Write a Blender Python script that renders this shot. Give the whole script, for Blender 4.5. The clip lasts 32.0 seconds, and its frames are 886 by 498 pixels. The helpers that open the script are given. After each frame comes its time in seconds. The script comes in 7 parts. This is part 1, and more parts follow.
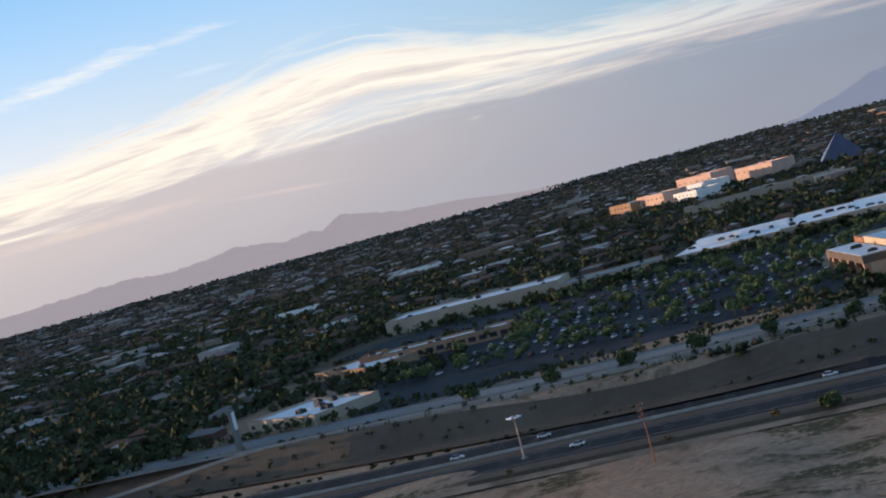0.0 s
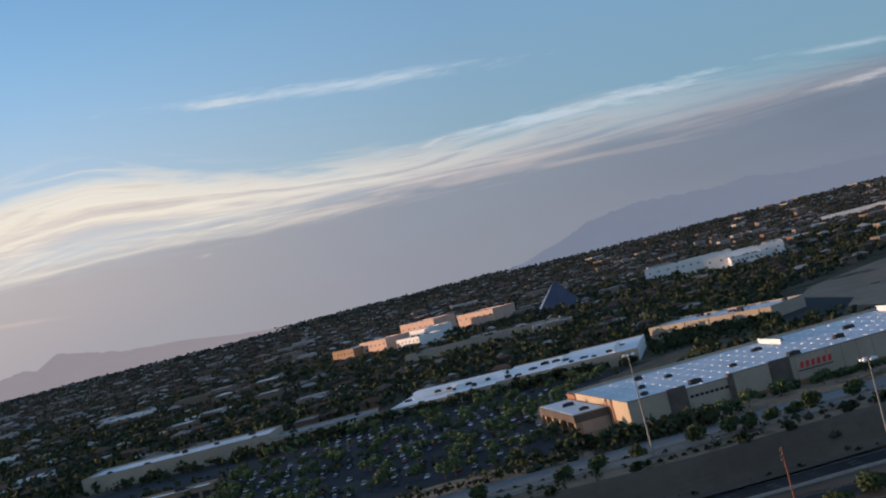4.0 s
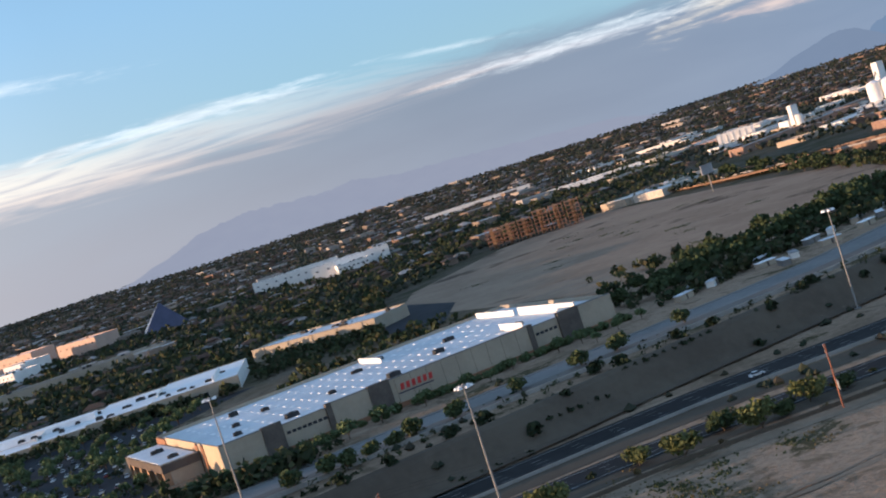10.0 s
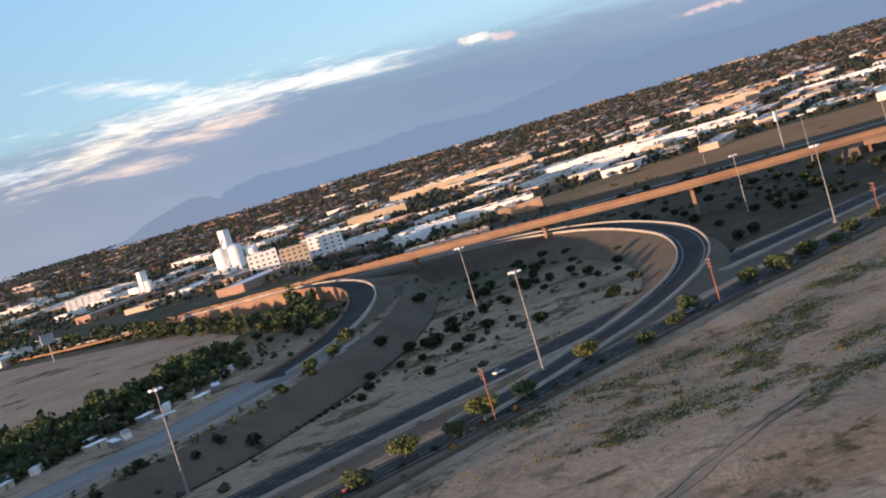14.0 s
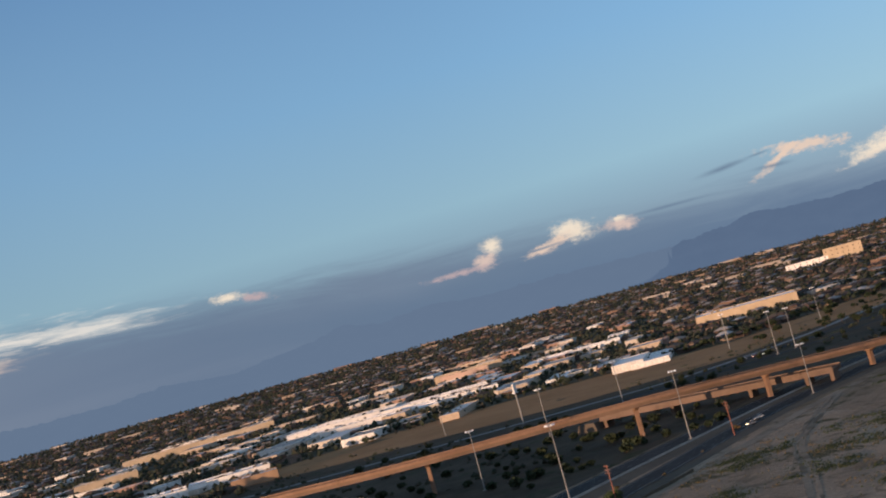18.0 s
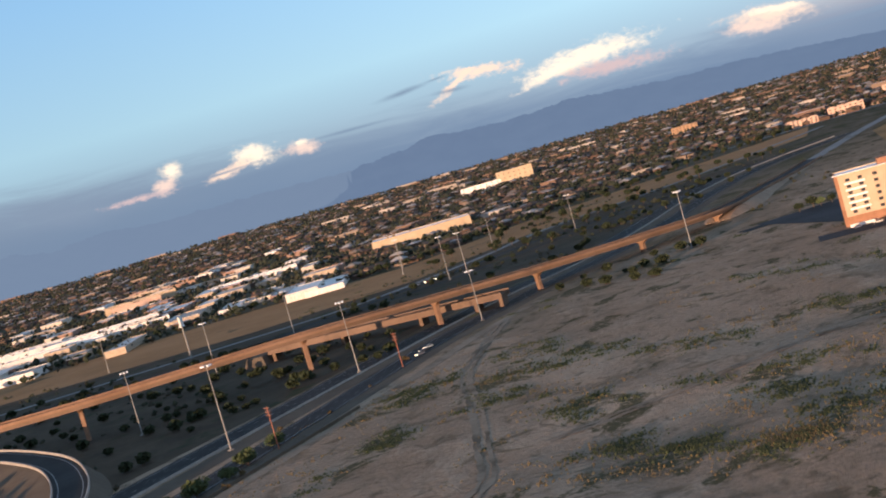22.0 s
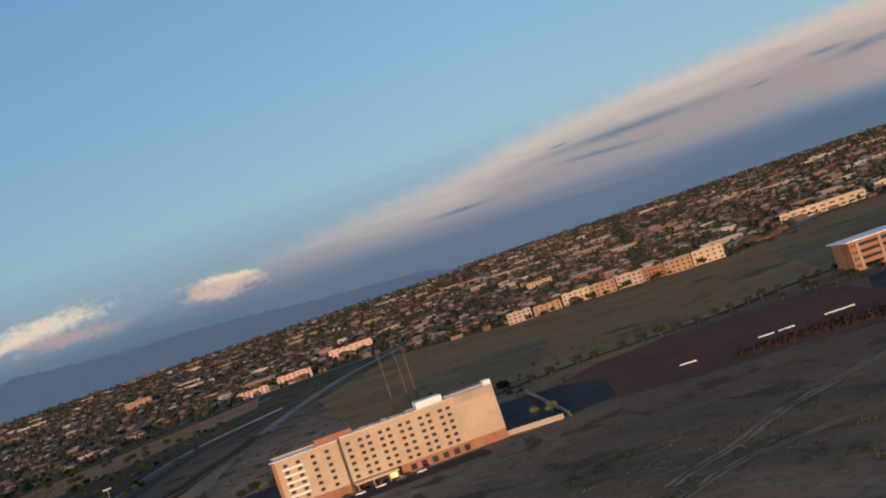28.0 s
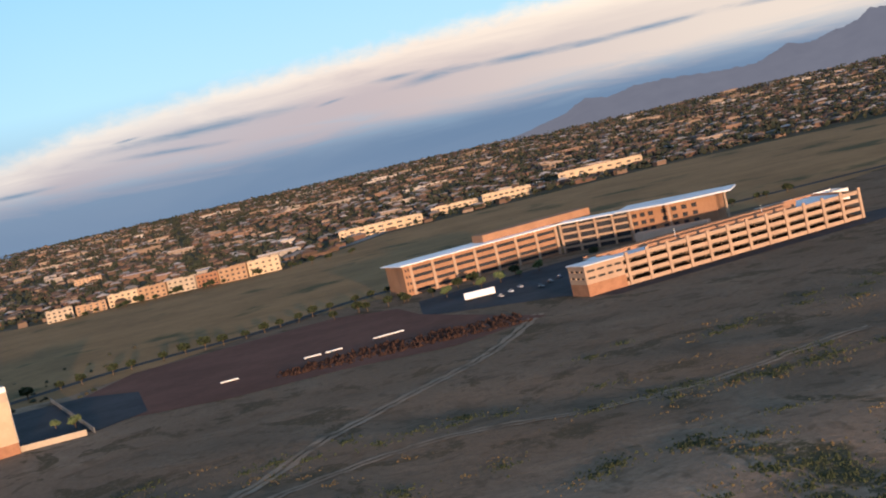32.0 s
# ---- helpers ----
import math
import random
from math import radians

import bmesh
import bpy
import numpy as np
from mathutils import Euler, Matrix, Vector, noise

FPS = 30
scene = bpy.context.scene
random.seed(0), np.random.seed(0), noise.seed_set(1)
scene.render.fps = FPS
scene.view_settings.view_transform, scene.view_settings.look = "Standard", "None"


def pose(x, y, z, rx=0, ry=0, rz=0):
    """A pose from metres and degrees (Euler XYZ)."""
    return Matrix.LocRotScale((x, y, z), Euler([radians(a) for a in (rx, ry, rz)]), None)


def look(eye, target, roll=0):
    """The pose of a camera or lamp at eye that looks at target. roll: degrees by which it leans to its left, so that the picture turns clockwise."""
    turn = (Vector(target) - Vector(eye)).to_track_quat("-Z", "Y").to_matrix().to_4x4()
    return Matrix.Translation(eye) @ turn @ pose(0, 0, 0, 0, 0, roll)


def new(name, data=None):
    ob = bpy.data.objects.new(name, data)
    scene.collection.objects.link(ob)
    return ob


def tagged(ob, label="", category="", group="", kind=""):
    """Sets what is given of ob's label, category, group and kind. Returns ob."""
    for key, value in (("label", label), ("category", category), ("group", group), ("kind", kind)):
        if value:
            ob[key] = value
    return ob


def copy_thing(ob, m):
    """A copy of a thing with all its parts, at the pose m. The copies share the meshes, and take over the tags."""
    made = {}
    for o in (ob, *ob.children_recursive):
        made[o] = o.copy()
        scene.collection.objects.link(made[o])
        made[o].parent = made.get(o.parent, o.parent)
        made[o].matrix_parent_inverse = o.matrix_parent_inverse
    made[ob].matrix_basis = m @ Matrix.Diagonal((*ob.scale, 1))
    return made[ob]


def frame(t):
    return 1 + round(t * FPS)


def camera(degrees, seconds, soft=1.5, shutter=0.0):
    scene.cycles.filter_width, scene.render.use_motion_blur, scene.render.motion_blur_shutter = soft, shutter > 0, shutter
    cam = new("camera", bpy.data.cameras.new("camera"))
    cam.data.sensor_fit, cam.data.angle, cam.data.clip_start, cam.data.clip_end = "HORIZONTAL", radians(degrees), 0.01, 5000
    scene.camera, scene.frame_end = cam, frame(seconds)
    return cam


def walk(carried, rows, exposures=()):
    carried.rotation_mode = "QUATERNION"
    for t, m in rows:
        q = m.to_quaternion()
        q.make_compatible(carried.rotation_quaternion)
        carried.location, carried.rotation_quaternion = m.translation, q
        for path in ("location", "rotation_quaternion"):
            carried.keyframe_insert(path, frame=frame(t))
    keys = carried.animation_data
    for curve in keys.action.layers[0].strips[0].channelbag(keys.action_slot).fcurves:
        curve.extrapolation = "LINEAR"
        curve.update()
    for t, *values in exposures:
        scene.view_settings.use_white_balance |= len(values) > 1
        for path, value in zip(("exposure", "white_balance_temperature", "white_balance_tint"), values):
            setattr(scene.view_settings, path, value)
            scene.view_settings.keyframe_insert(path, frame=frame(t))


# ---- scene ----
cam = camera(36.0, 32.0, soft=2.0, shutter=0.0)


def aim(x, y, z, yaw, pitch, roll):
    """A camera pose: yaw to the left of +y, pitch up, lean to the left, in degrees."""
    a, b = radians(yaw), radians(pitch)
    ahead = Vector((-math.sin(a) * math.cos(b), math.cos(a) * math.cos(b), math.sin(b)))
    eye = Vector((x, y, z))
    return look(eye, eye + 100 * ahead, roll)


PATH = [
    (0, -96.69, 58.29, 75.85, -64.537, -1.683, -15.201),
    (0.5, -93.32, 58.28, 76.15, -65.695, -1.329, -15.486),
    (1, -89.75, 58.14, 76.37, -68.003, -0.679, -16.140),
    (1.5, -86.02, 58.31, 76.52, -69.962, -0.655, -15.830),
    (2, -82.15, 58.82, 76.82, -71.475, 0.090, -15.118),
    (2.5, -78.19, 59.04, 77.22, -72.689, 0.658, -14.913),
    (3, -74.24, 58.77, 77.46, -73.770, 0.669, -14.077),
    (3.5, -70.33, 58.32, 77.81, -75.609, 1.096, -14.428),
    (4, -66.44, 58.35, 78.24, -76.934, 1.125, -14.331),
    (4.5, -62.77, 58.17, 78.65, -78.215, 0.926, -14.294),
    (6.5, -48.22, 55.68, 79.62, -82.518, 0.722, -13.783),
    (7, -45.12, 54.89, 79.57, -83.792, 0.213, -14.771),
    (7.5, -41.48, 54.19, 79.66, -85.369, -1.089, -15.093),
    (8, -37.43, 53.47, 79.64, -87.416, -2.005, -15.124),
    (8.5, -33.12, 52.56, 79.81, -89.592, -3.626, -15.160),
    (9, -28.88, 51.80, 79.82, -91.586, -4.747, -15.773),
    (9.5, -24.75, 50.97, 79.86, -93.453, -4.003, -17.327),
    (10, -21.26, 49.81, 79.81, -92.431, -3.015, -17.981),
    (10.5, -18.13, 48.16, 79.68, -92.825, -2.962, -18.410),
    (11, -15.00, 46.42, 79.56, -96.908, -3.600, -20.012),
    (11.5, -12.12, 44.57, 79.60, -101.124, -2.377, -23.647),
    (12, -8.91, 42.36, 79.38, -104.225, -2.528, -24.581),
    (12.5, -5.28, 39.71, 78.97, -107.204, -3.240, -23.499),
    (13, -1.24, 36.60, 78.68, -111.223, -3.678, -22.060),
    (13.5, 2.87, 33.40, 78.37, -115.532, -4.015, -19.394),
    (14, 6.25, 30.32, 78.23, -119.696, -4.478, -16.717),
    (14.5, 9.04, 27.31, 78.29, -122.650, -3.761, -14.887),
    (16.5, 16.95, 16.04, 79.60, -128.130, 0.993, -12.321),
    (17, 19.57, 12.22, 79.95, -130.737, 1.500, -12.873),
    (17.5, 22.51, 8.49, 80.17, -132.415, 2.184, -14.414),
    (18, 25.42, 4.68, 80.19, -132.770, 3.164, -15.459),
    (18.5, 27.99, 0.74, 80.07, -132.834, 2.563, -16.294),
    (19, 30.48, -3.32, 79.96, -135.494, 1.201, -16.650),
    (19.5, 33.01, -7.49, 79.94, -141.033, -0.407, -17.047),
    (20, 35.27, -11.62, 79.90, -145.746, -2.353, -17.482),
    (20.5, 37.39, -15.35, 79.81, -147.914, -3.741, -17.515),
    (21, 39.23, -19.00, 79.66, -145.724, -3.198, -16.860),
    (21.5, 40.73, -23.03, 79.62, -143.799, -3.194, -15.934),
    (22, 41.95, -27.56, 79.53, -144.672, -3.517, -16.111),
    (22.5, 43.52, -32.36, 79.25, -149.783, -4.770, -16.363),
    (23, 45.08, -36.90, 79.02, -154.282, -5.440, -15.199),
    (23.5, 46.41, -41.23, 79.00, -157.019, -5.551, -14.711),
    (24, 47.45, -45.33, 79.07, -156.064, -4.704, -13.605),
    (24.5, 48.25, -49.24, 79.25, -155.775, -4.008, -13.148),
    (26.5, 45.03, -67.06, 82.34, -161.837, -0.890, -16.252),
    (27, 45.48, -71.69, 82.35, -163.239, -0.007, -16.579),
    (27.5, 45.87, -76.58, 82.24, -165.476, 0.826, -17.470),
    (28, 46.12, -81.89, 82.18, -169.179, 0.499, -18.599),
    (28.5, 46.47, -87.63, 82.05, -172.258, 0.524, -19.744),
    (29, 46.69, -93.57, 81.61, -174.523, 0.074, -19.053),
    (29.5, 46.51, -99.79, 81.16, -176.579, -1.175, -18.116),
    (30, 45.76, -106.27, 80.80, -180.466, -2.136, -16.523),
    (30.5, 44.88, -112.12, 80.59, -185.832, -2.932, -15.222),
    (31, 44.26, -116.51, 80.47, -189.653, -4.032, -15.009),
    (31.5, 43.68, -120.05, 80.46, -189.162, -4.315, -14.191),
    (32, 42.89, -123.33, 80.57, -186.835, -4.284, -13.030),
]
EXPOSURES = [
    (0.0, 0.32, 6150, 8), (2.0, 0.08, 6150, 8), (3.0, -0.05, 6150, 8), (4.0, 0.0, 6150, 8), (7.0, 0.02, 6200, 8), (8.3, 0.3, 6250, 8), (9.0, 0.5, 6300, 8), (11.0, 0.74, 6500, 8), (13.0, 0.85, 6750, 12), (14.0, 0.85, 6750, 12),
    (14.5, 0.75, 6700, 12), (17.0, 0.22, 6600, 10), (19.0, -0.05, 6600, 10), (20.0, 0.3, 6650, 10), (21.0, 0.58, 6800, 12), (22.0, 0.58, 6850, 12), (23.0, 0.68, 7050, 14), (24.0, 0.72, 7050, 14), (24.5, 0.62, 7000, 14), (26.5, 0.02, 6850, 12),
    (28.0, -0.22, 6700, 10), (29.0, -0.12, 6700, 10), (30.0, 0.05, 6650, 10), (31.0, 0.34, 6600, 8), (32.0, 0.5, 6600, 8)]
walk(cam, [(t, aim(*r)) for t, *r in PATH], EXPOSURES)

# ---- world, sun, exposure ----
SUN_YAW, SUN_UP = 4.0, 3.1


class Nodes:
    """Short hands for building node trees."""

    def __init__(self, tree):
        self.n, self.l = tree.nodes, tree.links

    def put(self, socket, value):
        if isinstance(value, bpy.types.NodeSocket):
            self.l.new(value, socket)
        elif value is not None:
            socket.default_value = value

    def math(self, op, a, b=None, c=None):
        k = self.n.new("ShaderNodeMath")
        k.operation = op
        for s, v in zip(k.inputs, (a, b, c)):
            self.put(s, v)
        return k.outputs[0]

    def smooth(self, a, lo, hi, to0=0.0, to1=1.0):
        k = self.n.new("ShaderNodeMapRange")
        k.interpolation_type = "SMOOTHSTEP"
        for s, v in zip(k.inputs, (a, lo, hi, to0, to1)):
            self.put(s, v)
        return k.outputs[0]

    def mix(self, f, a, b, kind="MIX"):
        k = self.n.new("ShaderNodeMix")
        k.data_type, k.blend_type = "RGBA", kind
        self.put(k.inputs[0], f)
        for s, v in ((k.inputs[6], a), (k.inputs[7], b)):
            self.put(s, (*v, 1) if isinstance(v, tuple) and len(v) == 3 else v)
        return k.outputs[2]

    def noise(self, vec, scale, detail=4.0, rough=0.55, distort=0.0):
        k = self.n.new("ShaderNodeTexNoise")
        self.put(k.inputs["Vector"], vec)
        for name, v in (("Scale", scale), ("Detail", detail), ("Roughness", rough), ("Distortion", distort)):
            k.inputs[name].default_value = v
        return k.outputs[0]

    def xyz(self, x, y, z):
        k = self.n.new("ShaderNodeCombineXYZ")
        for s, v in zip(k.inputs, (x, y, z)):
            self.put(s, v)
        return k.outputs[0]

    def ramp(self, f, stops, mode="EASE"):
        k = self.n.new("ShaderNodeValToRGB")
        k.color_ramp.interpolation = mode
        e = k.color_ramp.elements
        while len(e) < len(stops):
            e.new(0.5)
        for el, (p, c) in zip(e, stops):
            el.position = p
            el.color = (*c, 1) if isinstance(c, tuple) else (c, c, c, 1)
        self.put(k.inputs[0], f)
        return k.outputs[0]


world = bpy.data.worlds.new("world")
scene.world = world
world.use_nodes = True
W = Nodes(world.node_tree)
sky = W.n.new("ShaderNodeTexSky")
sky.sky_type, sky.sun_disc = "NISHITA", False
sky.sun_elevation, sky.sun_rotation = radians(SUN_UP), radians(-SUN_YAW)
sky.dust_density, sky.ozone_density = 0.6, 4.0
coord = W.n.new("ShaderNodeTexCoord")
split = W.n.new("ShaderNodeSeparateXYZ")
W.l.new(coord.outputs["Generated"], split.inputs[0])
dx, dy, dz = split.outputs
# bearing in degrees, clockwise from +y (counted from a seam behind the view), and elevation in degrees
bs = W.math("ADD", W.math("MULTIPLY", dx, -0.5), W.math("MULTIPLY", dy, -0.8660254))
bc = W.math("ADD", W.math("MULTIPLY", dy, -0.5), W.math("MULTIPLY", dx, 0.8660254))
U = W.math("ADD", W.math("DEGREES", W.math("ARCTAN2", bs, bc)), 120.0)
V = W.math("DEGREES", W.math("ARCSINE", dz))


def W_add(*a):
    out = a[0]
    for b in a[1:]:
        out = W.math("ADD", out, b)
    return out


streak = W.noise(W.xyz(W.math("MULTIPLY", U, 0.10), W.math("MULTIPLY", W_add(V, W.math("MULTIPLY", U, 0.03)), 0.9), 0.0), 1.6, 7.0, 0.6, 0.6)
puff = W.noise(W.xyz(W.math("MULTIPLY", U, 0.9), W.math("MULTIPLY", V, 1.7), 3.0), 1.3, 8.0, 0.62, 0.3)
soft = W.noise(W.xyz(W.math("MULTIPLY", U, 0.05), W.math("MULTIPLY", V, 0.25), 7.0), 1.2, 4.0, 0.5, 0.4)
s0 = W.math("SUBTRACT", streak, 0.5)
p0 = W.math("SUBTRACT", puff, 0.5)
f0 = W.math("SUBTRACT", soft, 0.5)

# clear sky: deeper blue upward, pale near the horizon, warm towards the low sun
clear = W.ramp(W.math("DIVIDE", W.math("MAXIMUM", V, 0.0), 40.0), [
    (0.0, (0.20, 0.27, 0.38)), (0.05, (0.27, 0.38, 0.50)), (0.12, (0.36, 0.58, 0.72)), (0.26, (0.26, 0.50, 0.76)), (0.45, (0.18, 0.37, 0.65)), (0.68, (0.195, 0.305, 0.46)), (1.0, (0.185, 0.285, 0.435))], "LINEAR")
clear = W.mix(0.22, clear, W.mix(1.0, sky.outputs[0], (0.07, 0.075, 0.11), "MULTIPLY"))
sunny = W.math("MULTIPLY", W.smooth(U, 92.0, 40.0), W.smooth(V, 14.0, 0.0))
clear = W.mix(W.math("MULTIPLY", sunny, 0.85), clear, (0.90, 0.70, 0.58))
# the sunset glow behind the view
glow_side = W.math("ADD", W.smooth(U, 34.0, 2.0), W.smooth(U, 226.0, 290.0))
clear = W.mix(W.math("MULTIPLY", W.math("MULTIPLY", glow_side, W.smooth(V, 42.0, 6.0)), 0.2), clear, (0.72, 0.46, 0.30))
pale = W.math("MULTIPLY", W.smooth(W.math("ABSOLUTE", W.math("SUBTRACT", U, 70.0)), 70.0, 10.0), W.smooth(W.math("ABSOLUTE", W.math("SUBTRACT", V, 11.0)), 9.0, 0.0))
clear = W.mix(W.math("MULTIPLY", pale, 0.12), clear, (0.62, 0.78, 0.88))
clear = W.mix(1.0, clear, W.ramp(W.math("DIVIDE", W.math("SUBTRACT", U, 40.0), 180.0), [
    (0.0, 1.34), (0.12, 1.22), (0.22, 0.92), (0.34, 0.84), (0.44, 1.0), (0.52, 1.08), (0.62, 1.25), (0.74, 1.40), (1.0, 1.30)], "LINEAR"), "MULTIPLY")
col = clear

# low cloud bank along the whole horizon
bank_top = W.ramp(W.math("DIVIDE", W.math("SUBTRACT", U, 40.0), 180.0), [
    (0.0, 0.50), (0.14, 0.44), (0.33, 0.43), (0.44, 0.40), (0.50, 0.30), (0.56, 0.25), (0.62, 0.17), (0.70, 0.19), (0.8, 0.17), (1.0, 0.15)], "LINEAR")
bank = W.smooth(W_add(W.math("MULTIPLY", bank_top, 10.0), W.math("MULTIPLY", s0, 2.2), W.math("MULTIPLY", f0, 1.6), W.math("MULTIPLY", V, -1.0)), -0.7, 1.0)
bank_col = W.ramp(W.math("DIVIDE", W.math("SUBTRACT", U, 40.0), 180.0), [
    (0.0, (0.74, 0.58, 0.50)), (0.1, (0.56, 0.475, 0.46)), (0.2, (0.32, 0.325, 0.37)), (0.3, (0.19, 0.22, 0.285)), (0.40, (0.175, 0.228, 0.33)), (0.46, (0.14, 0.20, 0.305)), (0.52, (0.14, 0.208, 0.315)), (0.64, (0.155, 0.235, 0.36)), (0.75, (0.15, 0.235, 0.36)), (0.9, (0.21, 0.25, 0.36)), (1.0, (0.25, 0.27, 0.35))], "LINEAR")
bank_col = W.mix(W.math("MULTIPLY", W.smooth(V, 3.5, 0.0, 0.0, 0.45), W.smooth(U, 110.0, 75.0)), bank_col, (0.35, 0.33, 0.37))
bank_col = W.mix(W.math("MULTIPLY", W.smooth(U, 100.0, 180.0), W.smooth(V, 2.5, 0.2)), bank_col, (0.12, 0.19, 0.31))
bank_col = W.mix(W.smooth(f0, -0.2, 0.25, 0.0, 0.22), bank_col, (0.34, 0.39, 0.48))
col = W.mix(W.math("MULTIPLY", bank, 0.9), col, bank_col)


knob = W.math("SUBTRACT", W.noise(W.xyz(W.math("MULTIPLY", U, 2.2), W.math("MULTIPLY", V, 3.6), 5.0), 1.6, 5.0, 0.6, 0.2), 0.5)
thread = W.math("SUBTRACT", W.noise(W.xyz(W.math("MULTIPLY", U, 0.5), W.math("MULTIPLY", W_add(V, W.math("MULTIPLY", U, 0.05)), 3.6), 9.0), 1.5, 6.0, 0.6, 0.5), 0.5)


def cloud(col, u0, v0, ru, rv, tilt, tint, rag=1.0, puffy=False, power=0.8):
    """One cloud: centre and half sizes in degrees, its slope, colour and raggedness."""
    du = W.math("SUBTRACT", U, u0)
    dv = W_add(V, -v0, W.math("MULTIPLY", du, -tilt))
    a, b = W.math("DIVIDE", du, ru), W.math("DIVIDE", dv, rv)
    d = W.math("SQRT", W_add(W.math("MULTIPLY", a, a), W.math("MULTIPLY", b, b)))
    if puffy:
        d = W_add(d, W.math("MULTIPLY", p0, 2.4 * rag), W.math("MULTIPLY", knob, 1.7 * rag))
        return W.mix(W.smooth(d, 1.2, 0.15, 0.0, power), col, tint)
    d = W_add(d, W.math("MULTIPLY", s0, 1.8 * rag), W.math("MULTIPLY", thread, 2.2 * rag))
    return W.mix(W.smooth(d, 1.35, -0.35, 0.0, power), col, tint)


BLUSH = (0.86, 0.66, 0.54)
CREAM, WHITE, PINK, ROSE, SLATE, PALE = (0.98, 0.84, 0.68), (0.95, 0.88, 0.80), (0.78, 0.60, 0.53), (0.55, 0.43, 0.45), (0.17, 0.25, 0.36), (0.74, 0.80, 0.86)


def profile(stops):
    """A value in degrees along the bearing, from rows of bearing and value."""
    return W.math("MULTIPLY", W.ramp(W.math("DIVIDE", W.math("SUBTRACT", U, 40.0), 180.0), [((u - 40.0) / 180.0, v / 10.0) for u, v in stops], "LINEAR"), 10.0)


# the long fibrous band of sunlit cloud over the north-east
band_top = profile([(40, 5.4), (48, 5.7), (55, 6.5), (60, 7.7), (63.5, 7.9), (67, 6.9), (71, 6.0), (77, 5.5), (85, 5.5), (92, 4.9), (100, 3.7), (106, 3.4)])
band_bot = profile([(40, 3.2), (48, 3.5), (57, 4.1), (63, 4.6), (69, 4.2), (75, 3.8), (85, 3.5), (95, 3.3), (106, 3.0)])
lie = W.math("DIVIDE", W.math("SUBTRACT", V, band_bot), W.math("SUBTRACT", band_top, band_bot))
fibre = W.noise(W.xyz(W.math("MULTIPLY", U, 0.075), W.math("MULTIPLY", lie, 2.2), 4.0), 1.5, 6.0, 0.52, 1.3)
fine_fibre = W.noise(W.xyz(W.math("MULTIPLY", U, 0.22), W.math("MULTIPLY", W_add(V, W.math("MULTIPLY", U, 0.04)), 3.2), 9.0), 1.7, 6.0, 0.52, 1.0)
fb, ff = W.math("SUBTRACT", fibre, 0.5), W.math("SUBTRACT", fine_fibre, 0.5)
edge = W_add(lie, W.math("MULTIPLY", fb, 1.3), W.math("MULTIPLY", ff, 0.18))
body = W.math("MULTIPLY", W.smooth(edge, -0.25, 0.35), W.smooth(edge, 1.22, 0.62))
body = W.math("MULTIPLY", body, profile([(40, 9.6), (66, 9.4), (74, 8.0), (82, 5.2), (90, 2.8), (97, 1.3), (106, 0.0)]))
body = W.math("MULTIPLY", body, 0.1)
shine = W.smooth(W_add(fibre, W.math("MULTIPLY", ff, 0.28), W.math("MULTIPLY", lie, 0.12)), 0.34, 0.66)
band_col = W.mix(shine, W.mix(W.smooth(U, 60.0, 84.0), (0.72, 0.60, 0.55), (0.44, 0.43, 0.49)), W.mix(W.smooth(U, 62.0, 96.0), (1.04, 0.90, 0.73), (0.70, 0.66, 0.66)))
band_col = W.mix(W.math("MULTIPLY", W.smooth(lie, 0.45, 0.05), W.smooth(U, 66.0, 78.0, 0.0, 0.6)), band_col, (0.80, 0.60, 0.52))
col = W.mix(body, col, band_col)
for c in [
        (73.5, 8.9, 7.5, 0.30, -0.10, PALE, 0.9), (69.5, 9.25, 2.4, 0.16, -0.08, WHITE, 0.8), (51.8, 9.0, 4, 0.35, 0.15, WHITE, 1.0), (56.9, 9.6, 2.0, 0.22, 0.08, WHITE, 0.9), (56.8, 8.05, 1.2, 0.14, 0.0, PALE, 0.8), (77.6, 5.55, 0.7, 0.10, 0.18, WHITE, 0.6),
        (84, 5.4, 7, 0.26, -0.02, PALE, 1.3), (95, 4.95, 3.5, 0.14, -0.12, PALE, 0.9), (98.5, 3.5, 5, 0.16, -0.05, ROSE, 0.9), (94.8, 3.55, 2.5, 0.10, -0.02, PINK, 0.8), (58.9, 2.4, 2.6, 0.10, -0.09, PINK, 0.6), (50.5, 2.9, 5, 0.22, 0.03, BLUSH, 0.9),
        (111.8, 4.05, 5.6, 0.75, -0.01, WHITE, 1.2), (107.6, 3.5, 3.4, 0.55, 0.2, CREAM, 1.1), (117.0, 3.85, 4.2, 0.4, -0.06, WHITE, 1.1), (109.6, 5.4, 2.8, 0.4, -0.28, WHITE, 1.1), (108.4, 2.4, 2.6, 0.34, -0.08, PINK, 1.0), (112.4, 3.1, 3.4, 0.4, 0.05, BLUSH, 1.1), (100.5, 3.5, 5.5, 0.35, -0.03, PALE, 1.2)]:
    col = cloud(col, *c, False, 0.45 if c[3] < 0.25 else 0.66)
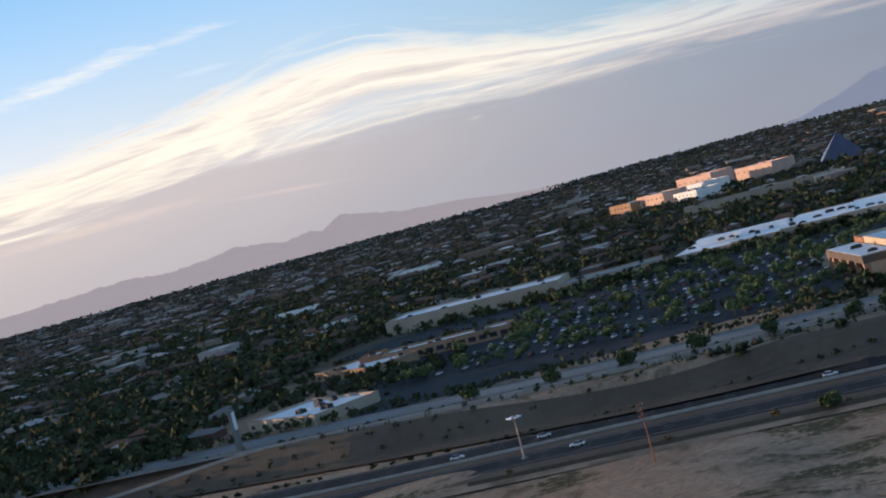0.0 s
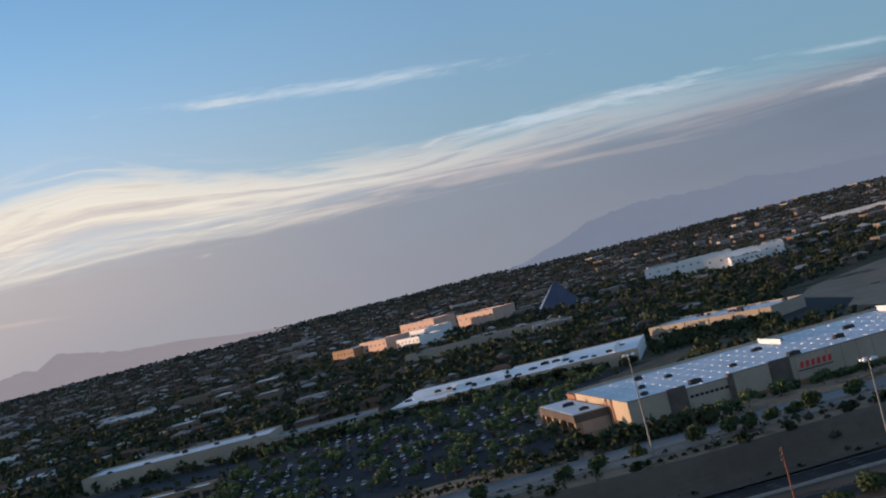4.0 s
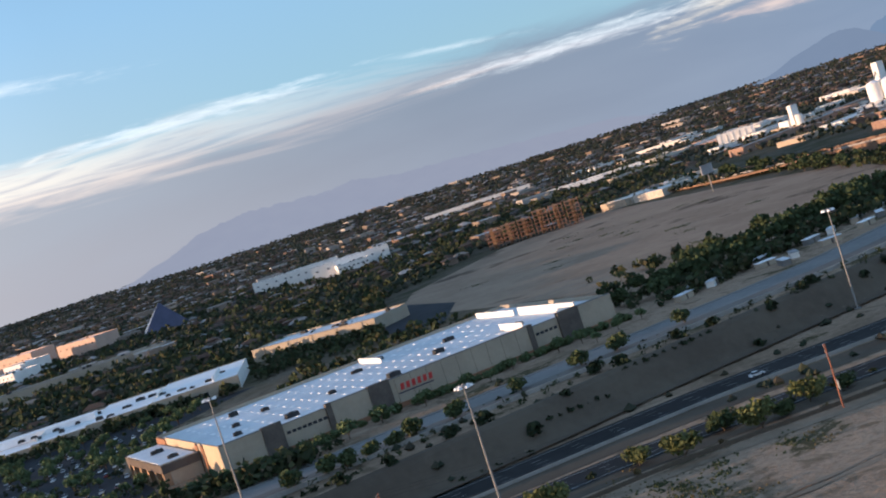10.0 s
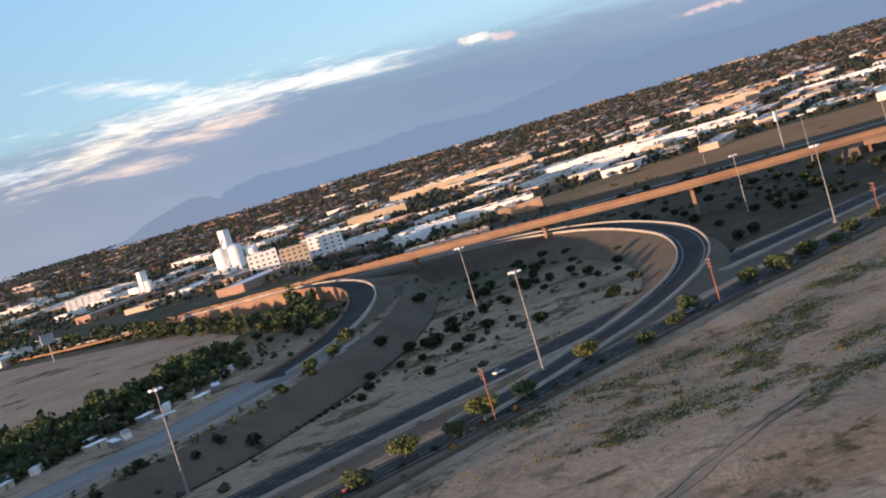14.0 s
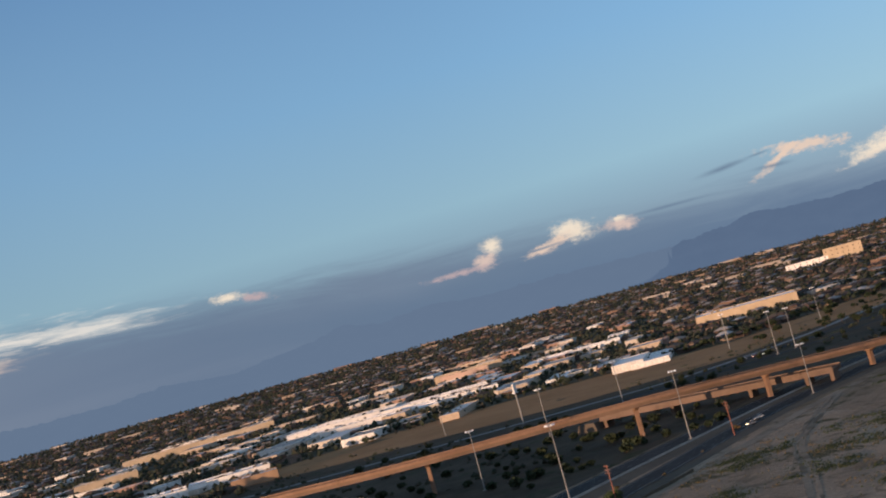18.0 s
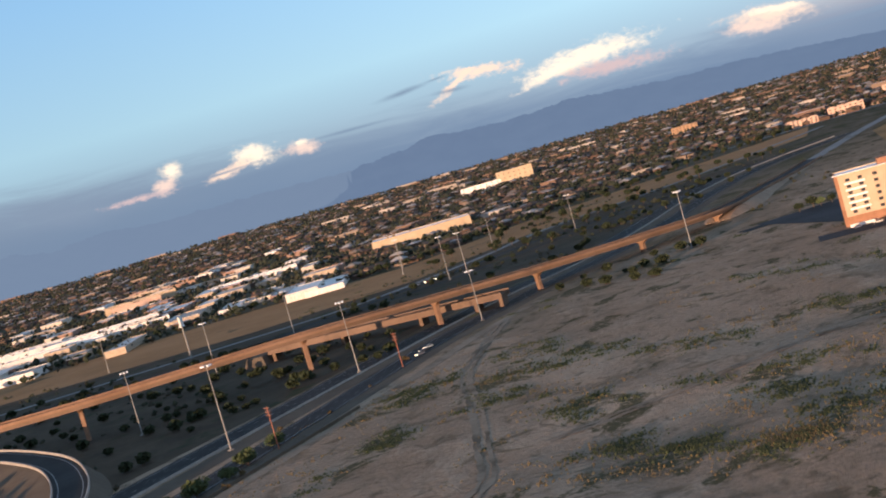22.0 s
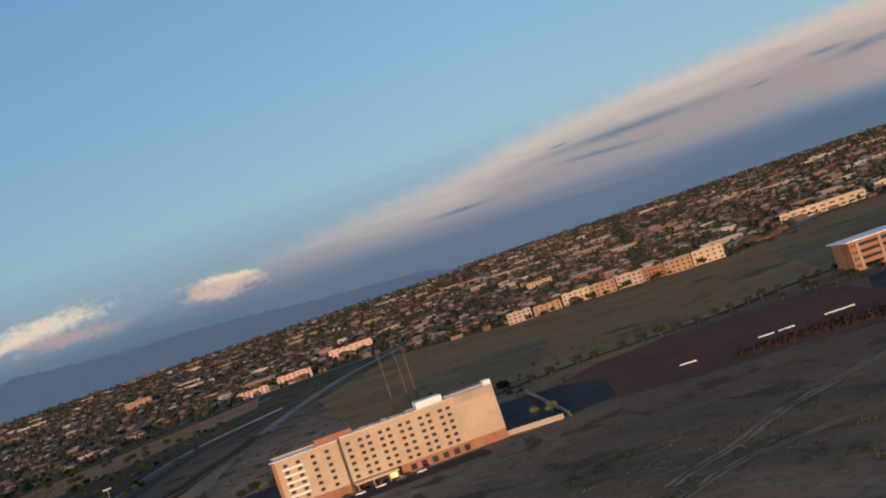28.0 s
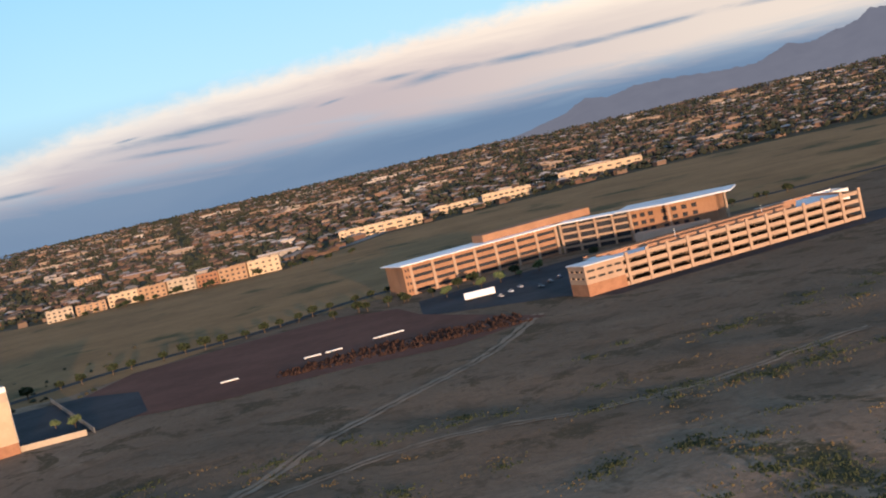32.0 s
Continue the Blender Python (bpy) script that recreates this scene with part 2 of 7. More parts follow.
for c in [
        (123.6, 3.55, 0.75, 0.24, -0.12, CREAM, 0.7), (124.6, 3.3, 0.8, 0.22, -0.1, ROSE, 0.8), (134.75, 2.75, 0.55, 0.40, -0.1, CREAM, 0.6), (134.3, 2.2, 0.55, 0.4, 0.1, PINK, 0.7), (133.2, 1.98, 1.5, 0.15, 0.0, ROSE, 0.8), (138.2, 2.5, 1.0, 0.5, -0.15, CREAM, 0.7), (137.1, 2.1, 1.2, 0.25, 0.25, BLUSH, 0.8), (140.2, 2.2, 0.8, 0.3, -0.1, PINK, 0.7), (140.2, 2.42, 0.35, 0.12, 0.0, CREAM, 0.5),
        (148.2, 3.2, 2.0, 0.28, -0.12, BLUSH, 1.0), (147.0, 2.95, 1.1, 0.22, 0.5, BLUSH, 0.8), (152.6, 2.55, 2.9, 0.55, 0.06, CREAM, 0.7), (151.4, 2.35, 2.0, 0.30, 0.18, CREAM, 0.6), (153.4, 1.9, 2.6, 0.35, -0.05, ROSE, 0.8), (160.1, 2.05, 1.9, 0.45, -0.12, BLUSH, 0.6), (159.4, 1.75, 1.3, 0.35, -0.15, PINK, 0.6), (160.3, 2.25, 1.3, 0.18, -0.1, CREAM, 0.7)]:
    col = cloud(col, *c[:7], True, 0.92)
# the long anvil of lit cloud over the south
top = W.ramp(W.math("DIVIDE", W.math("SUBTRACT", U, 160.0), 60.0), [(0.0, 0.26), (0.10, 0.33), (0.17, 0.35), (0.23, 0.42), (0.32, 0.46), (0.45, 0.49), (0.6, 0.52), (1.0, 0.54)], "LINEAR")
anvil = W.math("MULTIPLY", W.smooth(W_add(W.math("MULTIPLY", top, 10.0), W.math("MULTIPLY", p0, 0.9), W.math("MULTIPLY", V, -1.0)), -0.15, 0.9), W.smooth(W_add(V, W.math("MULTIPLY", s0, 1.8)), 0.7, 2.1))
anvil = W.math("MULTIPLY", anvil, W.math("ADD", W.smooth(U, 157.0, 172.0, 0.0, 0.80), W.smooth(U, 174.0, 188.0, 0.0, 0.18)))
lit = W.mix(W.smooth(W_add(W.math("MULTIPLY", top, 10.0), W.math("MULTIPLY", V, -1.0), W.math("MULTIPLY", s0, 1.5)), 2.2, 0.2), (0.46, 0.385, 0.41), (0.86, 0.72, 0.62))
lit = W.mix(W.smooth(U, 182.0, 205.0, 0.0, 0.5), lit, (0.96, 0.82, 0.66))
col = W.mix(anvil, col, lit)
for c in [
        (144.9, 3.24, 1.2, 0.13, 0.09, SLATE, 0.4), (146.8, 2.77, 0.9, 0.12, -0.05, SLATE, 0.4), (146.3, 3.4, 0.5, 0.06, 0.05, SLATE, 0.4), (142.2, 2.35, 2.0, 0.08, -0.01, SLATE, 0.4), (136.5, 2.05, 2.3, 0.07, 0.05, SLATE, 0.4),
        (178.3, 2.82, 4.4, 0.24, 0.01, SLATE, 0.55), (177.0, 2.22, 2.4, 0.12, -0.06, SLATE, 0.5), (170.4, 1.82, 1.6, 0.10, 0.0, SLATE, 0.5), (183.6, 2.75, 0.7, 0.08, 0.1, SLATE, 0.5), (175.2, 3.05, 0.6, 0.06, 0.05, SLATE, 0.4),
        (186.5, 3.16, 1.2, 0.13, 0.0, SLATE, 0.45), (187.9, 2.86, 1.6, 0.22, 0.06, SLATE, 0.5), (192.0, 2.82, 3.0, 0.17, -0.02, SLATE, 0.6), (197.0, 2.78, 3.2, 0.16, 0.02, SLATE, 0.6), (203, 2.8, 3, 0.18, 0.0, SLATE, 0.6)]:
    col = cloud(col, *c, False, 0.98)
W.l.new(col, W.n["Background"].inputs[0])
W.n["Background"].inputs[1].default_value = 0.9
sun = new("sun", bpy.data.lights.new("sun", "SUN"))
sun.data.energy, sun.data.angle, sun.data.color = 5.0, radians(0.6), (1, 0.64, 0.42)
sd = Vector((-math.sin(radians(SUN_YAW)) * math.cos(radians(SUN_UP)), math.cos(radians(SUN_YAW)) * math.cos(radians(SUN_UP)), math.sin(radians(SUN_UP))))
sun.matrix_world = look(sd * 100, (0, 0, 0))

# ---- materials ----


def surface(name, a, b, scale=1.0, rough=0.85, bump=0.0, fine=None, island=0.0, random_ob=0.0, metal=0.0, spots=None):
    """Two colours mixed by noise at two scales, with optional change from piece to piece and relief."""
    m = bpy.data.materials.new(name)
    m.use_nodes = True
    k = Nodes(m.node_tree)
    bsdf = k.n["Principled BSDF"]
    tc = k.n.new("ShaderNodeTexCoord")
    vec = tc.outputs["Object"]
    n1 = k.noise(vec, 0.35 * scale, 5.0, 0.6)
    n2 = k.noise(vec, (fine or 3.0) * scale, 4.0, 0.7)
    f = k.smooth(k.math("ADD", k.math("MULTIPLY", n1, 0.65), k.math("MULTIPLY", n2, 0.35)), 0.36, 0.64)
    c = k.mix(f, a, b)
    if spots:
        amount, size, tint = spots
        c = k.mix(k.smooth(k.noise(vec, size, 5.0, 0.6), 0.62 - amount, 0.70 - amount * 0.5), c, tint)
    if island:
        g = k.n.new("ShaderNodeNewGeometry")
        c = k.mix(k.math("MULTIPLY", g.outputs["Random Per Island"], island), c, (0.04, 0.04, 0.04))
        g2 = k.math("FRACT", k.math("MULTIPLY", g.outputs["Random Per Island"], 17.3))
        c = k.mix(k.math("MULTIPLY", g2, island * 0.6), c, (0.11, 0.135, 0.06))
    if random_ob:
        o = k.n.new("ShaderNodeObjectInfo")
        c = k.mix(k.math("MULTIPLY", o.outputs["Random"], random_ob), c, (0.02, 0.02, 0.02))
    k.l.new(c, bsdf.inputs["Base Color"])
    bsdf.inputs["Roughness"].default_value = rough
    bsdf.inputs["Specular IOR Level"].default_value = 0.5 if rough < 0.55 else 0.06
    bsdf.inputs["Metallic"].default_value = metal
    if bump:
        bp = k.n.new("ShaderNodeBump")
        bp.inputs["Strength"].default_value = min(bump, 1.0)
        bp.inputs["Distance"].default_value = bump
        k.l.new(n2, bp.inputs["Height"])
        k.l.new(bp.outputs[0], bsdf.inputs["Normal"])
    return m


def glow(name, colour, strength):
    m = bpy.data.materials.new(name)
    m.use_nodes = True
    b = m.node_tree.nodes["Principled BSDF"]
    b.inputs["Base Color"].default_value = (*colour, 1)
    b.inputs["Emission Color"].default_value = (*colour, 1)
    b.inputs["Emission Strength"].default_value = strength
    return m


def palette(name, colours, rough=0.85, per="island"):
    """Each piece of a joined mesh, or each object, takes one of these colours."""
    m = bpy.data.materials.new(name)
    m.use_nodes = True
    k = Nodes(m.node_tree)
    src = k.n.new("ShaderNodeNewGeometry").outputs["Random Per Island"] if per == "island" else k.n.new("ShaderNodeObjectInfo").outputs["Random"]
    tc = k.n.new("ShaderNodeTexCoord")
    c = k.ramp(src, [(i / len(colours), v) for i, v in enumerate(colours)], "CONSTANT")
    n = k.noise(tc.outputs["Object"], 0.5, 4.0, 0.65)
    c = k.mix(k.smooth(n, 0.35, 0.7, 0.0, 0.35), c, (0.10, 0.085, 0.07))
    k.l.new(c, k.n["Principled BSDF"].inputs["Base Color"])
    k.n["Principled BSDF"].inputs["Roughness"].default_value = rough
    k.n["Principled BSDF"].inputs["Specular IOR Level"].default_value = 0.5 if rough < 0.55 else 0.06
    return m


def dirt_material():
    """Bare desert soil with tyre-worn pale ground, darker damp ground and a thin green growth of weeds."""
    m = bpy.data.materials.new("desert_soil")
    m.use_nodes = True
    k = Nodes(m.node_tree)
    tc = k.n.new("ShaderNodeTexCoord").outputs["Object"]
    sp = k.n.new("ShaderNodeSeparateXYZ")
    k.l.new(tc, sp.inputs[0])
    run = k.xyz(k.math("ADD", k.math("MULTIPLY", sp.outputs[0], 0.9), k.math("MULTIPLY", sp.outputs[1], 0.3)), k.math("SUBTRACT", k.math("MULTIPLY", sp.outputs[1], 0.6), k.math("MULTIPLY", sp.outputs[0], 0.18)), 0.0)
    big, mid, fine = k.noise(tc, 0.006, 5.0, 0.6, 0.5), k.noise(run, 0.034, 9.0, 0.68, 0.5), k.noise(tc, 0.5, 5.0, 0.7)
    patchy, rill = k.noise(tc, 0.085, 7.0, 0.62, 0.9), k.noise(k.xyz(sp.outputs[0], k.math("MULTIPLY", sp.outputs[1], 0.3), 2.0), 0.11, 6.0, 0.6, 1.6)
    c = k.mix(k.smooth(big, 0.35, 0.65), (0.285, 0.205, 0.146), (0.37, 0.27, 0.194))
    c = k.mix(k.smooth(mid, 0.50, 0.64, 0.0, 0.85), c, (0.41, 0.315, 0.23))
    c = k.mix(k.smooth(mid, 0.46, 0.34, 0.0, 0.6), c, (0.15, 0.11, 0.075))
    c = k.mix(k.smooth(patchy, 0.52, 0.66, 0.0, 0.65), c, (0.095, 0.075, 0.050))
    c = k.mix(k.smooth(rill, 0.58, 0.68, 0.0, 0.5), c, (0.34, 0.26, 0.185))
    weeds = k.math("MULTIPLY", k.smooth(k.noise(run, 0.041, 7.0, 0.64, 0.5), 0.555, 0.61), k.smooth(fine, 0.33, 0.52))
    c = k.mix(k.math("MULTIPLY", weeds, 0.9), c, (0.040, 0.048, 0.022))
    c = k.mix(k.smooth(fine, 0.35, 0.7, 0.0, 0.45), c, (0.135, 0.10, 0.066))
    # darker, duller soil in the south of the lot, dark planted ground under the town
    south = k.smooth(k.math("ADD", sp.outputs[1], k.math("MULTIPLY", big, -160.0)), -420.0, -560.0)
    south = k.math("MULTIPLY", south, k.smooth(sp.outputs[0], 230.0, 90.0))
    c = k.mix(k.math("MULTIPLY", south, 0.68), c, (0.10, 0.079, 0.058))
    away = k.math("SQRT", k.math("ADD", k.math("POWER", sp.outputs[0], 2.0), k.math("POWER", sp.outputs[1], 2.0)))
    town = k.math("MULTIPLY", k.smooth(away, 560.0, 720.0), k.smooth(sp.outputs[0], 300.0, 480.0))
    town = k.math("MAXIMUM", town, k.smooth(away, 1300.0, 1500.0))
    c = k.mix(k.math("MULTIPLY", town, 0.85), c, k.mix(k.smooth(mid, 0.4, 0.6), (0.05, 0.058, 0.036), (0.10, 0.09, 0.072)))
    b = k.n["Principled BSDF"]
    k.l.new(c, b.inputs["Base Color"])
    b.inputs["Roughness"].default_value = 0.95
    b.inputs["Specular IOR Level"].default_value = 0.0
    bp = k.n.new("ShaderNodeBump")
    bp.inputs["Strength"].default_value, bp.inputs["Distance"].default_value = 0.7, 1.6
    k.l.new(k.math("ADD", k.math("MULTIPLY", mid, 2.0), k.math("MULTIPLY", fine, 0.35)), bp.inputs["Height"])
    k.l.new(bp.outputs[0], b.inputs["Normal"])
    return m


M = {
    "soil": dirt_material(),
    "asphalt": surface("asphalt", (0.026, 0.026, 0.026), (0.041, 0.040, 0.040), 0.12, 0.8),
    "lot": surface("lot_asphalt", (0.032, 0.035, 0.038), (0.054, 0.054, 0.059), 0.1, 0.85),
    "concrete": surface("concrete", (0.170, 0.166, 0.157), (0.230, 0.221, 0.208), 0.25, 0.85),
    "pale_road": surface("worn_concrete_road", (0.174, 0.174, 0.170), (0.230, 0.225, 0.217), 0.08, 0.8),
    "gravel": surface("gravel", (0.094, 0.075, 0.058), (0.126, 0.103, 0.078), 0.1, 0.95, 0.1),
    "pale_gravel": surface("pale_gravel", (0.143, 0.135, 0.124), (0.188, 0.176, 0.158), 0.12, 0.95, 0.1),
    "barrier": surface("barrier_concrete", (0.304, 0.280, 0.248), (0.400, 0.368, 0.328), 0.5, 0.85),
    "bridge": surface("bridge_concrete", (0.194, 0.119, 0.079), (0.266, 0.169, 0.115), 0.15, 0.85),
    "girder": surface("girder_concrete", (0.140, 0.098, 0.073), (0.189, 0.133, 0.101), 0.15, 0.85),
    "paint": surface("road_paint", (0.22, 0.22, 0.21), (0.34, 0.34, 0.33), 1.0, 0.7),
    "stucco": surface("beige_stucco", (0.368, 0.308, 0.235), (0.432, 0.363, 0.276), 0.25, 0.9),
    "cream": surface("cream_stucco", (0.44, 0.345, 0.235), (0.52, 0.415, 0.29), 0.2, 0.9),
    "brown": surface("dark_brown_block", (0.10, 0.085, 0.075), (0.15, 0.125, 0.105), 0.5, 0.9),
    "brick": surface("red_brown_brick", (0.27, 0.14, 0.085), (0.36, 0.19, 0.115), 0.6, 0.9),
    "roof": surface("pale_roof_membrane", (0.58, 0.61, 0.64), (0.70, 0.73, 0.76), 0.15, 0.6),
    "roof_white": surface("white_roof_membrane", (0.783, 0.793, 0.803), (0.886, 0.886, 0.886), 0.15, 0.6),
    "roof_grey": surface("grey_roof", (0.26, 0.26, 0.265), (0.36, 0.36, 0.36), 0.2, 0.8),
    "white_wall": surface("white_wall", (0.74, 0.71, 0.66), (0.84, 0.81, 0.76), 0.3, 0.85),
    "pink_wall": surface("rose_stucco", (0.52, 0.36, 0.28), (0.60, 0.43, 0.33), 0.3, 0.9),
    "tan_wall": surface("tan_stucco", (0.297, 0.194, 0.122), (0.378, 0.252, 0.162), 0.3, 0.9),
    "glass": surface("dark_glass", (0.03, 0.033, 0.04), (0.05, 0.052, 0.06), 0.5, 0.12),
    "steel": surface("galvanised_steel", (0.216, 0.216, 0.208), (0.288, 0.284, 0.272), 2.0, 0.6, metal=0.2),
    "wood": surface("weathered_red_pole", (0.240, 0.096, 0.060), (0.304, 0.136, 0.088), 1.5, 0.9),
    "timber": surface("new_timber_framing", (0.30, 0.155, 0.095), (0.40, 0.22, 0.145), 0.8, 0.9),
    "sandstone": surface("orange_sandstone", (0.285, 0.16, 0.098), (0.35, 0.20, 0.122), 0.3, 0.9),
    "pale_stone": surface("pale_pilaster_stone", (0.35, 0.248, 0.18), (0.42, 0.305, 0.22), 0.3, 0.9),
    "dark": surface("dark_metal", (0.03, 0.03, 0.03), (0.06, 0.06, 0.06), 1.0, 0.6),
    "red": surface("red_sign", (0.50, 0.03, 0.03), (0.58, 0.05, 0.04), 1.0, 0.5),
    "blue_glass": surface("blue_violet_glass", (0.04, 0.045, 0.085), (0.06, 0.06, 0.11), 0.2, 0.25),
    "track": surface("worn_track_soil", (0.21, 0.16, 0.115), (0.29, 0.222, 0.16), 0.15, 0.95, 0.1, spots=(0.12, 0.04, (0.13, 0.10, 0.07))),
    "redsoil": surface("red_lot_soil", (0.106, 0.052, 0.037), (0.152, 0.075, 0.054), 0.08, 0.95, 0.15),
    "gold": surface("dry_gold_grass", (0.21, 0.125, 0.058), (0.30, 0.18, 0.083), 0.04, 0.95, 0.2, spots=(0.06, 0.012, (0.085, 0.075, 0.036))),
    "fieldsoil": surface("graded_tan_soil", (0.259, 0.184, 0.130), (0.346, 0.252, 0.180), 0.05, 0.95, 0.3, spots=(0.04, 0.02, (0.115, 0.08, 0.057))),
    "orange_soil": surface("orange_soil", (0.272, 0.146, 0.068), (0.354, 0.194, 0.092), 0.05, 0.95, 0.3, spots=(0.03, 0.02, (0.10, 0.075, 0.045))),
    "scrubland": surface("scrub_covered_soil", (0.054, 0.041, 0.029), (0.087, 0.067, 0.046), 0.12, 0.95, 0.4, spots=(0.07, 0.05, (0.038, 0.042, 0.021))),
    "rubble": surface("dark_red_rubble", (0.033, 0.019, 0.015), (0.060, 0.034, 0.025), 0.8, 0.95),
    "bark": surface("bark", (0.09, 0.065, 0.045), (0.14, 0.10, 0.07), 2.0, 0.95),
    "leaf": surface("olive_leaves", (0.048, 0.072, 0.032), (0.09, 0.115, 0.048), 0.6, 0.9, island=0.35),
    "leaf_gold": surface("yellowing_leaves", (0.095, 0.108, 0.038), (0.15, 0.155, 0.055), 0.6, 0.9, island=0.3),
    "leaf_lot": surface("lot_tree_leaves", (0.085, 0.125, 0.058), (0.145, 0.185, 0.085), 0.6, 0.9, island=0.3),
    "leaf_dark": surface("dark_green_leaves", (0.017, 0.027, 0.015), (0.036, 0.048, 0.024), 0.6, 0.9, island=0.3),
    "weed": surface("weeds", (0.030, 0.040, 0.018), (0.055, 0.062, 0.030), 0.5, 0.95, island=0.3),
    "dry_weed": surface("dry_weeds", (0.11, 0.078, 0.036), (0.17, 0.115, 0.055), 0.5, 0.95, island=0.3),
    "wheel": surface("tyre_rubber", (0.015, 0.015, 0.015), (0.025, 0.025, 0.025), 1.0, 0.9),
    "car": palette("car_paint", [(0.80, 0.80, 0.79), (0.05, 0.05, 0.055), (0.42, 0.43, 0.45), (0.78, 0.78, 0.78), (0.20, 0.21, 0.23), (0.06, 0.09, 0.17), (0.30, 0.04, 0.035), (0.62, 0.61, 0.57), (0.85, 0.85, 0.84)], 0.3, "object"),
    "roofs": palette("town_roofs", [(0.087, 0.059, 0.046), (0.118, 0.090, 0.072), (0.075, 0.053, 0.044), (0.225, 0.212, 0.194), (0.106, 0.067, 0.050), (0.387, 0.374, 0.362), (0.081, 0.069, 0.062), (0.131, 0.084, 0.062), (0.062, 0.050, 0.044), (0.299, 0.287, 0.274), (0.174, 0.162, 0.156), (0.112, 0.081, 0.066)]),
    "walls": palette("town_walls", [(0.123, 0.079, 0.060), (0.167, 0.116, 0.088), (0.088, 0.058, 0.044), (0.246, 0.185, 0.145), (0.088, 0.060, 0.047), (0.132, 0.079, 0.060)]),
    "canopy": palette("town_trees", [(0.028, 0.039, 0.024), (0.038, 0.046, 0.027), (0.024, 0.034, 0.022), (0.042, 0.044, 0.028), (0.032, 0.043, 0.028), (0.045, 0.042, 0.030)], 0.95),
    "suburb_leaf": palette("suburb_leaves", [(0.032, 0.050, 0.021), (0.044, 0.061, 0.024), (0.026, 0.042, 0.019), (0.056, 0.066, 0.029), (0.037, 0.054, 0.024), (0.064, 0.062, 0.032)], 0.95),
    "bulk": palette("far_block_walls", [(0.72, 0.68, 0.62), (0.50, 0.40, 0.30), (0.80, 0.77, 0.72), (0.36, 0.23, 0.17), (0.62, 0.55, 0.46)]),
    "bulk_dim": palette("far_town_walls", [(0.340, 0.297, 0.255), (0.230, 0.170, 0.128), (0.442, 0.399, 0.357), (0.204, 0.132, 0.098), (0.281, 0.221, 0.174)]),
    "bulk_roof": palette("far_block_roofs", [(0.72, 0.72, 0.71), (0.50, 0.48, 0.46), (0.80, 0.79, 0.77), (0.40, 0.36, 0.33), (0.62, 0.61, 0.60)], 0.7),
    "lamp_on": glow("lit_lamp", (1.0, 0.75, 0.45), 6.0),
    "warm": glow("lit_entrance", (1.0, 0.62, 0.28), 1.2),
}

# ---- mesh building ----


class Geo:
    """Vertices and faces gathered for one mesh."""

    def __init__(self):
        self.v, self.f = [], []

    def face(self, *pts):
        n = len(self.v)
        self.v += [tuple(p) for p in pts]
        self.f.append(tuple(range(n, n + len(pts))))
        return self

    def box(self, x0, x1, y0, y1, z0, z1, taper=0.0):
        n, t = len(self.v), taper
        self.v += [(x0, y0, z0), (x1, y0, z0), (x1, y1, z0), (x0, y1, z0), (x0 + t, y0 + t, z1), (x1 - t, y0 + t, z1), (x1 - t, y1 - t, z1), (x0 + t, y1 - t, z1)]
        self.f += [tuple(n + i for i in q) for q in ((3, 2, 1, 0), (4, 5, 6, 7), (0, 1, 5, 4), (1, 2, 6, 5), (2, 3, 7, 6), (3, 0, 4, 7))]
        return self

    def tube(self, a, b, r0, r1, n=8):
        a, b = Vector(a), Vector(b)
        d = (b - a).normalized()
        s = d.orthogonal().normalized()
        t = d.cross(s)
        k = len(self.v)
        for p, r in ((a, r0), (b, r1)):
            self.v += [tuple(p + r * (s * math.cos(2 * math.pi * i / n) + t * math.sin(2 * math.pi * i / n))) for i in range(n)]
        self.f += [(k + i, k + (i + 1) % n, k + n + (i + 1) % n, k + n + i) for i in range(n)]
        self.f += [tuple(k + n - 1 - i for i in range(n)), tuple(k + n + i for i in range(n))]
        return self

    def prism(self, poly, z0, z1):
        n, k = len(self.v), len(poly)
        self.v += [(x, y, z0) for x, y in poly] + [(x, y, z1) for x, y in poly]
        self.f += [tuple(n + k - 1 - i for i in range(k)), tuple(n + k + i for i in range(k))]
        self.f += [(n + i, n + (i + 1) % k, n + k + (i + 1) % k, n + k + i) for i in range(k)]
        return self

    def data(self, name, material):
        me = bpy.data.meshes.new(name)
        me.from_pydata(self.v, [], self.f)
        me.materials.append(material)
        return me


def part(name, geo, material, parent, label="", at=None):
    """One mesh under a thing or a part; geo may be a mesh that is shared."""
    me = geo.data(name, M[material]) if isinstance(geo, Geo) else geo
    ob = new(name, me)
    ob.parent = parent
    if at is not None:
        ob.location = at
    return tagged(ob, label)


def thing(name, label, category, m, group=""):
    ob = new(name)
    ob.matrix_world = m
    return tagged(ob, label, category, group)


def setting(name, geo, material):
    me = geo.data(name, M[material]) if isinstance(geo, Geo) else geo
    return tagged(new(name, me), kind="structure")


def along(a, b, z=0.0):
    """A frame with x from a to b on plan and y to the left of that line; and its length."""
    a, b = Vector(a), Vector(b)
    d = b - a
    return Matrix.Translation((a.x, a.y, z)) @ Matrix.Rotation(math.atan2(d.y, d.x), 4, "Z"), d.length

# ---- ground ----
RIM = [(325, 900), (306, 300), (324, 130), (353, 44), (380, -13), (406, -71), (430, -118), (490, -192), (566, -255), (641, -303), (712, -345), (818, -372), (1100, -420), (1700, -480)]


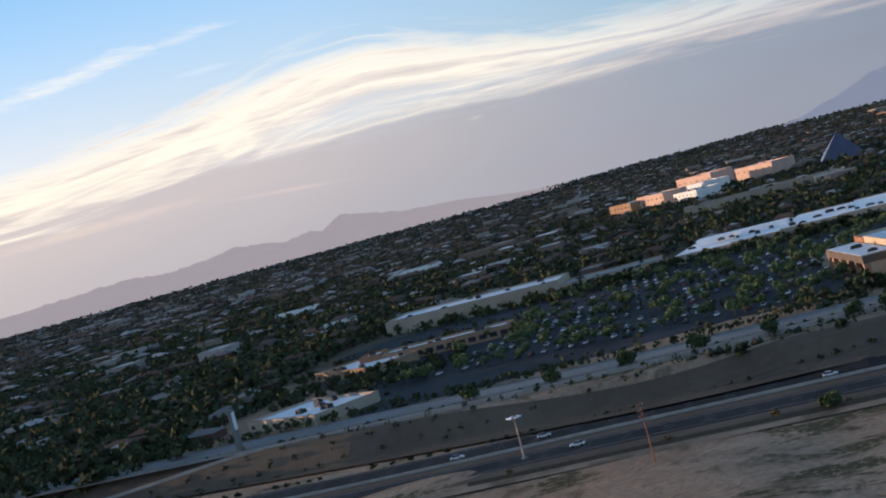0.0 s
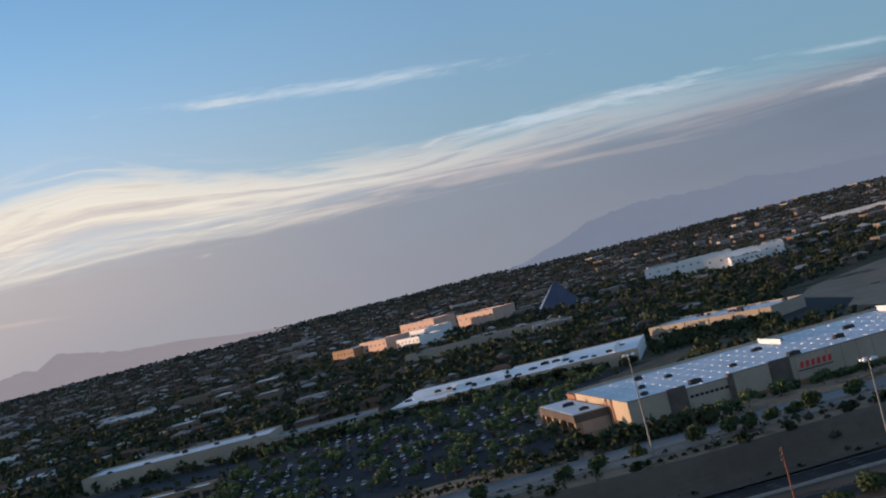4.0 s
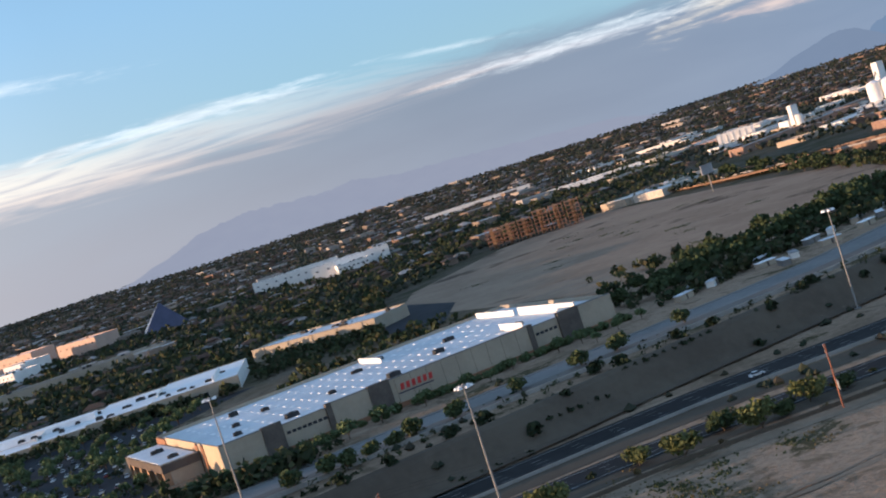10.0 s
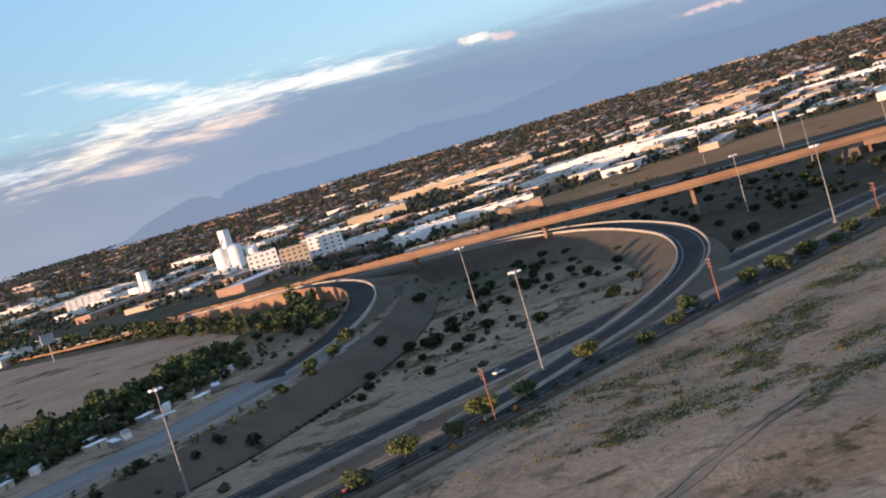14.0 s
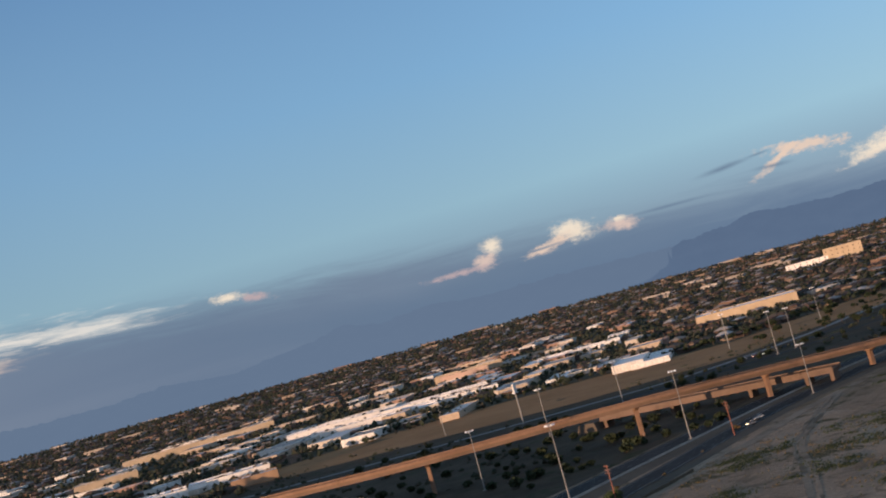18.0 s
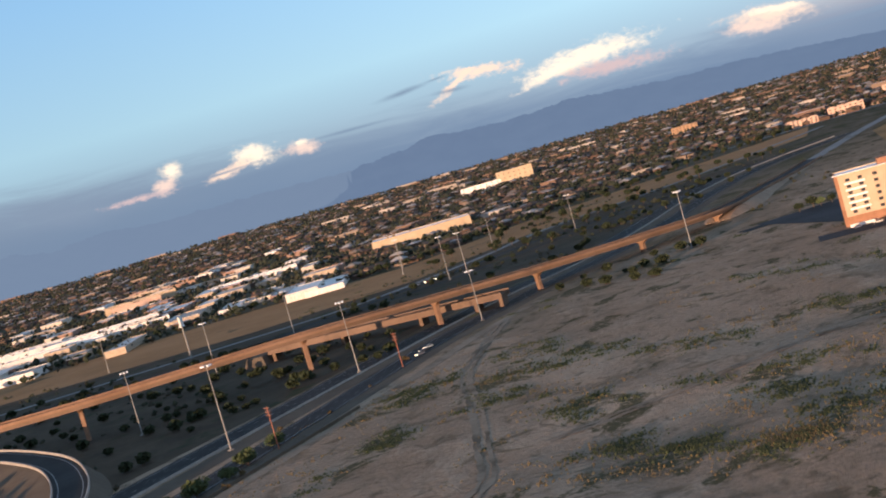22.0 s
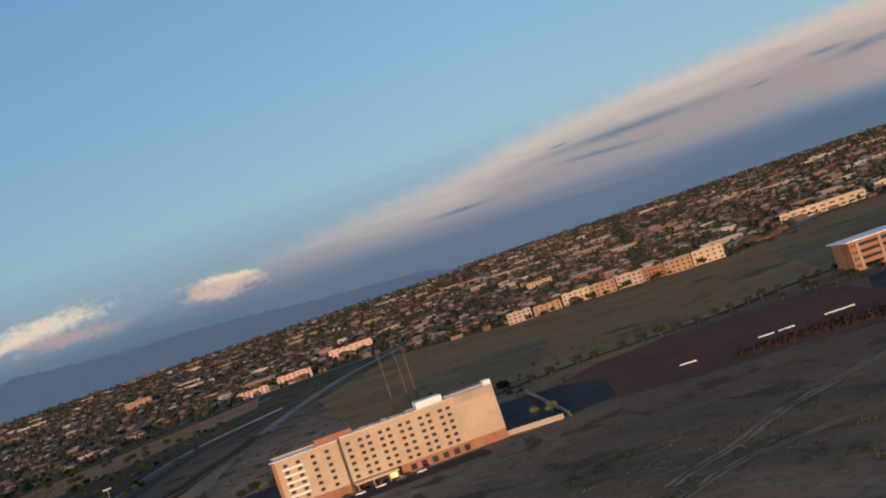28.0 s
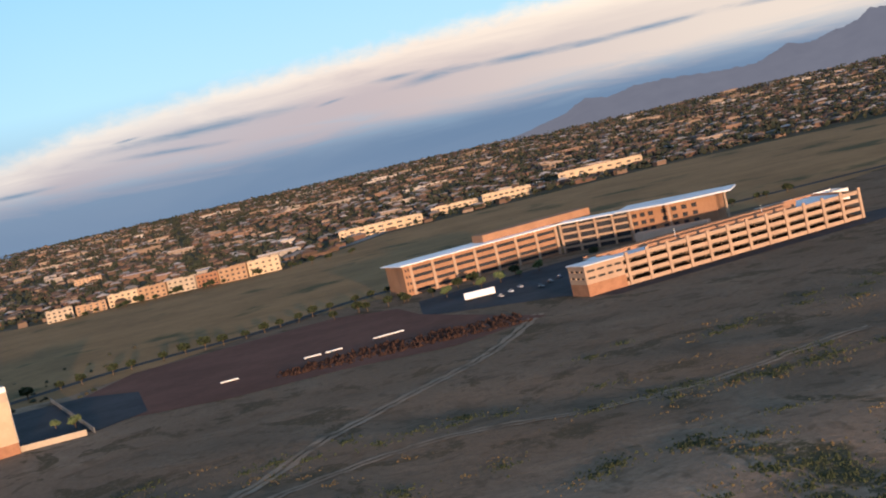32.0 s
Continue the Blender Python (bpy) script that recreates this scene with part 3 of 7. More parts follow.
def height(x, y):
    """Ground level: the freeway lies in a cut below the shops, and the far plain climbs to the horizon."""
    x, y = np.asarray(x, float), np.asarray(y, float)
    best, side = np.full(x.shape, 1e9), np.zeros(x.shape)
    for (ax, ay), (bx, by) in zip(RIM, RIM[1:]):
        ex, ey = bx - ax, by - ay
        t = np.clip(((x - ax) * ex + (y - ay) * ey) / (ex * ex + ey * ey), 0, 1)
        d = np.hypot(x - ax - t * ex, y - ay - t * ey)
        s = np.sign((x - ax) * -ey + (y - ay) * ex)
        side = np.where(d < best, s, side)
        best = np.minimum(best, d)
    u = np.clip((best * side + 14) / 12, 0, 1)
    r = np.hypot(x, y + 30)
    far = np.clip((r - 1800) / 3000, 0, 1)
    east = np.clip((2600 - x) / 900, 0, 1)
    return 9.0 * u * u * (3 - 2 * u) * east + 44 * far ** 1.5


def level(x, y):
    """The same level for one place, quickly."""
    best, side = 1e9, 0.0
    for (ax, ay), (bx, by) in zip(RIM, RIM[1:]):
        ex, ey = bx - ax, by - ay
        t = min(max(((x - ax) * ex + (y - ay) * ey) / (ex * ex + ey * ey), 0), 1)
        d = math.hypot(x - ax - t * ex, y - ay - t * ey)
        if d < best:
            best, side = d, (1 if (x - ax) * -ey + (y - ay) * ex > 0 else -1)
    u = min(max((best * side + 14) / 12, 0), 1)
    far = min(max((math.hypot(x, y + 30) - 1800) / 3000, 0), 1)
    return 9.0 * u * u * (3 - 2 * u) * min(max((2600 - x) / 900, 0), 1) + 44 * far ** 1.5


def steps_out(a, b, near):
    fine = list(np.arange(a, b + 0.1, near))
    up, s = [b], near
    while up[-1] < 5200:
        s *= 1.09
        up.append(up[-1] + s)
    down, s = [a], near
    while down[-1] > -5200:
        s *= 1.09
        down.append(down[-1] - s)
    return np.array(down[:0:-1] + fine + up[1:])


def swell(x, y):
    """Low uneven swells of the bare lot, fading out towards the freeway."""
    lot = (x < 265) & (y > -600) & (y < 400) & (x > -500)
    return np.where(lot, 1.1 * np.sin(x / 23 + 1.7 * np.sin(y / 41)) * np.sin(y / 31 + x / 67), 0.0) * np.clip((265 - x) / 60, 0, 1) * np.clip((y + 600) / 60, 0, 1)


def ground_mesh():
    xs, ys = steps_out(-120, 740, 4.0), steps_out(-520, 300, 4.0)
    x, y = np.meshgrid(xs, ys)
    z = height(x, y) + swell(x, y)
    nx, ny = len(xs), len(ys)
    verts = np.stack([x, y, z], -1).reshape(-1, 3)
    i = (np.arange(ny - 1)[:, None] * nx + np.arange(nx - 1)[None, :]).ravel()
    return bulk("ground", verts, np.stack([i, i + 1, i + nx + 1, i + nx], -1), M["soil"], smooth=True)


def bulk(name, verts, faces, material, smooth=False):
    """A large mesh from arrays of points and of faces with one number of corners."""
    me = bpy.data.meshes.new(name)
    k = faces.shape[1]
    me.vertices.add(len(verts))
    me.vertices.foreach_set("co", np.ascontiguousarray(verts, dtype=np.float32).ravel())
    me.loops.add(faces.size)
    me.loops.foreach_set("vertex_index", np.ascontiguousarray(faces, dtype=np.int32).ravel())
    me.polygons.add(len(faces))
    me.polygons.foreach_set("loop_start", np.arange(0, faces.size, k, dtype=np.int32))
    me.polygons.foreach_set("loop_total", np.full(len(faces), k, dtype=np.int32))
    me.polygons.foreach_set("use_smooth", np.full(len(faces), smooth))
    me.update(calc_edges=True)
    me.validate()
    me.materials.append(material)
    return me


setting("ground", ground_mesh(), "soil")


def dense(pts, step=5.0):
    """A smooth line through the points, in even steps."""
    P = [Vector((*p, 0) if len(p) == 2 else p) for p in pts]
    out = []
    for i in range(len(P) - 1):
        a, b, c, d = P[max(i - 1, 0)], P[i], P[i + 1], P[min(i + 2, len(P) - 1)]
        k = max(1, int((c - b).length / step))
        for j in range(k):
            t = j / k
            out.append(0.5 * ((2 * b) + (c - a) * t + (2 * a - 5 * b + 4 * c - d) * t * t + (3 * b - a - 3 * c + d) * t ** 3))
    return out + [P[-1]]


def sides(line):
    for i, p in enumerate(line):
        d = line[min(i + 1, len(line) - 1)] - line[max(i - 1, 0)]
        d.z = 0
        d.normalize()
        yield p, Vector((-d.y, d.x, 0))


def strip(geo, line, left, right, lift, on_ground=True, thick=0.0):
    """A band between two offsets from a line; with thickness it has sides and an underside."""
    rows = []
    for p, n in sides(line):
        a, b = p + n * left, p + n * right
        za, zb = (level(a.x, a.y), level(b.x, b.y)) if on_ground else (p.z, p.z)
        z = max(za, zb) if on_ground else za
        rows.append([(a.x, a.y, z + lift), (b.x, b.y, z + lift)] + ([(b.x, b.y, z + lift - thick), (a.x, a.y, z + lift - thick)] if thick else []))
    k = len(rows[0])
    n0 = len(geo.v)
    for r in rows:
        geo.v += r
    for i in range(len(rows) - 1):
        a, b = n0 + i * k, n0 + (i + 1) * k
        for j in range(k if k > 2 else 1):
            q = (j + 1) % k
            geo.f.append((a + q, a + j, b + j, b + q))
    if k > 2:
        geo.f += [tuple(n0 + j for j in range(k)), tuple(n0 + (len(rows) - 1) * k + k - 1 - j for j in range(k))]
    return geo


def dashes(geo, line, offset, lift, on_ground=True, on=3, off=9, width=0.25):
    acc = 0.0
    rows = list(sides(line))
    for i in range(len(rows) - 1):
        (p, n), (q, _) = rows[i], rows[i + 1]
        d = (q - p)
        ln = d.length
        pos = 0.0
        while pos < ln:
            m = (acc + pos) % (on + off)
            if m < on and pos + 0.1 < ln:
                e = min(on - m, ln - pos)
                a, b = p + d * (pos / ln) + n * offset, p + d * ((pos + e) / ln) + n * offset
                za, zb = (level(a.x, a.y) + lift, level(b.x, b.y) + lift) if on_ground else (a.z + lift, b.z + lift)
                w = n * width / 2
                geo.face((a.x + w.x, a.y + w.y, za), (a.x - w.x, a.y - w.y, za), (b.x - w.x, b.y - w.y, zb), (b.x + w.x, b.y + w.y, zb))
                pos += max(e, 0.2)
            else:
                pos += max(on + off - m, 0.2) if m >= on else 0.3
        acc += ln
    return geo


FAR_LANES = [(240, 560), (268, 300), (290, 190), (310, 92), (326, 43), (346, -22), (356, -78), (374, -150), (388, -218), (408, -300), (430, -440), (444, -540), (450, -602), (454, -655), (452, -735), (470, -852), (500, -1000), (510, -1150), (480, -1300)]
NEAR_LANES = [(214, 560), (243, 300), (266, 180), (283, 92), (295, 44), (306, 2), (315, -62), (327, -130), (345, -210), (365, -290), (394, -420), (418, -530), (424, -600), (428, -655), (426, -735), (442, -852), (470, -1000), (480, -1150), (452, -1300)]
FRONTAGE = [(320, 620), (318, 420), (334, 250), (362, 130), (385, 70), (403, 20), (425, -40), (452, -100), (500, -168), (524, -194)]
LOOP = [(338, -150, 0.0), (352, -185, 0.0), (366, -216, 0.2), (383, -255, 1.2), (412, -302, 3.5), (456, -343, 5.5), (513, -376, 7.2), (600, -402, 8.8), (680, -398, 9.6), (760, -360, 10.2), (850, -330, 10.0)]
BRIDGE = [(1250, -170, 10), (1000, -235, 11.5), (860, -285, 14), (780, -318, 16.5), (712, -352, 17.5), (634, -394, 18), (560, -440, 18), (488, -522, 17.5), (452, -586, 14.5), (424, -643, 11.5), (394, -711, 9.0), (378, -775, 6.6), (384, -840, 4.6), (396, -906, 2.9), (408, -1000, 1.1), (420, -1085, 0.4)]
EDGE = [(232, 250), (262, 90), (274, 43), (285, 2), (291, -52), (303, -102), (327, -178), (347, -259), (362, -356), (378, -444), (398, -534), (405, -600)]

far_l, near_l, front_l, loop_l, edge_l = dense(FAR_LANES), dense(NEAR_LANES), dense(FRONTAGE), dense(LOOP, 4), dense(EDGE)
road = setting("road_freeway", strip(strip(Geo(), far_l, 10.0, -9.0, 0.12), near_l, 7.5, -7.5, 0.12), "asphalt")
setting("road_median", strip(Geo(), dense([((a[0] + b[0]) / 2 + 1, (a[1] + b[1]) / 2) for a, b in zip(FAR_LANES, NEAR_LANES)]), 6.5, -6.5, 0.10), "gravel")
mk = Geo()
for line, offs in ((far_l, (-4.2, -0.6, 3.0)), (near_l, (-2.0, 1.6))):
    for o in offs:
        dashes(mk, line, o, 0.17)
for line, offs in ((far_l, (7.6, -7.8)), (near_l, (5.6, -5.7))):
    for o in offs:
        strip(mk, line, o + 0.18, o - 0.18, 0.16)
strip(mk, front_l, 9.6, 9.2, 0.17), strip(mk, front_l, -7.2, -7.6, 0.17)
for o in (0.6, 4.4):
    dashes(mk, front_l, o, 0.17)
tagged(new("road_markings", mk.data("road_markings", M["paint"])), kind="structure")
setting("road_frontage", strip(Geo(), front_l, 10.5, -8.5, 0.12), "pale_road")
setting("barrier_freeway", strip(Geo(), far_l, -8.9, -9.3, 0.95, thick=1.2), "barrier")
setting("kerb_frontage", strip(Geo(), front_l, 10.9, 10.5, 0.27, thick=0.4), "concrete")
setting("pavement_frontage", strip(Geo(), front_l, 13.2, 11.0, 0.16), "concrete")
# dull gravel sheet over the slope; its darker colour stands in for shade
rim_l = dense(RIM[:10], 8)
verge = Geo()
OFFS = [-16, -14, -12, -10, -8, -6, -4, -2, 0]
for o in OFFS:
    for p, n in sides(rim_l):
        q = p + n * o
        verge.v.append((q.x, q.y, level(q.x, q.y) + 0.8))
nr = len(rim_l)
verge.f += [(k * nr + i, k * nr + i + 1, (k + 1) * nr + i + 1, (k + 1) * nr + i) for k in range(len(OFFS) - 1) for i in range(nr - 1)]
setting("verge_freeway_slope", verge, "gravel")
setting("road_service_track", strip(Geo(), edge_l, -1.5, -8.0, 0.10), "track")
# gravelled shoulder beneath the near trees
setting("shoulder", strip(Geo(), dense([(a[0] - 12, a[1]) for a in NEAR_LANES]), 4.0, -4.0, 0.07), "gravel")

# loop ramp on its bank, with barriers
bank = Geo()
rows = []
for p, n in sides(loop_l):
    g0 = p + n * (14 + 2.2 * p.z)
    g1 = p - n * 14
    rows.append([(g0.x, g0.y, level(g0.x, g0.y) - 0.3), (p.x + n.x * 7.3, p.y + n.y * 7.3, p.z + 0.02), (p.x - n.x * 7.3, p.y - n.y * 7.3, p.z + 0.02), (g1.x, g1.y, level(g1.x, g1.y) - 0.3)])
for r in rows:
    bank.v += r
for i in range(len(rows) - 1):
    for j in range(3):
        a, b = i * 4 + j, (i + 1) * 4 + j
        bank.f.append((a, b, b + 1, a + 1))
setting("ground_loop_bank", bank, "gravel")
setting("road_loop_ramp", strip(Geo(), loop_l, 6.2, -6.2, 0.16, False), "asphalt")
setting("barrier_loop_inner", strip(Geo(), loop_l, 6.9, 6.4, 1.15, False, 1.2), "barrier")
setting("barrier_loop_outer", strip(Geo(), loop_l, -6.4, -6.9, 1.15, False, 1.2), "barrier")
setting("loop_lane_lines", strip(strip(Geo(), loop_l, 4.6, 4.3, 0.2, False), loop_l, -4.3, -4.6, 0.2, False), "paint")

# flyover
bridge_l = dense(BRIDGE, 6)
fly = thing("flyover_bridge", "long tan concrete flyover on hammerhead piers crossing the freeway", "bridge", Matrix())
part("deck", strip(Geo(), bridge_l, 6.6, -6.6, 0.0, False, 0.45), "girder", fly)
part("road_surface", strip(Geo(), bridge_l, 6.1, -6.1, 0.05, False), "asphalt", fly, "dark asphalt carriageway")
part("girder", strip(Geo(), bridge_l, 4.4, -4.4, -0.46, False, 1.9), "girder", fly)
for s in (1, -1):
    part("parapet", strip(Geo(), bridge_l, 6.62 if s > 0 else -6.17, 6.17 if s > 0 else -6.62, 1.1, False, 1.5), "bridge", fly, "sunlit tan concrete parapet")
for x, y in [(860, -287), (780, -318), (712, -352), (634, -394), (560, -440), (486, -523), (452, -586), (424, -643), (394, -711), (364, -781)]:
    k = min(range(len(bridge_l)), key=lambda i: (bridge_l[i].x - x) ** 2 + (bridge_l[i].y - y) ** 2)
    p, d = bridge_l[k], bridge_l[k + 1] - bridge_l[k - 1]
    a = math.atan2(d.y, d.x)
    top, base = p.z - 2.36, level(x, y)
    if top - base < 1:
        continue
    g = Geo()
    g.box(-0.95, 0.95, -1.5, 1.5, base - 0.4, top - 1.6)
    pier = part("pier", g, "bridge", fly, "square tan concrete pier")
    c = Geo()
    c.v += [(-1.0, -1.6, top - 1.6), (1.0, -1.6, top - 1.6), (1.0, 1.6, top - 1.6), (-1.0, 1.6, top - 1.6), (-1.0, -5.0, top), (1.0, -5.0, top), (1.0, 5.0, top), (-1.0, 5.0, top)]
    c.f += [(3, 2, 1, 0), (4, 5, 6, 7), (0, 1, 5, 4), (1, 2, 6, 5), (2, 3, 7, 6), (3, 0, 4, 7)]
    cap = part("pier_cap", c, "bridge", fly)
    for o in (pier, cap):
        o.matrix_world = pose(p.x, p.y, 0, 0, 0, math.degrees(a))
cross = thing("cross_bridge", "low tan concrete bridge carrying a ramp over the freeway", "bridge", along((560, -572), (418, -606), 0)[0])
part("deck", Geo().box(0, 140, 0, 13, 5.6, 6.4), "girder", cross)
# parapets take the darker girder colour to give their part shade
part("parapet", Geo().box(0, 140, -0.4, -0.003, 4.4, 7.7), "girder", cross, "rose concrete parapet face, coloured dim for part shade")
part("parapet", Geo().box(0, 140, 13.003, 13.4, 4.4, 7.7), "girder", cross)
for x in (2, 45, 92, 124, 138):
    part("pier", Geo().box(x - 1, x + 1, 2, 11, -0.5, 5.597), "girder", cross)
part("abutment", Geo().box(-14, 0, -6, 19, -0.5, 5.0, 2.0), "gravel", cross)
# road bank where the flyover lands, and the retaining walls
def wedge(name, line, half, material, drop=0.5):
    g = Geo()
    rows = []
    for p, n in sides(line):
        rows.append([(p.x + n.x * (half + 1.6 * p.z), p.y + n.y * (half + 1.6 * p.z), level(p.x, p.y) - 0.3), (p.x + n.x * half, p.y + n.y * half, p.z - drop), (p.x - n.x * half, p.y - n.y * half, p.z - drop), (p.x - n.x * (half + 1.6 * p.z), p.y - n.y * (half + 1.6 * p.z), level(p.x, p.y) - 0.3)])
    for r in rows:
        g.v += r
    for i in range(len(rows) - 1):
        for j in range(3):
            a, b = i * 4 + j, (i + 1) * 4 + j
            g.f.append((a, b, b + 1, a + 1))
    g.f += [(3, 2, 1, 0)]
    return setting(name, g, material)


wedge("ground_bridge_bank", dense([(377, -780, 0.7), (380, -800, 4.0), (384, -840, 4.6), (396, -906, 2.9), (408, -1000, 1.1), (420, -1085, 0.4)], 6), 7.5, "fieldsoil")
# the frontage road climbs and bends away behind the trees on a sunlit retaining wall
BEND = [(492, -158, 9.1), (524, -194, 9.6), (560, -228, 11.2), (612, -263, 13.2), (672, -289, 14.7), (735, -300, 15.3), (785, -291, 15.2), (855, -262, 13.6), (965, -219, 11), (1150, -160, 9.3)]
bend_l = dense(BEND, 5)
setting("road_bend_ramp", strip(Geo(), bend_l, 6.6, -6.6, 0.2, False), "asphalt")
setting("barrier_bend_ramp", strip(Geo(), bend_l, -6.7, -7.2, 1.35, False, 1.8), "barrier")
setting("wall_bend_ramp", strip(Geo(), [p for p in bend_l if p.x < 880], 7.2, 6.7, 1.35, False, 7.4), "bridge")
setting("kerb_bend_ramp", strip(Geo(), [p for p in bend_l if p.x > 878], 7.2, 6.7, 1.1, False, 1.4), "bridge")
g = Geo()
for p, n in sides(bend_l):
    q = p - n * (9 + 2.0 * p.z)
    g.v += [(p.x - n.x * 7.0, p.y - n.y * 7.0, p.z - 0.2), (q.x, q.y, level(q.x, q.y) - 0.3)]
g.f += [(2 * i, 2 * i + 1, 2 * i + 3, 2 * i + 2) for i in range(len(bend_l) - 1)]
setting("ground_bend_bank", g, "gravel")
# pale gravel walk with the street trees, between the frontage road and the slope
setting("pavement_tree_strip", strip(Geo(), front_l, -8.5, -18.6, 0.85), "pale_gravel")
setting("barrier_tree_strip", strip(Geo(), front_l, -18.6, -19.1, 1.4, thick=2.2), "barrier")


def patch(name, poly, material, lift=0.09, z=None):
    """A flat piece of ground with its own surface."""
    bm = bmesh.new()
    f = bm.faces.new([bm.verts.new((x, y, 0)) for x, y in poly])
    bmesh.ops.triangulate(bm, faces=[f])
    for v in bm.verts:
        v.co.z = (level(v.co.x, v.co.y) if z is None else z) + lift
    me = bpy.data.meshes.new(name)
    bm.to_mesh(me)
    bm.free()
    me.materials.append(M[material])
    return setting(name, me, material)


patch("ground_far_field", [(520, -62), (552, -120), (600, -172), (690, -225), (800, -238), (950, -190), (1100, -130), (1050, -40), (900, 40), (760, 55), (660, 10)], "fieldsoil", 0.1, 9.0)
patch("ground_field_asphalt", [(655, 32), (740, 20), (820, 45), (815, 75), (740, 72), (690, 66)], "lot", 0.16, 9.0)
patch("ground_parking", [(336, 320), (351, 271), (370, 225), (392, 180), (404, 140), (440, 148), (520, 178), (560, 180), (650, 130), (655, 285), (640, 350), (606, 440), (560, 452), (500, 424), (452, 410), (410, 352), (366, 332)], "lot", 0.1, 9.0)
patch("ground_red_lot", [(150, -800), (130, -852), (80, -864), (20, -880), (-13, -850), (-20, -800), (-40, -748), (-62, -690), (-18, -668), (29, -680), (76, -678), (120, -694)], "redsoil", 0.12)
patch("ground_interchange_scrub", [(432, -330), (470, -362), (520, -392), (600, -418), (680, -416), (770, -378), (900, -345), (960, -420), (990, -600), (880, -640), (720, -750), (650, -850), (650, -1000), (595, -1180), (520, -1250), (470, -1000), (475, -850), (470, -720), (468, -600), (452, -500), (440, -420)], "scrubland", 0.06, 0.0)
patch("ground_hotel_lot", [(150, -690), (258, -655), (330, -720), (260, -800), (150, -800), (120, -770), (110, -700), (128, -680)], "lot", 0.17)
patch("ground_hotel_forecourt", [(262, -622), (168, -660), (160, -640), (255, -604)], "lot", 0.14)
patch("ground_office_lot", [(-26, -860), (-20, -790), (-80, -736), (-96, -700), (-250, -735), (-260, -770), (-110, -770), (-130, -890)], "lot", 0.11)
patch("ground_gold_field", [(330, -1000), (420, -1250), (420, -1560), (290, -1460), (40, -1400), (-80, -1600), (-420, -1650), (-640, -1560), (-620, -1150), (-280, -930), (-150, -935), (40, -920), (160, -820), (260, -830)], "gold", 0.08)
patch("ground_dirt_strip", [(1040, -560), (900, -610), (725, -735), (655, -838), (654, -1000), (599, -1184), (540, -1420), (600, -1600), (679, -1355), (753, -1163), (759, -982), (877, -899), (1010, -760)], "orange_soil", 0.08)
for n, (pts, w, mt) in enumerate([([(900, -420), (790, -520), (700, -600), (656, -660), (627, -771), (611, -848), (602, -923), (569, -985), (534, -1065), (507, -1158), (480, -1239)], 11, "asphalt"), ([(960, -470), (820, -570), (700, -695), (645, -775), (632, -900), (640, -1029), (590, -1224), (560, -1530)], 9, "pale_road"), ([(860, -470), (730, -590), (640, -680), (585, -800), (560, -920), (520, -1020)], 8, "asphalt")]):
    setting("road_south_ramp_%d" % (n + 1), strip(Geo(), dense(pts), w / 2, -w / 2, 0.13), mt)
for n, (pts, w) in enumerate([([(240, -330), (183, -414), (132, -410), (93, -427), (53, -484), (10, -500), (-40, -489), (-120, -500)], 5), ([(80, -470), (31, -556), (-24, -625), (-60, -700)], 6), ([(225, 40), (245, -40), (290, -110)], 4), ([(205, -90), (224, -148), (235, -190), (233, -230), (238, -290), (262, -330), (300, -385), (345, -448), (396, -560)], 5)]):
    g = strip(strip(Geo(), dense(pts, 4), w / 2, 0.6, 0.16), dense(pts, 4), -0.6, -w / 2, 0.16)
    g.v = [(x + 0.5 * math.sin(y * 0.7 + x), y + 0.5 * math.sin(x * 0.9), z + float(swell(x, y)) + 0.1 * math.sin(x * 0.31 + y * 0.23)) for x, y, z in g.v]
    setting("ground_track_%d" % (n + 1), g, "track")
setting("road_behind_lot", strip(Geo(), dense([(330, -700), (250, -800), (150, -880), (60, -905), (-5, -955), (-140, -985), (-300, -990), (-700, -1000)]), 6, -6, 0.16), "asphalt")
setting("road_field_edge", strip(Geo(), dense([(420, -1080), (434, -1200), (448, -1341), (454, -1506), (430, -1720), (367, -1915)], 12), 6, -6, 0.2), "pale_road")
setting("road_south_arterial", strip(Geo(), dense([(700, -1560), (480, -1700), (200, -1640), (0, -1530), (-200, -1750), (-900, -1900)]), 9, -9, 0.2), "pale_road")

# ---- backdrop: mountains ----


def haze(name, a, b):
    """Far rock with the dusk haze painted into its own glowing colour."""
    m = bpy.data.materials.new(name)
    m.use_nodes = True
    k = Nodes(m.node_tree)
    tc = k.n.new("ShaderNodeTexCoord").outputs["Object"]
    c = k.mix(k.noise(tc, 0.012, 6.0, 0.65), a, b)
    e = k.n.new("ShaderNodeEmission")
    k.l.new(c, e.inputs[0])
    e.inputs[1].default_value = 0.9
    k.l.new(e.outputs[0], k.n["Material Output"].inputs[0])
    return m


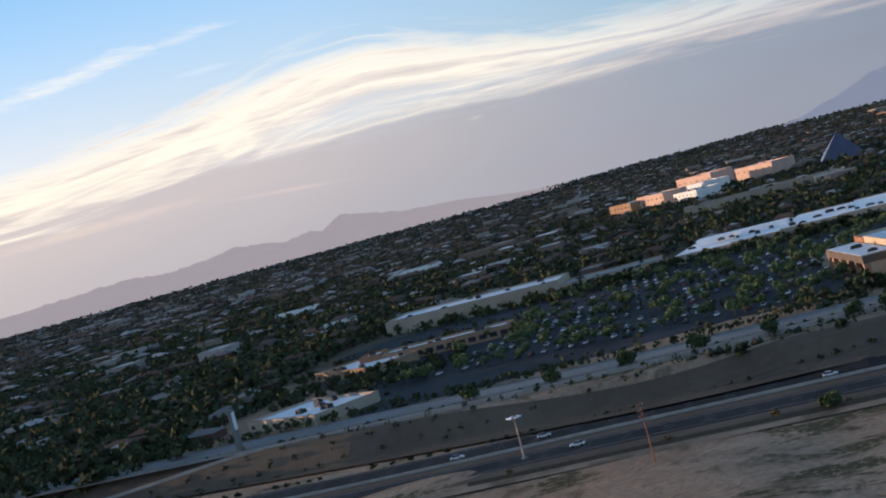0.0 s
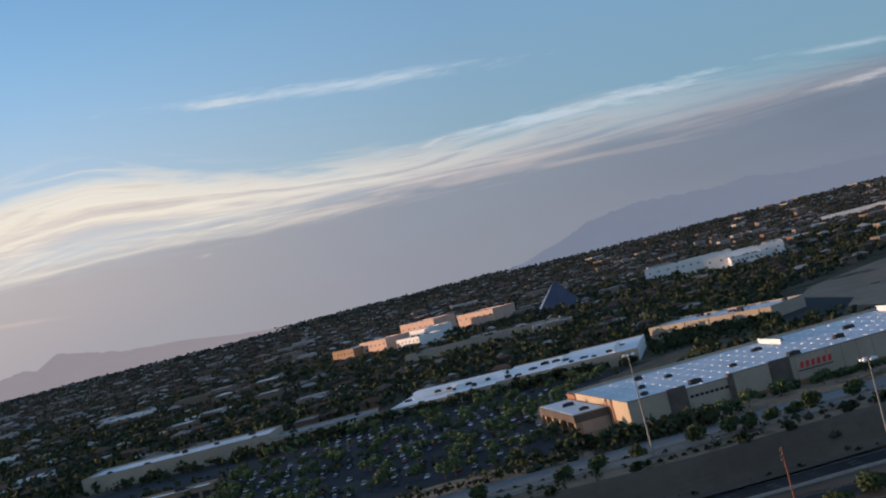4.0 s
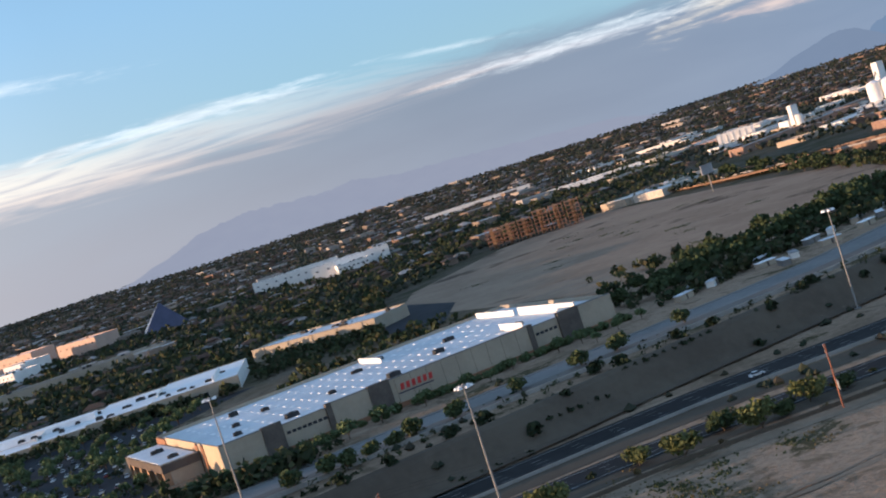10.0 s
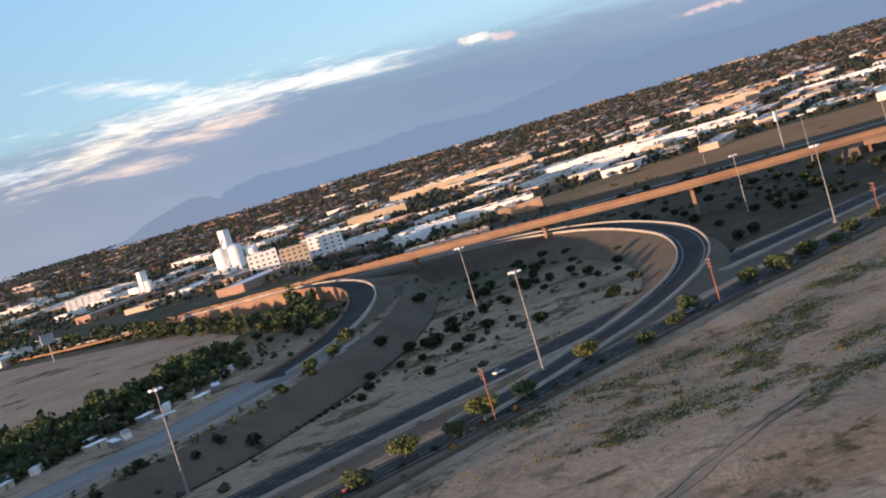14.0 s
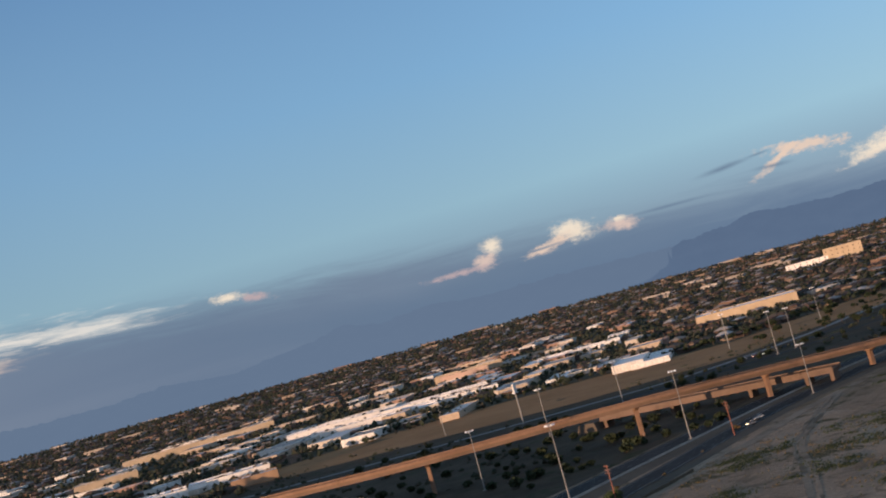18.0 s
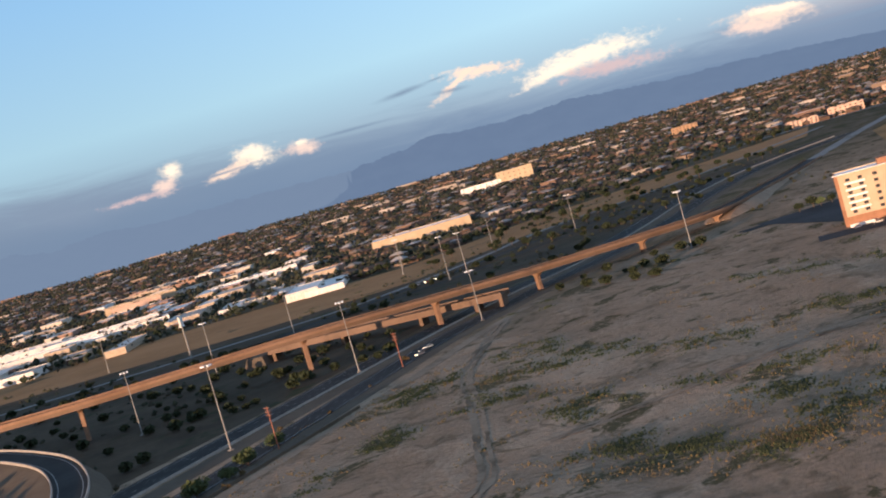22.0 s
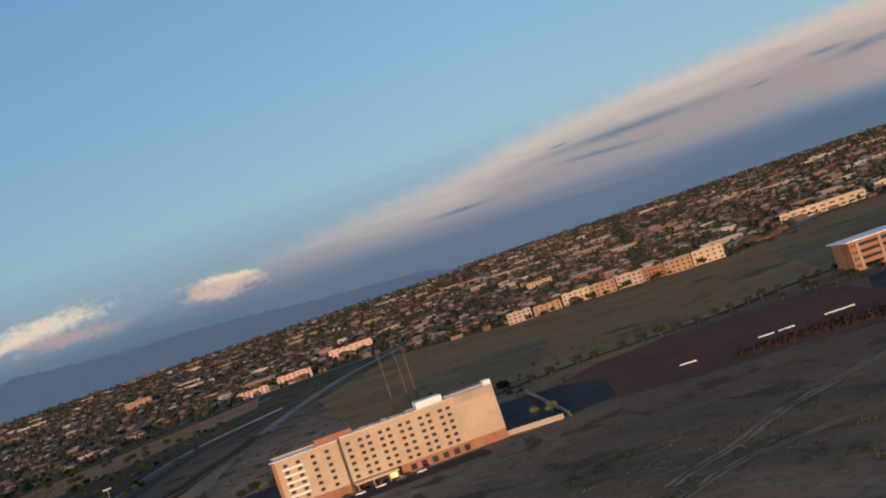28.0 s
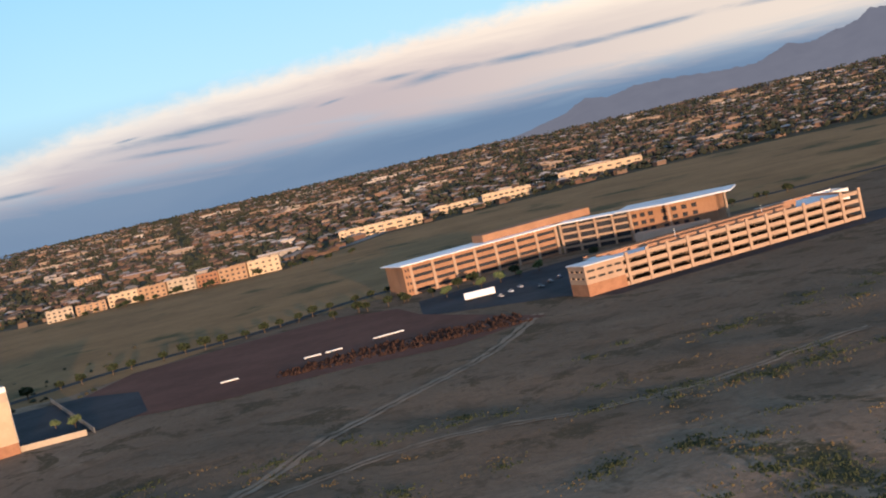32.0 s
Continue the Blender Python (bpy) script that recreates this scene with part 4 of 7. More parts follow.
def mountains(name, peaks, u0, u1, r, a, b, seed, cx, cy):
    """A range seen between two bearings: the ridge as (bearing, degrees above eye level)."""
    n = int((u1 - u0) * 14)
    v, f = [], []
    for i in range(n + 1):
        u = u0 + (u1 - u0) * i / n
        el = float(np.interp(u, [p[0] for p in peaks], [p[1] for p in peaks]))
        el += 0.07 * noise.fractal(Vector((u * 1.9, seed, 0)), 0.6, 2.1, 6) * min(1, max(el, 0) * 2.5)
        el = -0.45 + (el + 0.45) * min(1, (u - u0) / 1.8, (u1 - u) / 1.8)
        x, y = math.sin(radians(u)), math.cos(radians(u))
        for k, (rr, hh) in enumerate(((r - 260, -0.6), (r - 150, -0.5 + 0.45 * (el + 0.5)), (r, el), (r + 60, -0.8))):
            jag = 1 + (0.12 * noise.noise(Vector((u * 2.3, seed + k, 1))) if k == 1 else 0)
            v.append((cx + x * rr, cy + y * rr, 80 + rr * math.tan(radians(hh * jag))))
    for i in range(n):
        for k in range(3):
            p = i * 4 + k
            f.append((p, p + 4, p + 5, p + 1))
    me = bpy.data.meshes.new(name)
    me.from_pydata(v, [], f)
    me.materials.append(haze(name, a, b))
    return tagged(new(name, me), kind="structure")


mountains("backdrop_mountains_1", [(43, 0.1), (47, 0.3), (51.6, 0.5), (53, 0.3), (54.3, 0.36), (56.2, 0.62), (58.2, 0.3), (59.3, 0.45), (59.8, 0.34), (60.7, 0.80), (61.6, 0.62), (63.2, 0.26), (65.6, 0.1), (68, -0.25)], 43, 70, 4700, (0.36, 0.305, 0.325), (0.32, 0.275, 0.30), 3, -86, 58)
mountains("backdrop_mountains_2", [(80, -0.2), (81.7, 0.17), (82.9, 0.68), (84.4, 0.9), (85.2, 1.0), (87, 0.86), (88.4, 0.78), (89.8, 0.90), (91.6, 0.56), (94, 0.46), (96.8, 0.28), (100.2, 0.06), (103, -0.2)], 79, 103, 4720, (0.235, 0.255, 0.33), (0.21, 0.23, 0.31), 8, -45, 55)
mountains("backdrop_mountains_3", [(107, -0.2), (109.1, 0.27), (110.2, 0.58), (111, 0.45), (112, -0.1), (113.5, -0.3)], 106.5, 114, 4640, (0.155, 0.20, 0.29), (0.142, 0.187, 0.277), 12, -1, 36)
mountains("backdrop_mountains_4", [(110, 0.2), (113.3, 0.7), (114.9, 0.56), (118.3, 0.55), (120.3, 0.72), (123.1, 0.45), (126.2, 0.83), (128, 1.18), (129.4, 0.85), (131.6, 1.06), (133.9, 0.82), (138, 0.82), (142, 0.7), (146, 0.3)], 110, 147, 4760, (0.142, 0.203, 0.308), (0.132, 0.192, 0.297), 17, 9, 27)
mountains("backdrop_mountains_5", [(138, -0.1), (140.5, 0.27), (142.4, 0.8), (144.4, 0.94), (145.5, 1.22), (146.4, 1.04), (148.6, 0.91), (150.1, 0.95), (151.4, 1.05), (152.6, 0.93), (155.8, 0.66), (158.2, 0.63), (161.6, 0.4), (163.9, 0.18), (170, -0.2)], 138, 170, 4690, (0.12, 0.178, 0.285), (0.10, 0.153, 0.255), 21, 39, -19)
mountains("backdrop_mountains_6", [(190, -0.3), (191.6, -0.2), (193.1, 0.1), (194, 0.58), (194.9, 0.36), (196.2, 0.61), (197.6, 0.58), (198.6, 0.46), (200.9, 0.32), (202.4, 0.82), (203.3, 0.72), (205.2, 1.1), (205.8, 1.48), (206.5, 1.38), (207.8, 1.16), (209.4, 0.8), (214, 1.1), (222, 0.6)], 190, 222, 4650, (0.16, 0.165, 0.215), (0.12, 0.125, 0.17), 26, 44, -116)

# ---- the town: houses, roofs and trees out to the horizon ----


def inside(x, y, poly):
    hit = np.zeros(x.shape, bool)
    for (ax, ay), (bx, by) in zip(poly, poly[1:] + poly[:1]):
        cross = ((ay > y) != (by > y)) & (x < (bx - ax) * (y - ay) / (by - ay + 1e-9) + ax)
        hit ^= cross
    return hit


CLEAR = [
    [(240, 900), (290, 420), (320, 385), (440, 432), (600, 468), (690, 440), (745, 300), (770, 60), (900, 60), (1110, -40), (1100, -150), (960, -215), (840, -262), (1250, -200), (1250, -300), (900, -380), (780, -420), (960, -600), (1010, -650), (900, -860), (770, -1010), (725, -1330), (720, -1560), (640, -1620), (470, -1720), (380, -1620), (430, -1560), (290, -1470), (30, -1410), (-60, -1620), (-420, -1670), (-700, -1600), (-900, -900), (-900, 700)],
]
rng = np.random.RandomState(11)


def scatter(n, r0, r1, power, clear=True, u0=36, u1=216):
    u = np.radians(rng.uniform(u0, u1, n))
    r = (r0 ** power + rng.rand(n) * (r1 ** power - r0 ** power)) ** (1 / power)
    x, y = r * np.sin(u), r * np.cos(u) - 30
    keep = np.ones(n, bool)
    if clear:
        for poly in CLEAR:
            keep &= ~inside(x, y, poly)
    return x[keep], y[keep]


def streets(x, y, turn=0.07):
    """True on the lots, false on the streets between them."""
    a = x * math.cos(turn) + y * math.sin(turn)
    b = -x * math.sin(turn) + y * math.cos(turn)
    return ((a % 66) > 11) & ((b % 240) > 14) & ((a % 800) > 30) & ((b % 800) > 30)


def stuff(name, me, label):
    return tagged(new(name, me), label, "", "", "stuff")


def houses(n):
    x, y = scatter(n, 560, 4780, 1.35)
    ok = streets(x, y)
    # industrial ground has few houses
    u = np.degrees(np.arctan2(x, y + 30)) % 360
    r = np.hypot(x, y)
    ok &= ~((u > 96) & (u < 139) & (r < 2300) & (rng.rand(len(x)) < 0.9))
    ok &= ~((u < 100) & (r < 1500) & (rng.rand(len(x)) < 0.45))
    x, y, r = x[ok], y[ok], r[ok]
    n = len(x)
    w, d = rng.uniform(5, 9, n), rng.uniform(4, 7, n)
    s = 1 + np.clip((r - 2200) / 5200, 0, 0.5)
    w, d, h = w * s, d * s, rng.uniform(2.8, 5.5, n)
    a = 0.07 + rng.randint(0, 2, n) * math.pi / 2 + rng.normal(0, 0.04, n)
    z = height(x, y)
    c, q = np.cos(a), np.sin(a)

    def at(px, py, pz):
        return np.stack([x + px * c - py * q, y + px * q + py * c, z + pz], -1)

    zero = np.zeros(n)
    base = [at(sx * w, sy * d, zero - 0.5) for sx, sy in ((-1, -1), (1, -1), (1, 1), (-1, 1))]
    eave = [at(sx * w, sy * d, h) for sx, sy in ((-1, -1), (1, -1), (1, 1), (-1, 1))]
    walls = np.stack(base + eave, 1).reshape(-1, 3)
    k = np.arange(n)[:, None, None] * 8
    wf = (k + np.array([[0, 1, 5, 4], [1, 2, 6, 5], [2, 3, 7, 6], [3, 0, 4, 7]])).reshape(-1, 4)
    stuff("town_house_walls", bulk("town_house_walls", walls, wf, M["walls"]), "tan stucco walls of low houses out to the horizon")
    o = 1.12
    low = [at(sx * w * o, sy * d * o, h - 0.1) for sx, sy in ((-1, -1), (1, -1), (1, 1), (-1, 1))]
    flat = rng.rand(n) < 0.25
    rise = np.where(flat, 0.4, rng.uniform(1.4, 2.6, n))
    ridge = [at(sx * w * np.where(flat, 0.95, 0.45), sy * d * np.where(flat, 0.95, 0.02), h + rise) for sx, sy in ((-1, -1), (1, -1), (1, 1), (-1, 1))]
    roofs = np.stack(low + ridge, 1).reshape(-1, 3)
    rf = (k + np.array([[0, 1, 5, 4], [1, 2, 6, 5], [2, 3, 7, 6], [3, 0, 4, 7], [4, 5, 6, 7]])).reshape(-1, 4)
    stuff("town_house_roofs", bulk("town_house_roofs", roofs, rf, M["roofs"]), "brown and grey house roofs of the town")


def blobs(name, x, y, size, tall, material, label, lumps=2, zoff=0.25):
    """Small trees as a few ragged lumps each."""
    n = len(x)
    vs, fs = [], []
    octa = np.array([[1, 0, 0], [0, 1, 0], [-1, 0, 0], [0, -1, 0], [0, 0, 1], [0, 0, -1]], float)
    tri = np.array([[0, 1, 4], [1, 2, 4], [2, 3, 4], [3, 0, 4], [1, 0, 5], [2, 1, 5], [3, 2, 5], [0, 3, 5]])
    z = height(x, y)
    for _ in range(lumps):
        p = octa[None] * (1 + rng.uniform(-0.35, 0.35, (n, 6, 1)))
        turn = rng.uniform(0, 6.28, n)
        c, q = np.cos(turn)[:, None], np.sin(turn)[:, None]
        px, py = p[..., 0] * c - p[..., 1] * q, p[..., 0] * q + p[..., 1] * c
        s = (size * rng.uniform(0.6, 1.05, n))[:, None]
        ox, oy, oz = [rng.uniform(-0.55, 0.55, n) * size for _ in range(3)]
        v = np.stack([x[:, None] + ox[:, None] + px * s, y[:, None] + oy[:, None] + py * s, (z + tall * (0.5 + zoff) + oz * 0.4)[:, None] + p[..., 2] * s * 0.85], -1)
        fs.append((np.arange(n)[:, None, None] * 6 + tri).reshape(-1, 3) + sum(len(a) for a in vs))
        vs.append(v.reshape(-1, 3))
    stuff(name, bulk(name, np.concatenate(vs), np.concatenate(fs), M[material]), label)


def clumps(name, x, y, size, tall, material, label, per=16):
    """Trees as loose crowns of many small leaf clumps."""
    n = len(x)
    z = height(x, y)
    d = rng.normal(0, 1, (n, per, 3))
    d /= np.linalg.norm(d, axis=2, keepdims=True)
    d *= rng.rand(n, per, 1) ** 0.35 * (1 + 0.35 * rng.normal(0, 1, (n, 1, 3)).clip(-1, 1))
    p = np.stack([x[:, None] + d[..., 0] * size[:, None], y[:, None] + d[..., 1] * size[:, None], z[:, None] + tall[:, None] * (0.55 + 0.45 * d[..., 2])], -1)
    a = rng.normal(0, 1, (n, per, 3))
    a /= np.linalg.norm(a, axis=2, keepdims=True)
    b = np.cross(a, rng.normal(0, 1, (n, per, 3)))
    b /= np.linalg.norm(b, axis=2, keepdims=True)
    s = (size[:, None] * rng.uniform(0.28, 0.6, (n, per)))[..., None]
    v = np.stack([p - a * s, p + b * s * 0.8, p + a * s, p - b * s * 0.8], 2).reshape(-1, 3)
    f = np.arange(n * per * 4).reshape(-1, 4)
    stuff(name, bulk(name, v, f, M[material]), label)


houses(34000)
for name, n, r0, r1, lumps in (("town_trees", 42000, 700, 2100, 2), ("far_town_trees", 85000, 2100, 4780, 1)):
    tx, ty = scatter(n, r0, r1, 1.3)
    tr = np.hypot(tx, ty)
    tu = np.degrees(np.arctan2(tx, ty + 30)) % 360
    keep = np.where((tu > 95) & (tu < 140) & (tr < 2300), 0.85, 1.0)
    keep = rng.rand(len(tx)) < keep
    tx, ty, tr = tx[keep], ty[keep], tr[keep]
    ts = rng.uniform(1.5, 3.6, len(tx)) * (1 + np.clip((tr - 1500) / 5000, 0, 0.5))
    blobs(name, tx, ty, ts, ts * 1.5, "canopy", "dark green and brown trees among the houses", lumps)
# denser dark trees in the suburb behind the shops and along the streets
bx, by = scatter(17000, 400, 1900, 1.2, True, 18, 100)
ok = (np.sin(bx / 90) * np.cos(by / 70) + rng.normal(0, 0.6, len(bx))) > -0.75
bx, by = bx[ok], by[ok]
# extra trees to the north, partly unseen, added to shade shops and car park
nx_, ny_ = rng.uniform(300, 680, 1500), rng.uniform(396, 620, 1500)
ok = ny_ > np.interp(nx_, [300, 320, 440, 600, 690], [408, 398, 440, 476, 470])
bx, by = np.concatenate([bx, nx_[ok]]), np.concatenate([by, ny_[ok]])
bs_ = rng.uniform(1.8, 4.6, len(bx))
clumps("suburb_trees", bx, by, bs_, bs_ * rng.uniform(1.4, 2.4, len(bx)), "suburb_leaf", "dense dark suburb trees behind the shops, some added for shade", 15)


lx, ly = rng.uniform(385, 645, 900), rng.uniform(140, 440, 900)
ok = (np.sin(lx / 9.5 + 0.4 * np.sin(ly / 30)) > 0.2) & ((ly - 140) < (lx - 350) * 3.2) & (ly < 350 + (lx - 400) * 0.4)
lx, ly = lx[ok], ly[ok]
edge_ = np.array([(p.x + n.x * o, p.y + n.y * o) for p, n in list(sides(front_l))[30:110] for o in rng.uniform(14, 19, 3)])
lx, ly = np.concatenate([lx, edge_[:, 0]]), np.concatenate([ly, edge_[:, 1] + rng.uniform(-3, 3, len(edge_))])
ls_ = rng.uniform(0.9, 2.3, len(lx))
clumps("car_park_planting", lx, ly, ls_, ls_ * 1.9, "suburb_leaf", "rows of small trees and hedges between the parking bays", 12)
hx = np.concatenate([rng.uniform(612, 650, 150), rng.uniform(645, 664, 120), rng.uniform(664, 790, 200), rng.uniform(500, 660, 160), rng.uniform(480, 620, 220), rng.uniform(600, 1000, 260), rng.uniform(384, 400, 70), rng.uniform(690, 1050, 420), 470 + np.arange(130) * 0.68 + rng.uniform(-8, 16, 130), rng.uniform(395, 520, 240)])
hy = np.concatenate([rng.uniform(280, 450, 150), rng.uniform(140, 285, 120), rng.uniform(60, 130, 200), rng.uniform(20, 110, 160), rng.uniform(-190, -20, 220), rng.uniform(-262, -225, 260), rng.uniform(90, 160, 70), rng.uniform(60, 230, 420), -48 - np.arange(130) * 0.95 + rng.uniform(-9, 9, 130), rng.uniform(318, 430, 240)])
ok = (np.abs(hx - 629 - (452 - hy) * 0.17) > 0) & ~((hx > 615) & (hx < 745) & (hy > 136) & (hy < 455) & (hx > 629 + (452 - hy) * 0.15)) & ~((hx > 405 + (119 - hy) * 0.41) & (hx < 505 + (150 - hy) * 0.41) & (hy > -30) & (hy < 155)) & ~((hx < 604) & (hy < -20) & (hx < 462 + (-hy - 40) * 0.66))
ok &= ~((hx > 440) & (hx < 515) & (hy > 314) & (hy < 420) & (hx < 500 + (314 - hy) * 0.2 + 22) & (hx > 470 - (hy - 314) * 0.25))
hx, hy = hx[ok], hy[ok]
hedge = np.array([(p.x + n.x * o, p.y + n.y * o) for i, (p, n) in enumerate(list(sides(front_l))[:150]) for o in (-21.5, -26.0, -31.0) if (i * 7 + int(-o)) % 11 < 5])
hedge = np.concatenate([hedge, hedge + rng.uniform(-1.6, 1.6, hedge.shape)])
hd_ = rng.uniform(0.7, 1.3, len(hedge))
clumps("slope_hedges", hedge[:, 0], hedge[:, 1], hd_, hd_ * 1.3 + 0.8, "suburb_leaf", "broken rows of low dark hedges on the freeway slope", 10)
hs_ = rng.uniform(1.6, 3.6, len(hx))
clumps("planted_thickets", hx, hy, hs_, hs_ * 1.8, "suburb_leaf", "thickets of dark green trees round the shops and the field", 18)


def far_blocks(name, n, r0, r1, u0, u1, wl, hl, label, turn=0.3, wall="bulk_dim"):
    """Flat-roofed commercial blocks."""
    x, y = scatter(n, r0, r1, 1.5, True, u0, u1)
    n = len(x)
    w, d, h = rng.uniform(*wl, n), rng.uniform(8, 18, n), rng.uniform(*hl, n)
    a = turn + rng.randint(0, 2, n) * math.pi / 2 * (rng.rand(n) < 0.3) + rng.normal(0, 0.03, n)
    z, c, q = height(x, y), np.cos(a), np.sin(a)

    def at(px, py, pz):
        return np.stack([x + px * c - py * q, y + px * q + py * c, z + pz], -1)

    quad = ((-1, -1), (1, -1), (1, 1), (-1, 1))
    walls = np.stack([at(sx * w, sy * d, np.full(n, -0.5)) for sx, sy in quad] + [at(sx * w, sy * d, h) for sx, sy in quad], 1).reshape(-1, 3)
    k = np.arange(n)[:, None, None] * 8
    wf = (k + np.array([[0, 1, 5, 4], [1, 2, 6, 5], [2, 3, 7, 6], [3, 0, 4, 7]])).reshape(-1, 4)
    stuff(name + "_walls", bulk(name + "_walls", walls, wf, M[wall]), "pale walls of " + label)
    top = np.stack([at(sx * (w - 0.4), sy * (d - 0.4), h - 0.6) for sx, sy in quad], 1).reshape(-1, 3)
    tf = (np.arange(n)[:, None, None] * 4 + np.array([[0, 1, 2, 3]])).reshape(-1, 4)
    stuff(name + "_roofs", bulk(name + "_roofs", top, tf, M["bulk_roof"]), "light flat roofs of " + label)


far_blocks("industrial_block", 240, 1050, 2500, 97, 139, (14, 50), (4, 7.5), "the industrial district", -0.95, "bulk")
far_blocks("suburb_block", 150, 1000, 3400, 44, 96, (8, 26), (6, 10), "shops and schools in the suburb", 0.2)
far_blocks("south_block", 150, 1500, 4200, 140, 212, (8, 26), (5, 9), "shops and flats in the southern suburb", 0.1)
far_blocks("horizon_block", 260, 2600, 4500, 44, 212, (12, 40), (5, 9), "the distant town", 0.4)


# low scrub over the interchange and the slopes
gx = np.concatenate([rng.uniform(470, 700, 900), rng.uniform(500, 930, 1100), rng.uniform(400, 660, 450), rng.uniform(318, 420, 520), rng.uniform(140, 420, 260)])
gy = np.concatenate([rng.uniform(-1250, -690, 900), rng.uniform(-660, -400, 1100), rng.uniform(-390, -170, 450), rng.uniform(-120, 330, 520), rng.uniform(-1000, -800, 260)])
bands = np.sin(gx / 31 + gy / 17) + np.sin(gx / 13 - gy / 47) + rng.normal(0, 0.7, len(gx)) > 0.3
near_road = np.ones(len(gx), bool)
for ln_ in (far_l, near_l, front_l, loop_l):
    q_ = np.array([(p.x, p.y) for p in ln_])
    near_road &= np.hypot(gx[:, None] - q_[None, :, 0], gy[:, None] - q_[None, :, 1]).min(1) > 13
gx, gy = gx[bands & near_road], gy[bands & near_road]
gs = rng.uniform(0.7, 2.1, len(gx))
blobs("interchange_scrub", gx, gy, gs, gs * 0.6, "canopy", "low dark scrub over the interchange ground", 2, 0.1)


# ---- plants ----


def leaf_cloud(seed, rx, rz, n, size, squash=1.0, base=0.0):
    """Many small leaf clumps set through an uneven crown."""
    r = random.Random(seed)
    g = Geo()
    lobes = [(r.uniform(-0.5, 0.5) * rx, r.uniform(-0.5, 0.5) * rx, base + rz * r.uniform(0.7, 1.35), r.uniform(0.42, 0.75)) for _ in range(6)]
    for _ in range(n):
        lx, ly, lz, ls = r.choice(lobes)
        d = Vector((r.gauss(0, 1), r.gauss(0, 1), r.gauss(0, 1))).normalized() * (r.random() ** 0.4)
        p = Vector((lx + d.x * rx * ls, ly + d.y * rx * ls, lz + d.z * rz * ls * squash))
        a = Vector((r.gauss(0, 1), r.gauss(0, 1), r.gauss(0, 0.6))).normalized()
        b = a.cross(Vector((r.gauss(0, 1), r.gauss(0, 1), r.gauss(0, 1)))).normalized()
        s = size * r.uniform(0.6, 1.4)
        g.face(p - a * s, p + b * s * 0.8, p + a * s, p - b * s * 0.8)
    return g


def make_tree(name, label, seed, rx, rz, trunk, leaf, n=260, size=0.55):
    t = thing(name, label, "tree", Matrix())
    r = random.Random(seed)
    g = Geo().tube((0, 0, -0.3), (0.1, 0.05, trunk), 0.22, 0.14, 7)
    for k in range(4):
        a = k * 1.57 + r.uniform(-0.4, 0.4)
        g.tube((0.1, 0.05, trunk * 0.9), (math.cos(a) * rx * 0.5, math.sin(a) * rx * 0.5, trunk + rz * r.uniform(0.5, 0.9)), 0.12, 0.04, 5)
    part("trunk", g, "bark", t)
    part("crown", leaf_cloud(seed + 5, rx, rz, n, size, 1.0, trunk * 0.75), leaf, t)
    return t


def make_shrub(name, label, seed, rx, rz, leaf, n=110, size=0.4):
    t = thing(name, label, "shrub", Matrix())
    part("stem", Geo().tube((0, 0, -0.2), (0.05, 0, rz * 0.8), 0.08, 0.05, 5), "bark", t)
    part("crown", leaf_cloud(seed, rx, rz, n, size, 0.9, -rz * 0.15), leaf, t)
    return t


def plant(proto, spots, group, lo=0.8, hi=1.2, seed=1, z=None):
    r = random.Random(seed)
    proto["group"] = group
    for i, (x, y) in enumerate(spots):
        s = r.uniform(lo, hi)
        m = pose(x, y, (level(x, y) if z is None else z) - 0.05, 0, 0, r.uniform(0, 360)) @ Matrix.Scale(s, 4)
        if i == 0:
            proto.matrix_world = m
        else:
            ob = copy_thing(proto, Matrix())
            ob.matrix_world = m


r = random.Random(19)
plant(make_tree("roadside_tree", "round olive-green desert tree on the frontage road's edge", 3, 2.6, 1.9, 1.0, "leaf", 620, 0.36), [
    (340, 134), (344, 124), (350, 112), (355, 93), (359, 84), (360, 78), (366, 71), (369, 63), (375, 57), (379, 45), (390, 23), (398, 2), (404, -11), (414, -36), (470, -165), (486, -183), (510, -202), (334, 160), (330, 182), (326, 205), (322, 232), (320, 262)], "trees along the frontage road", 1.1, 1.6, 4)
plant(make_shrub("slope_shrub", "rounded dark green shrub on the bare freeway slope", 12, 2.4, 1.7, "leaf_dark", 170, 0.5), [
    (356, 47), (361, 37), (352, 25), (363, 13), (381, 0), (379, -7), (394, -28), (393, -40), (383, -49), (396, -60), (410, -78), (449, -143), (464, -162), (411, -96), (417, -106), (418, -118), (406, -74), (330, 110), (322, 135), (316, 165), (340, 80), (345, 66)], "shrubs on the freeway slope", 1.0, 1.5, 5)
plant(make_tree("palo_verde", "broad yellow-green palo verde beside the freeway shoulder", 21, 3.6, 2.3, 0.6, "leaf_gold", 950, 0.36), [
    (277, 33), (288, -2), (295, 8), (301, -37), (328, -124), (352, -205), (292, -22), (334, -154)], "palo verdes by the freeway", 1.0, 1.6, 6)
plant(make_tree("mesquite", "spreading olive mesquite tree on the freeway's near shoulder", 27, 3.4, 2.0, 0.5, "leaf", 900, 0.36), [
    (274, 58), (284, 49), (301, -15), (295, -29), (302, -47), (330, -141), (339, -172), (338, -218), (359, -254), (362, -286), (361, -299), (364, -317), (366, -334), (262, 96), (254, 130), (306, -70), (318, -104), (347, -238), (372, -350), (378, -372)], "mesquites by the freeway", 0.9, 1.5, 7)
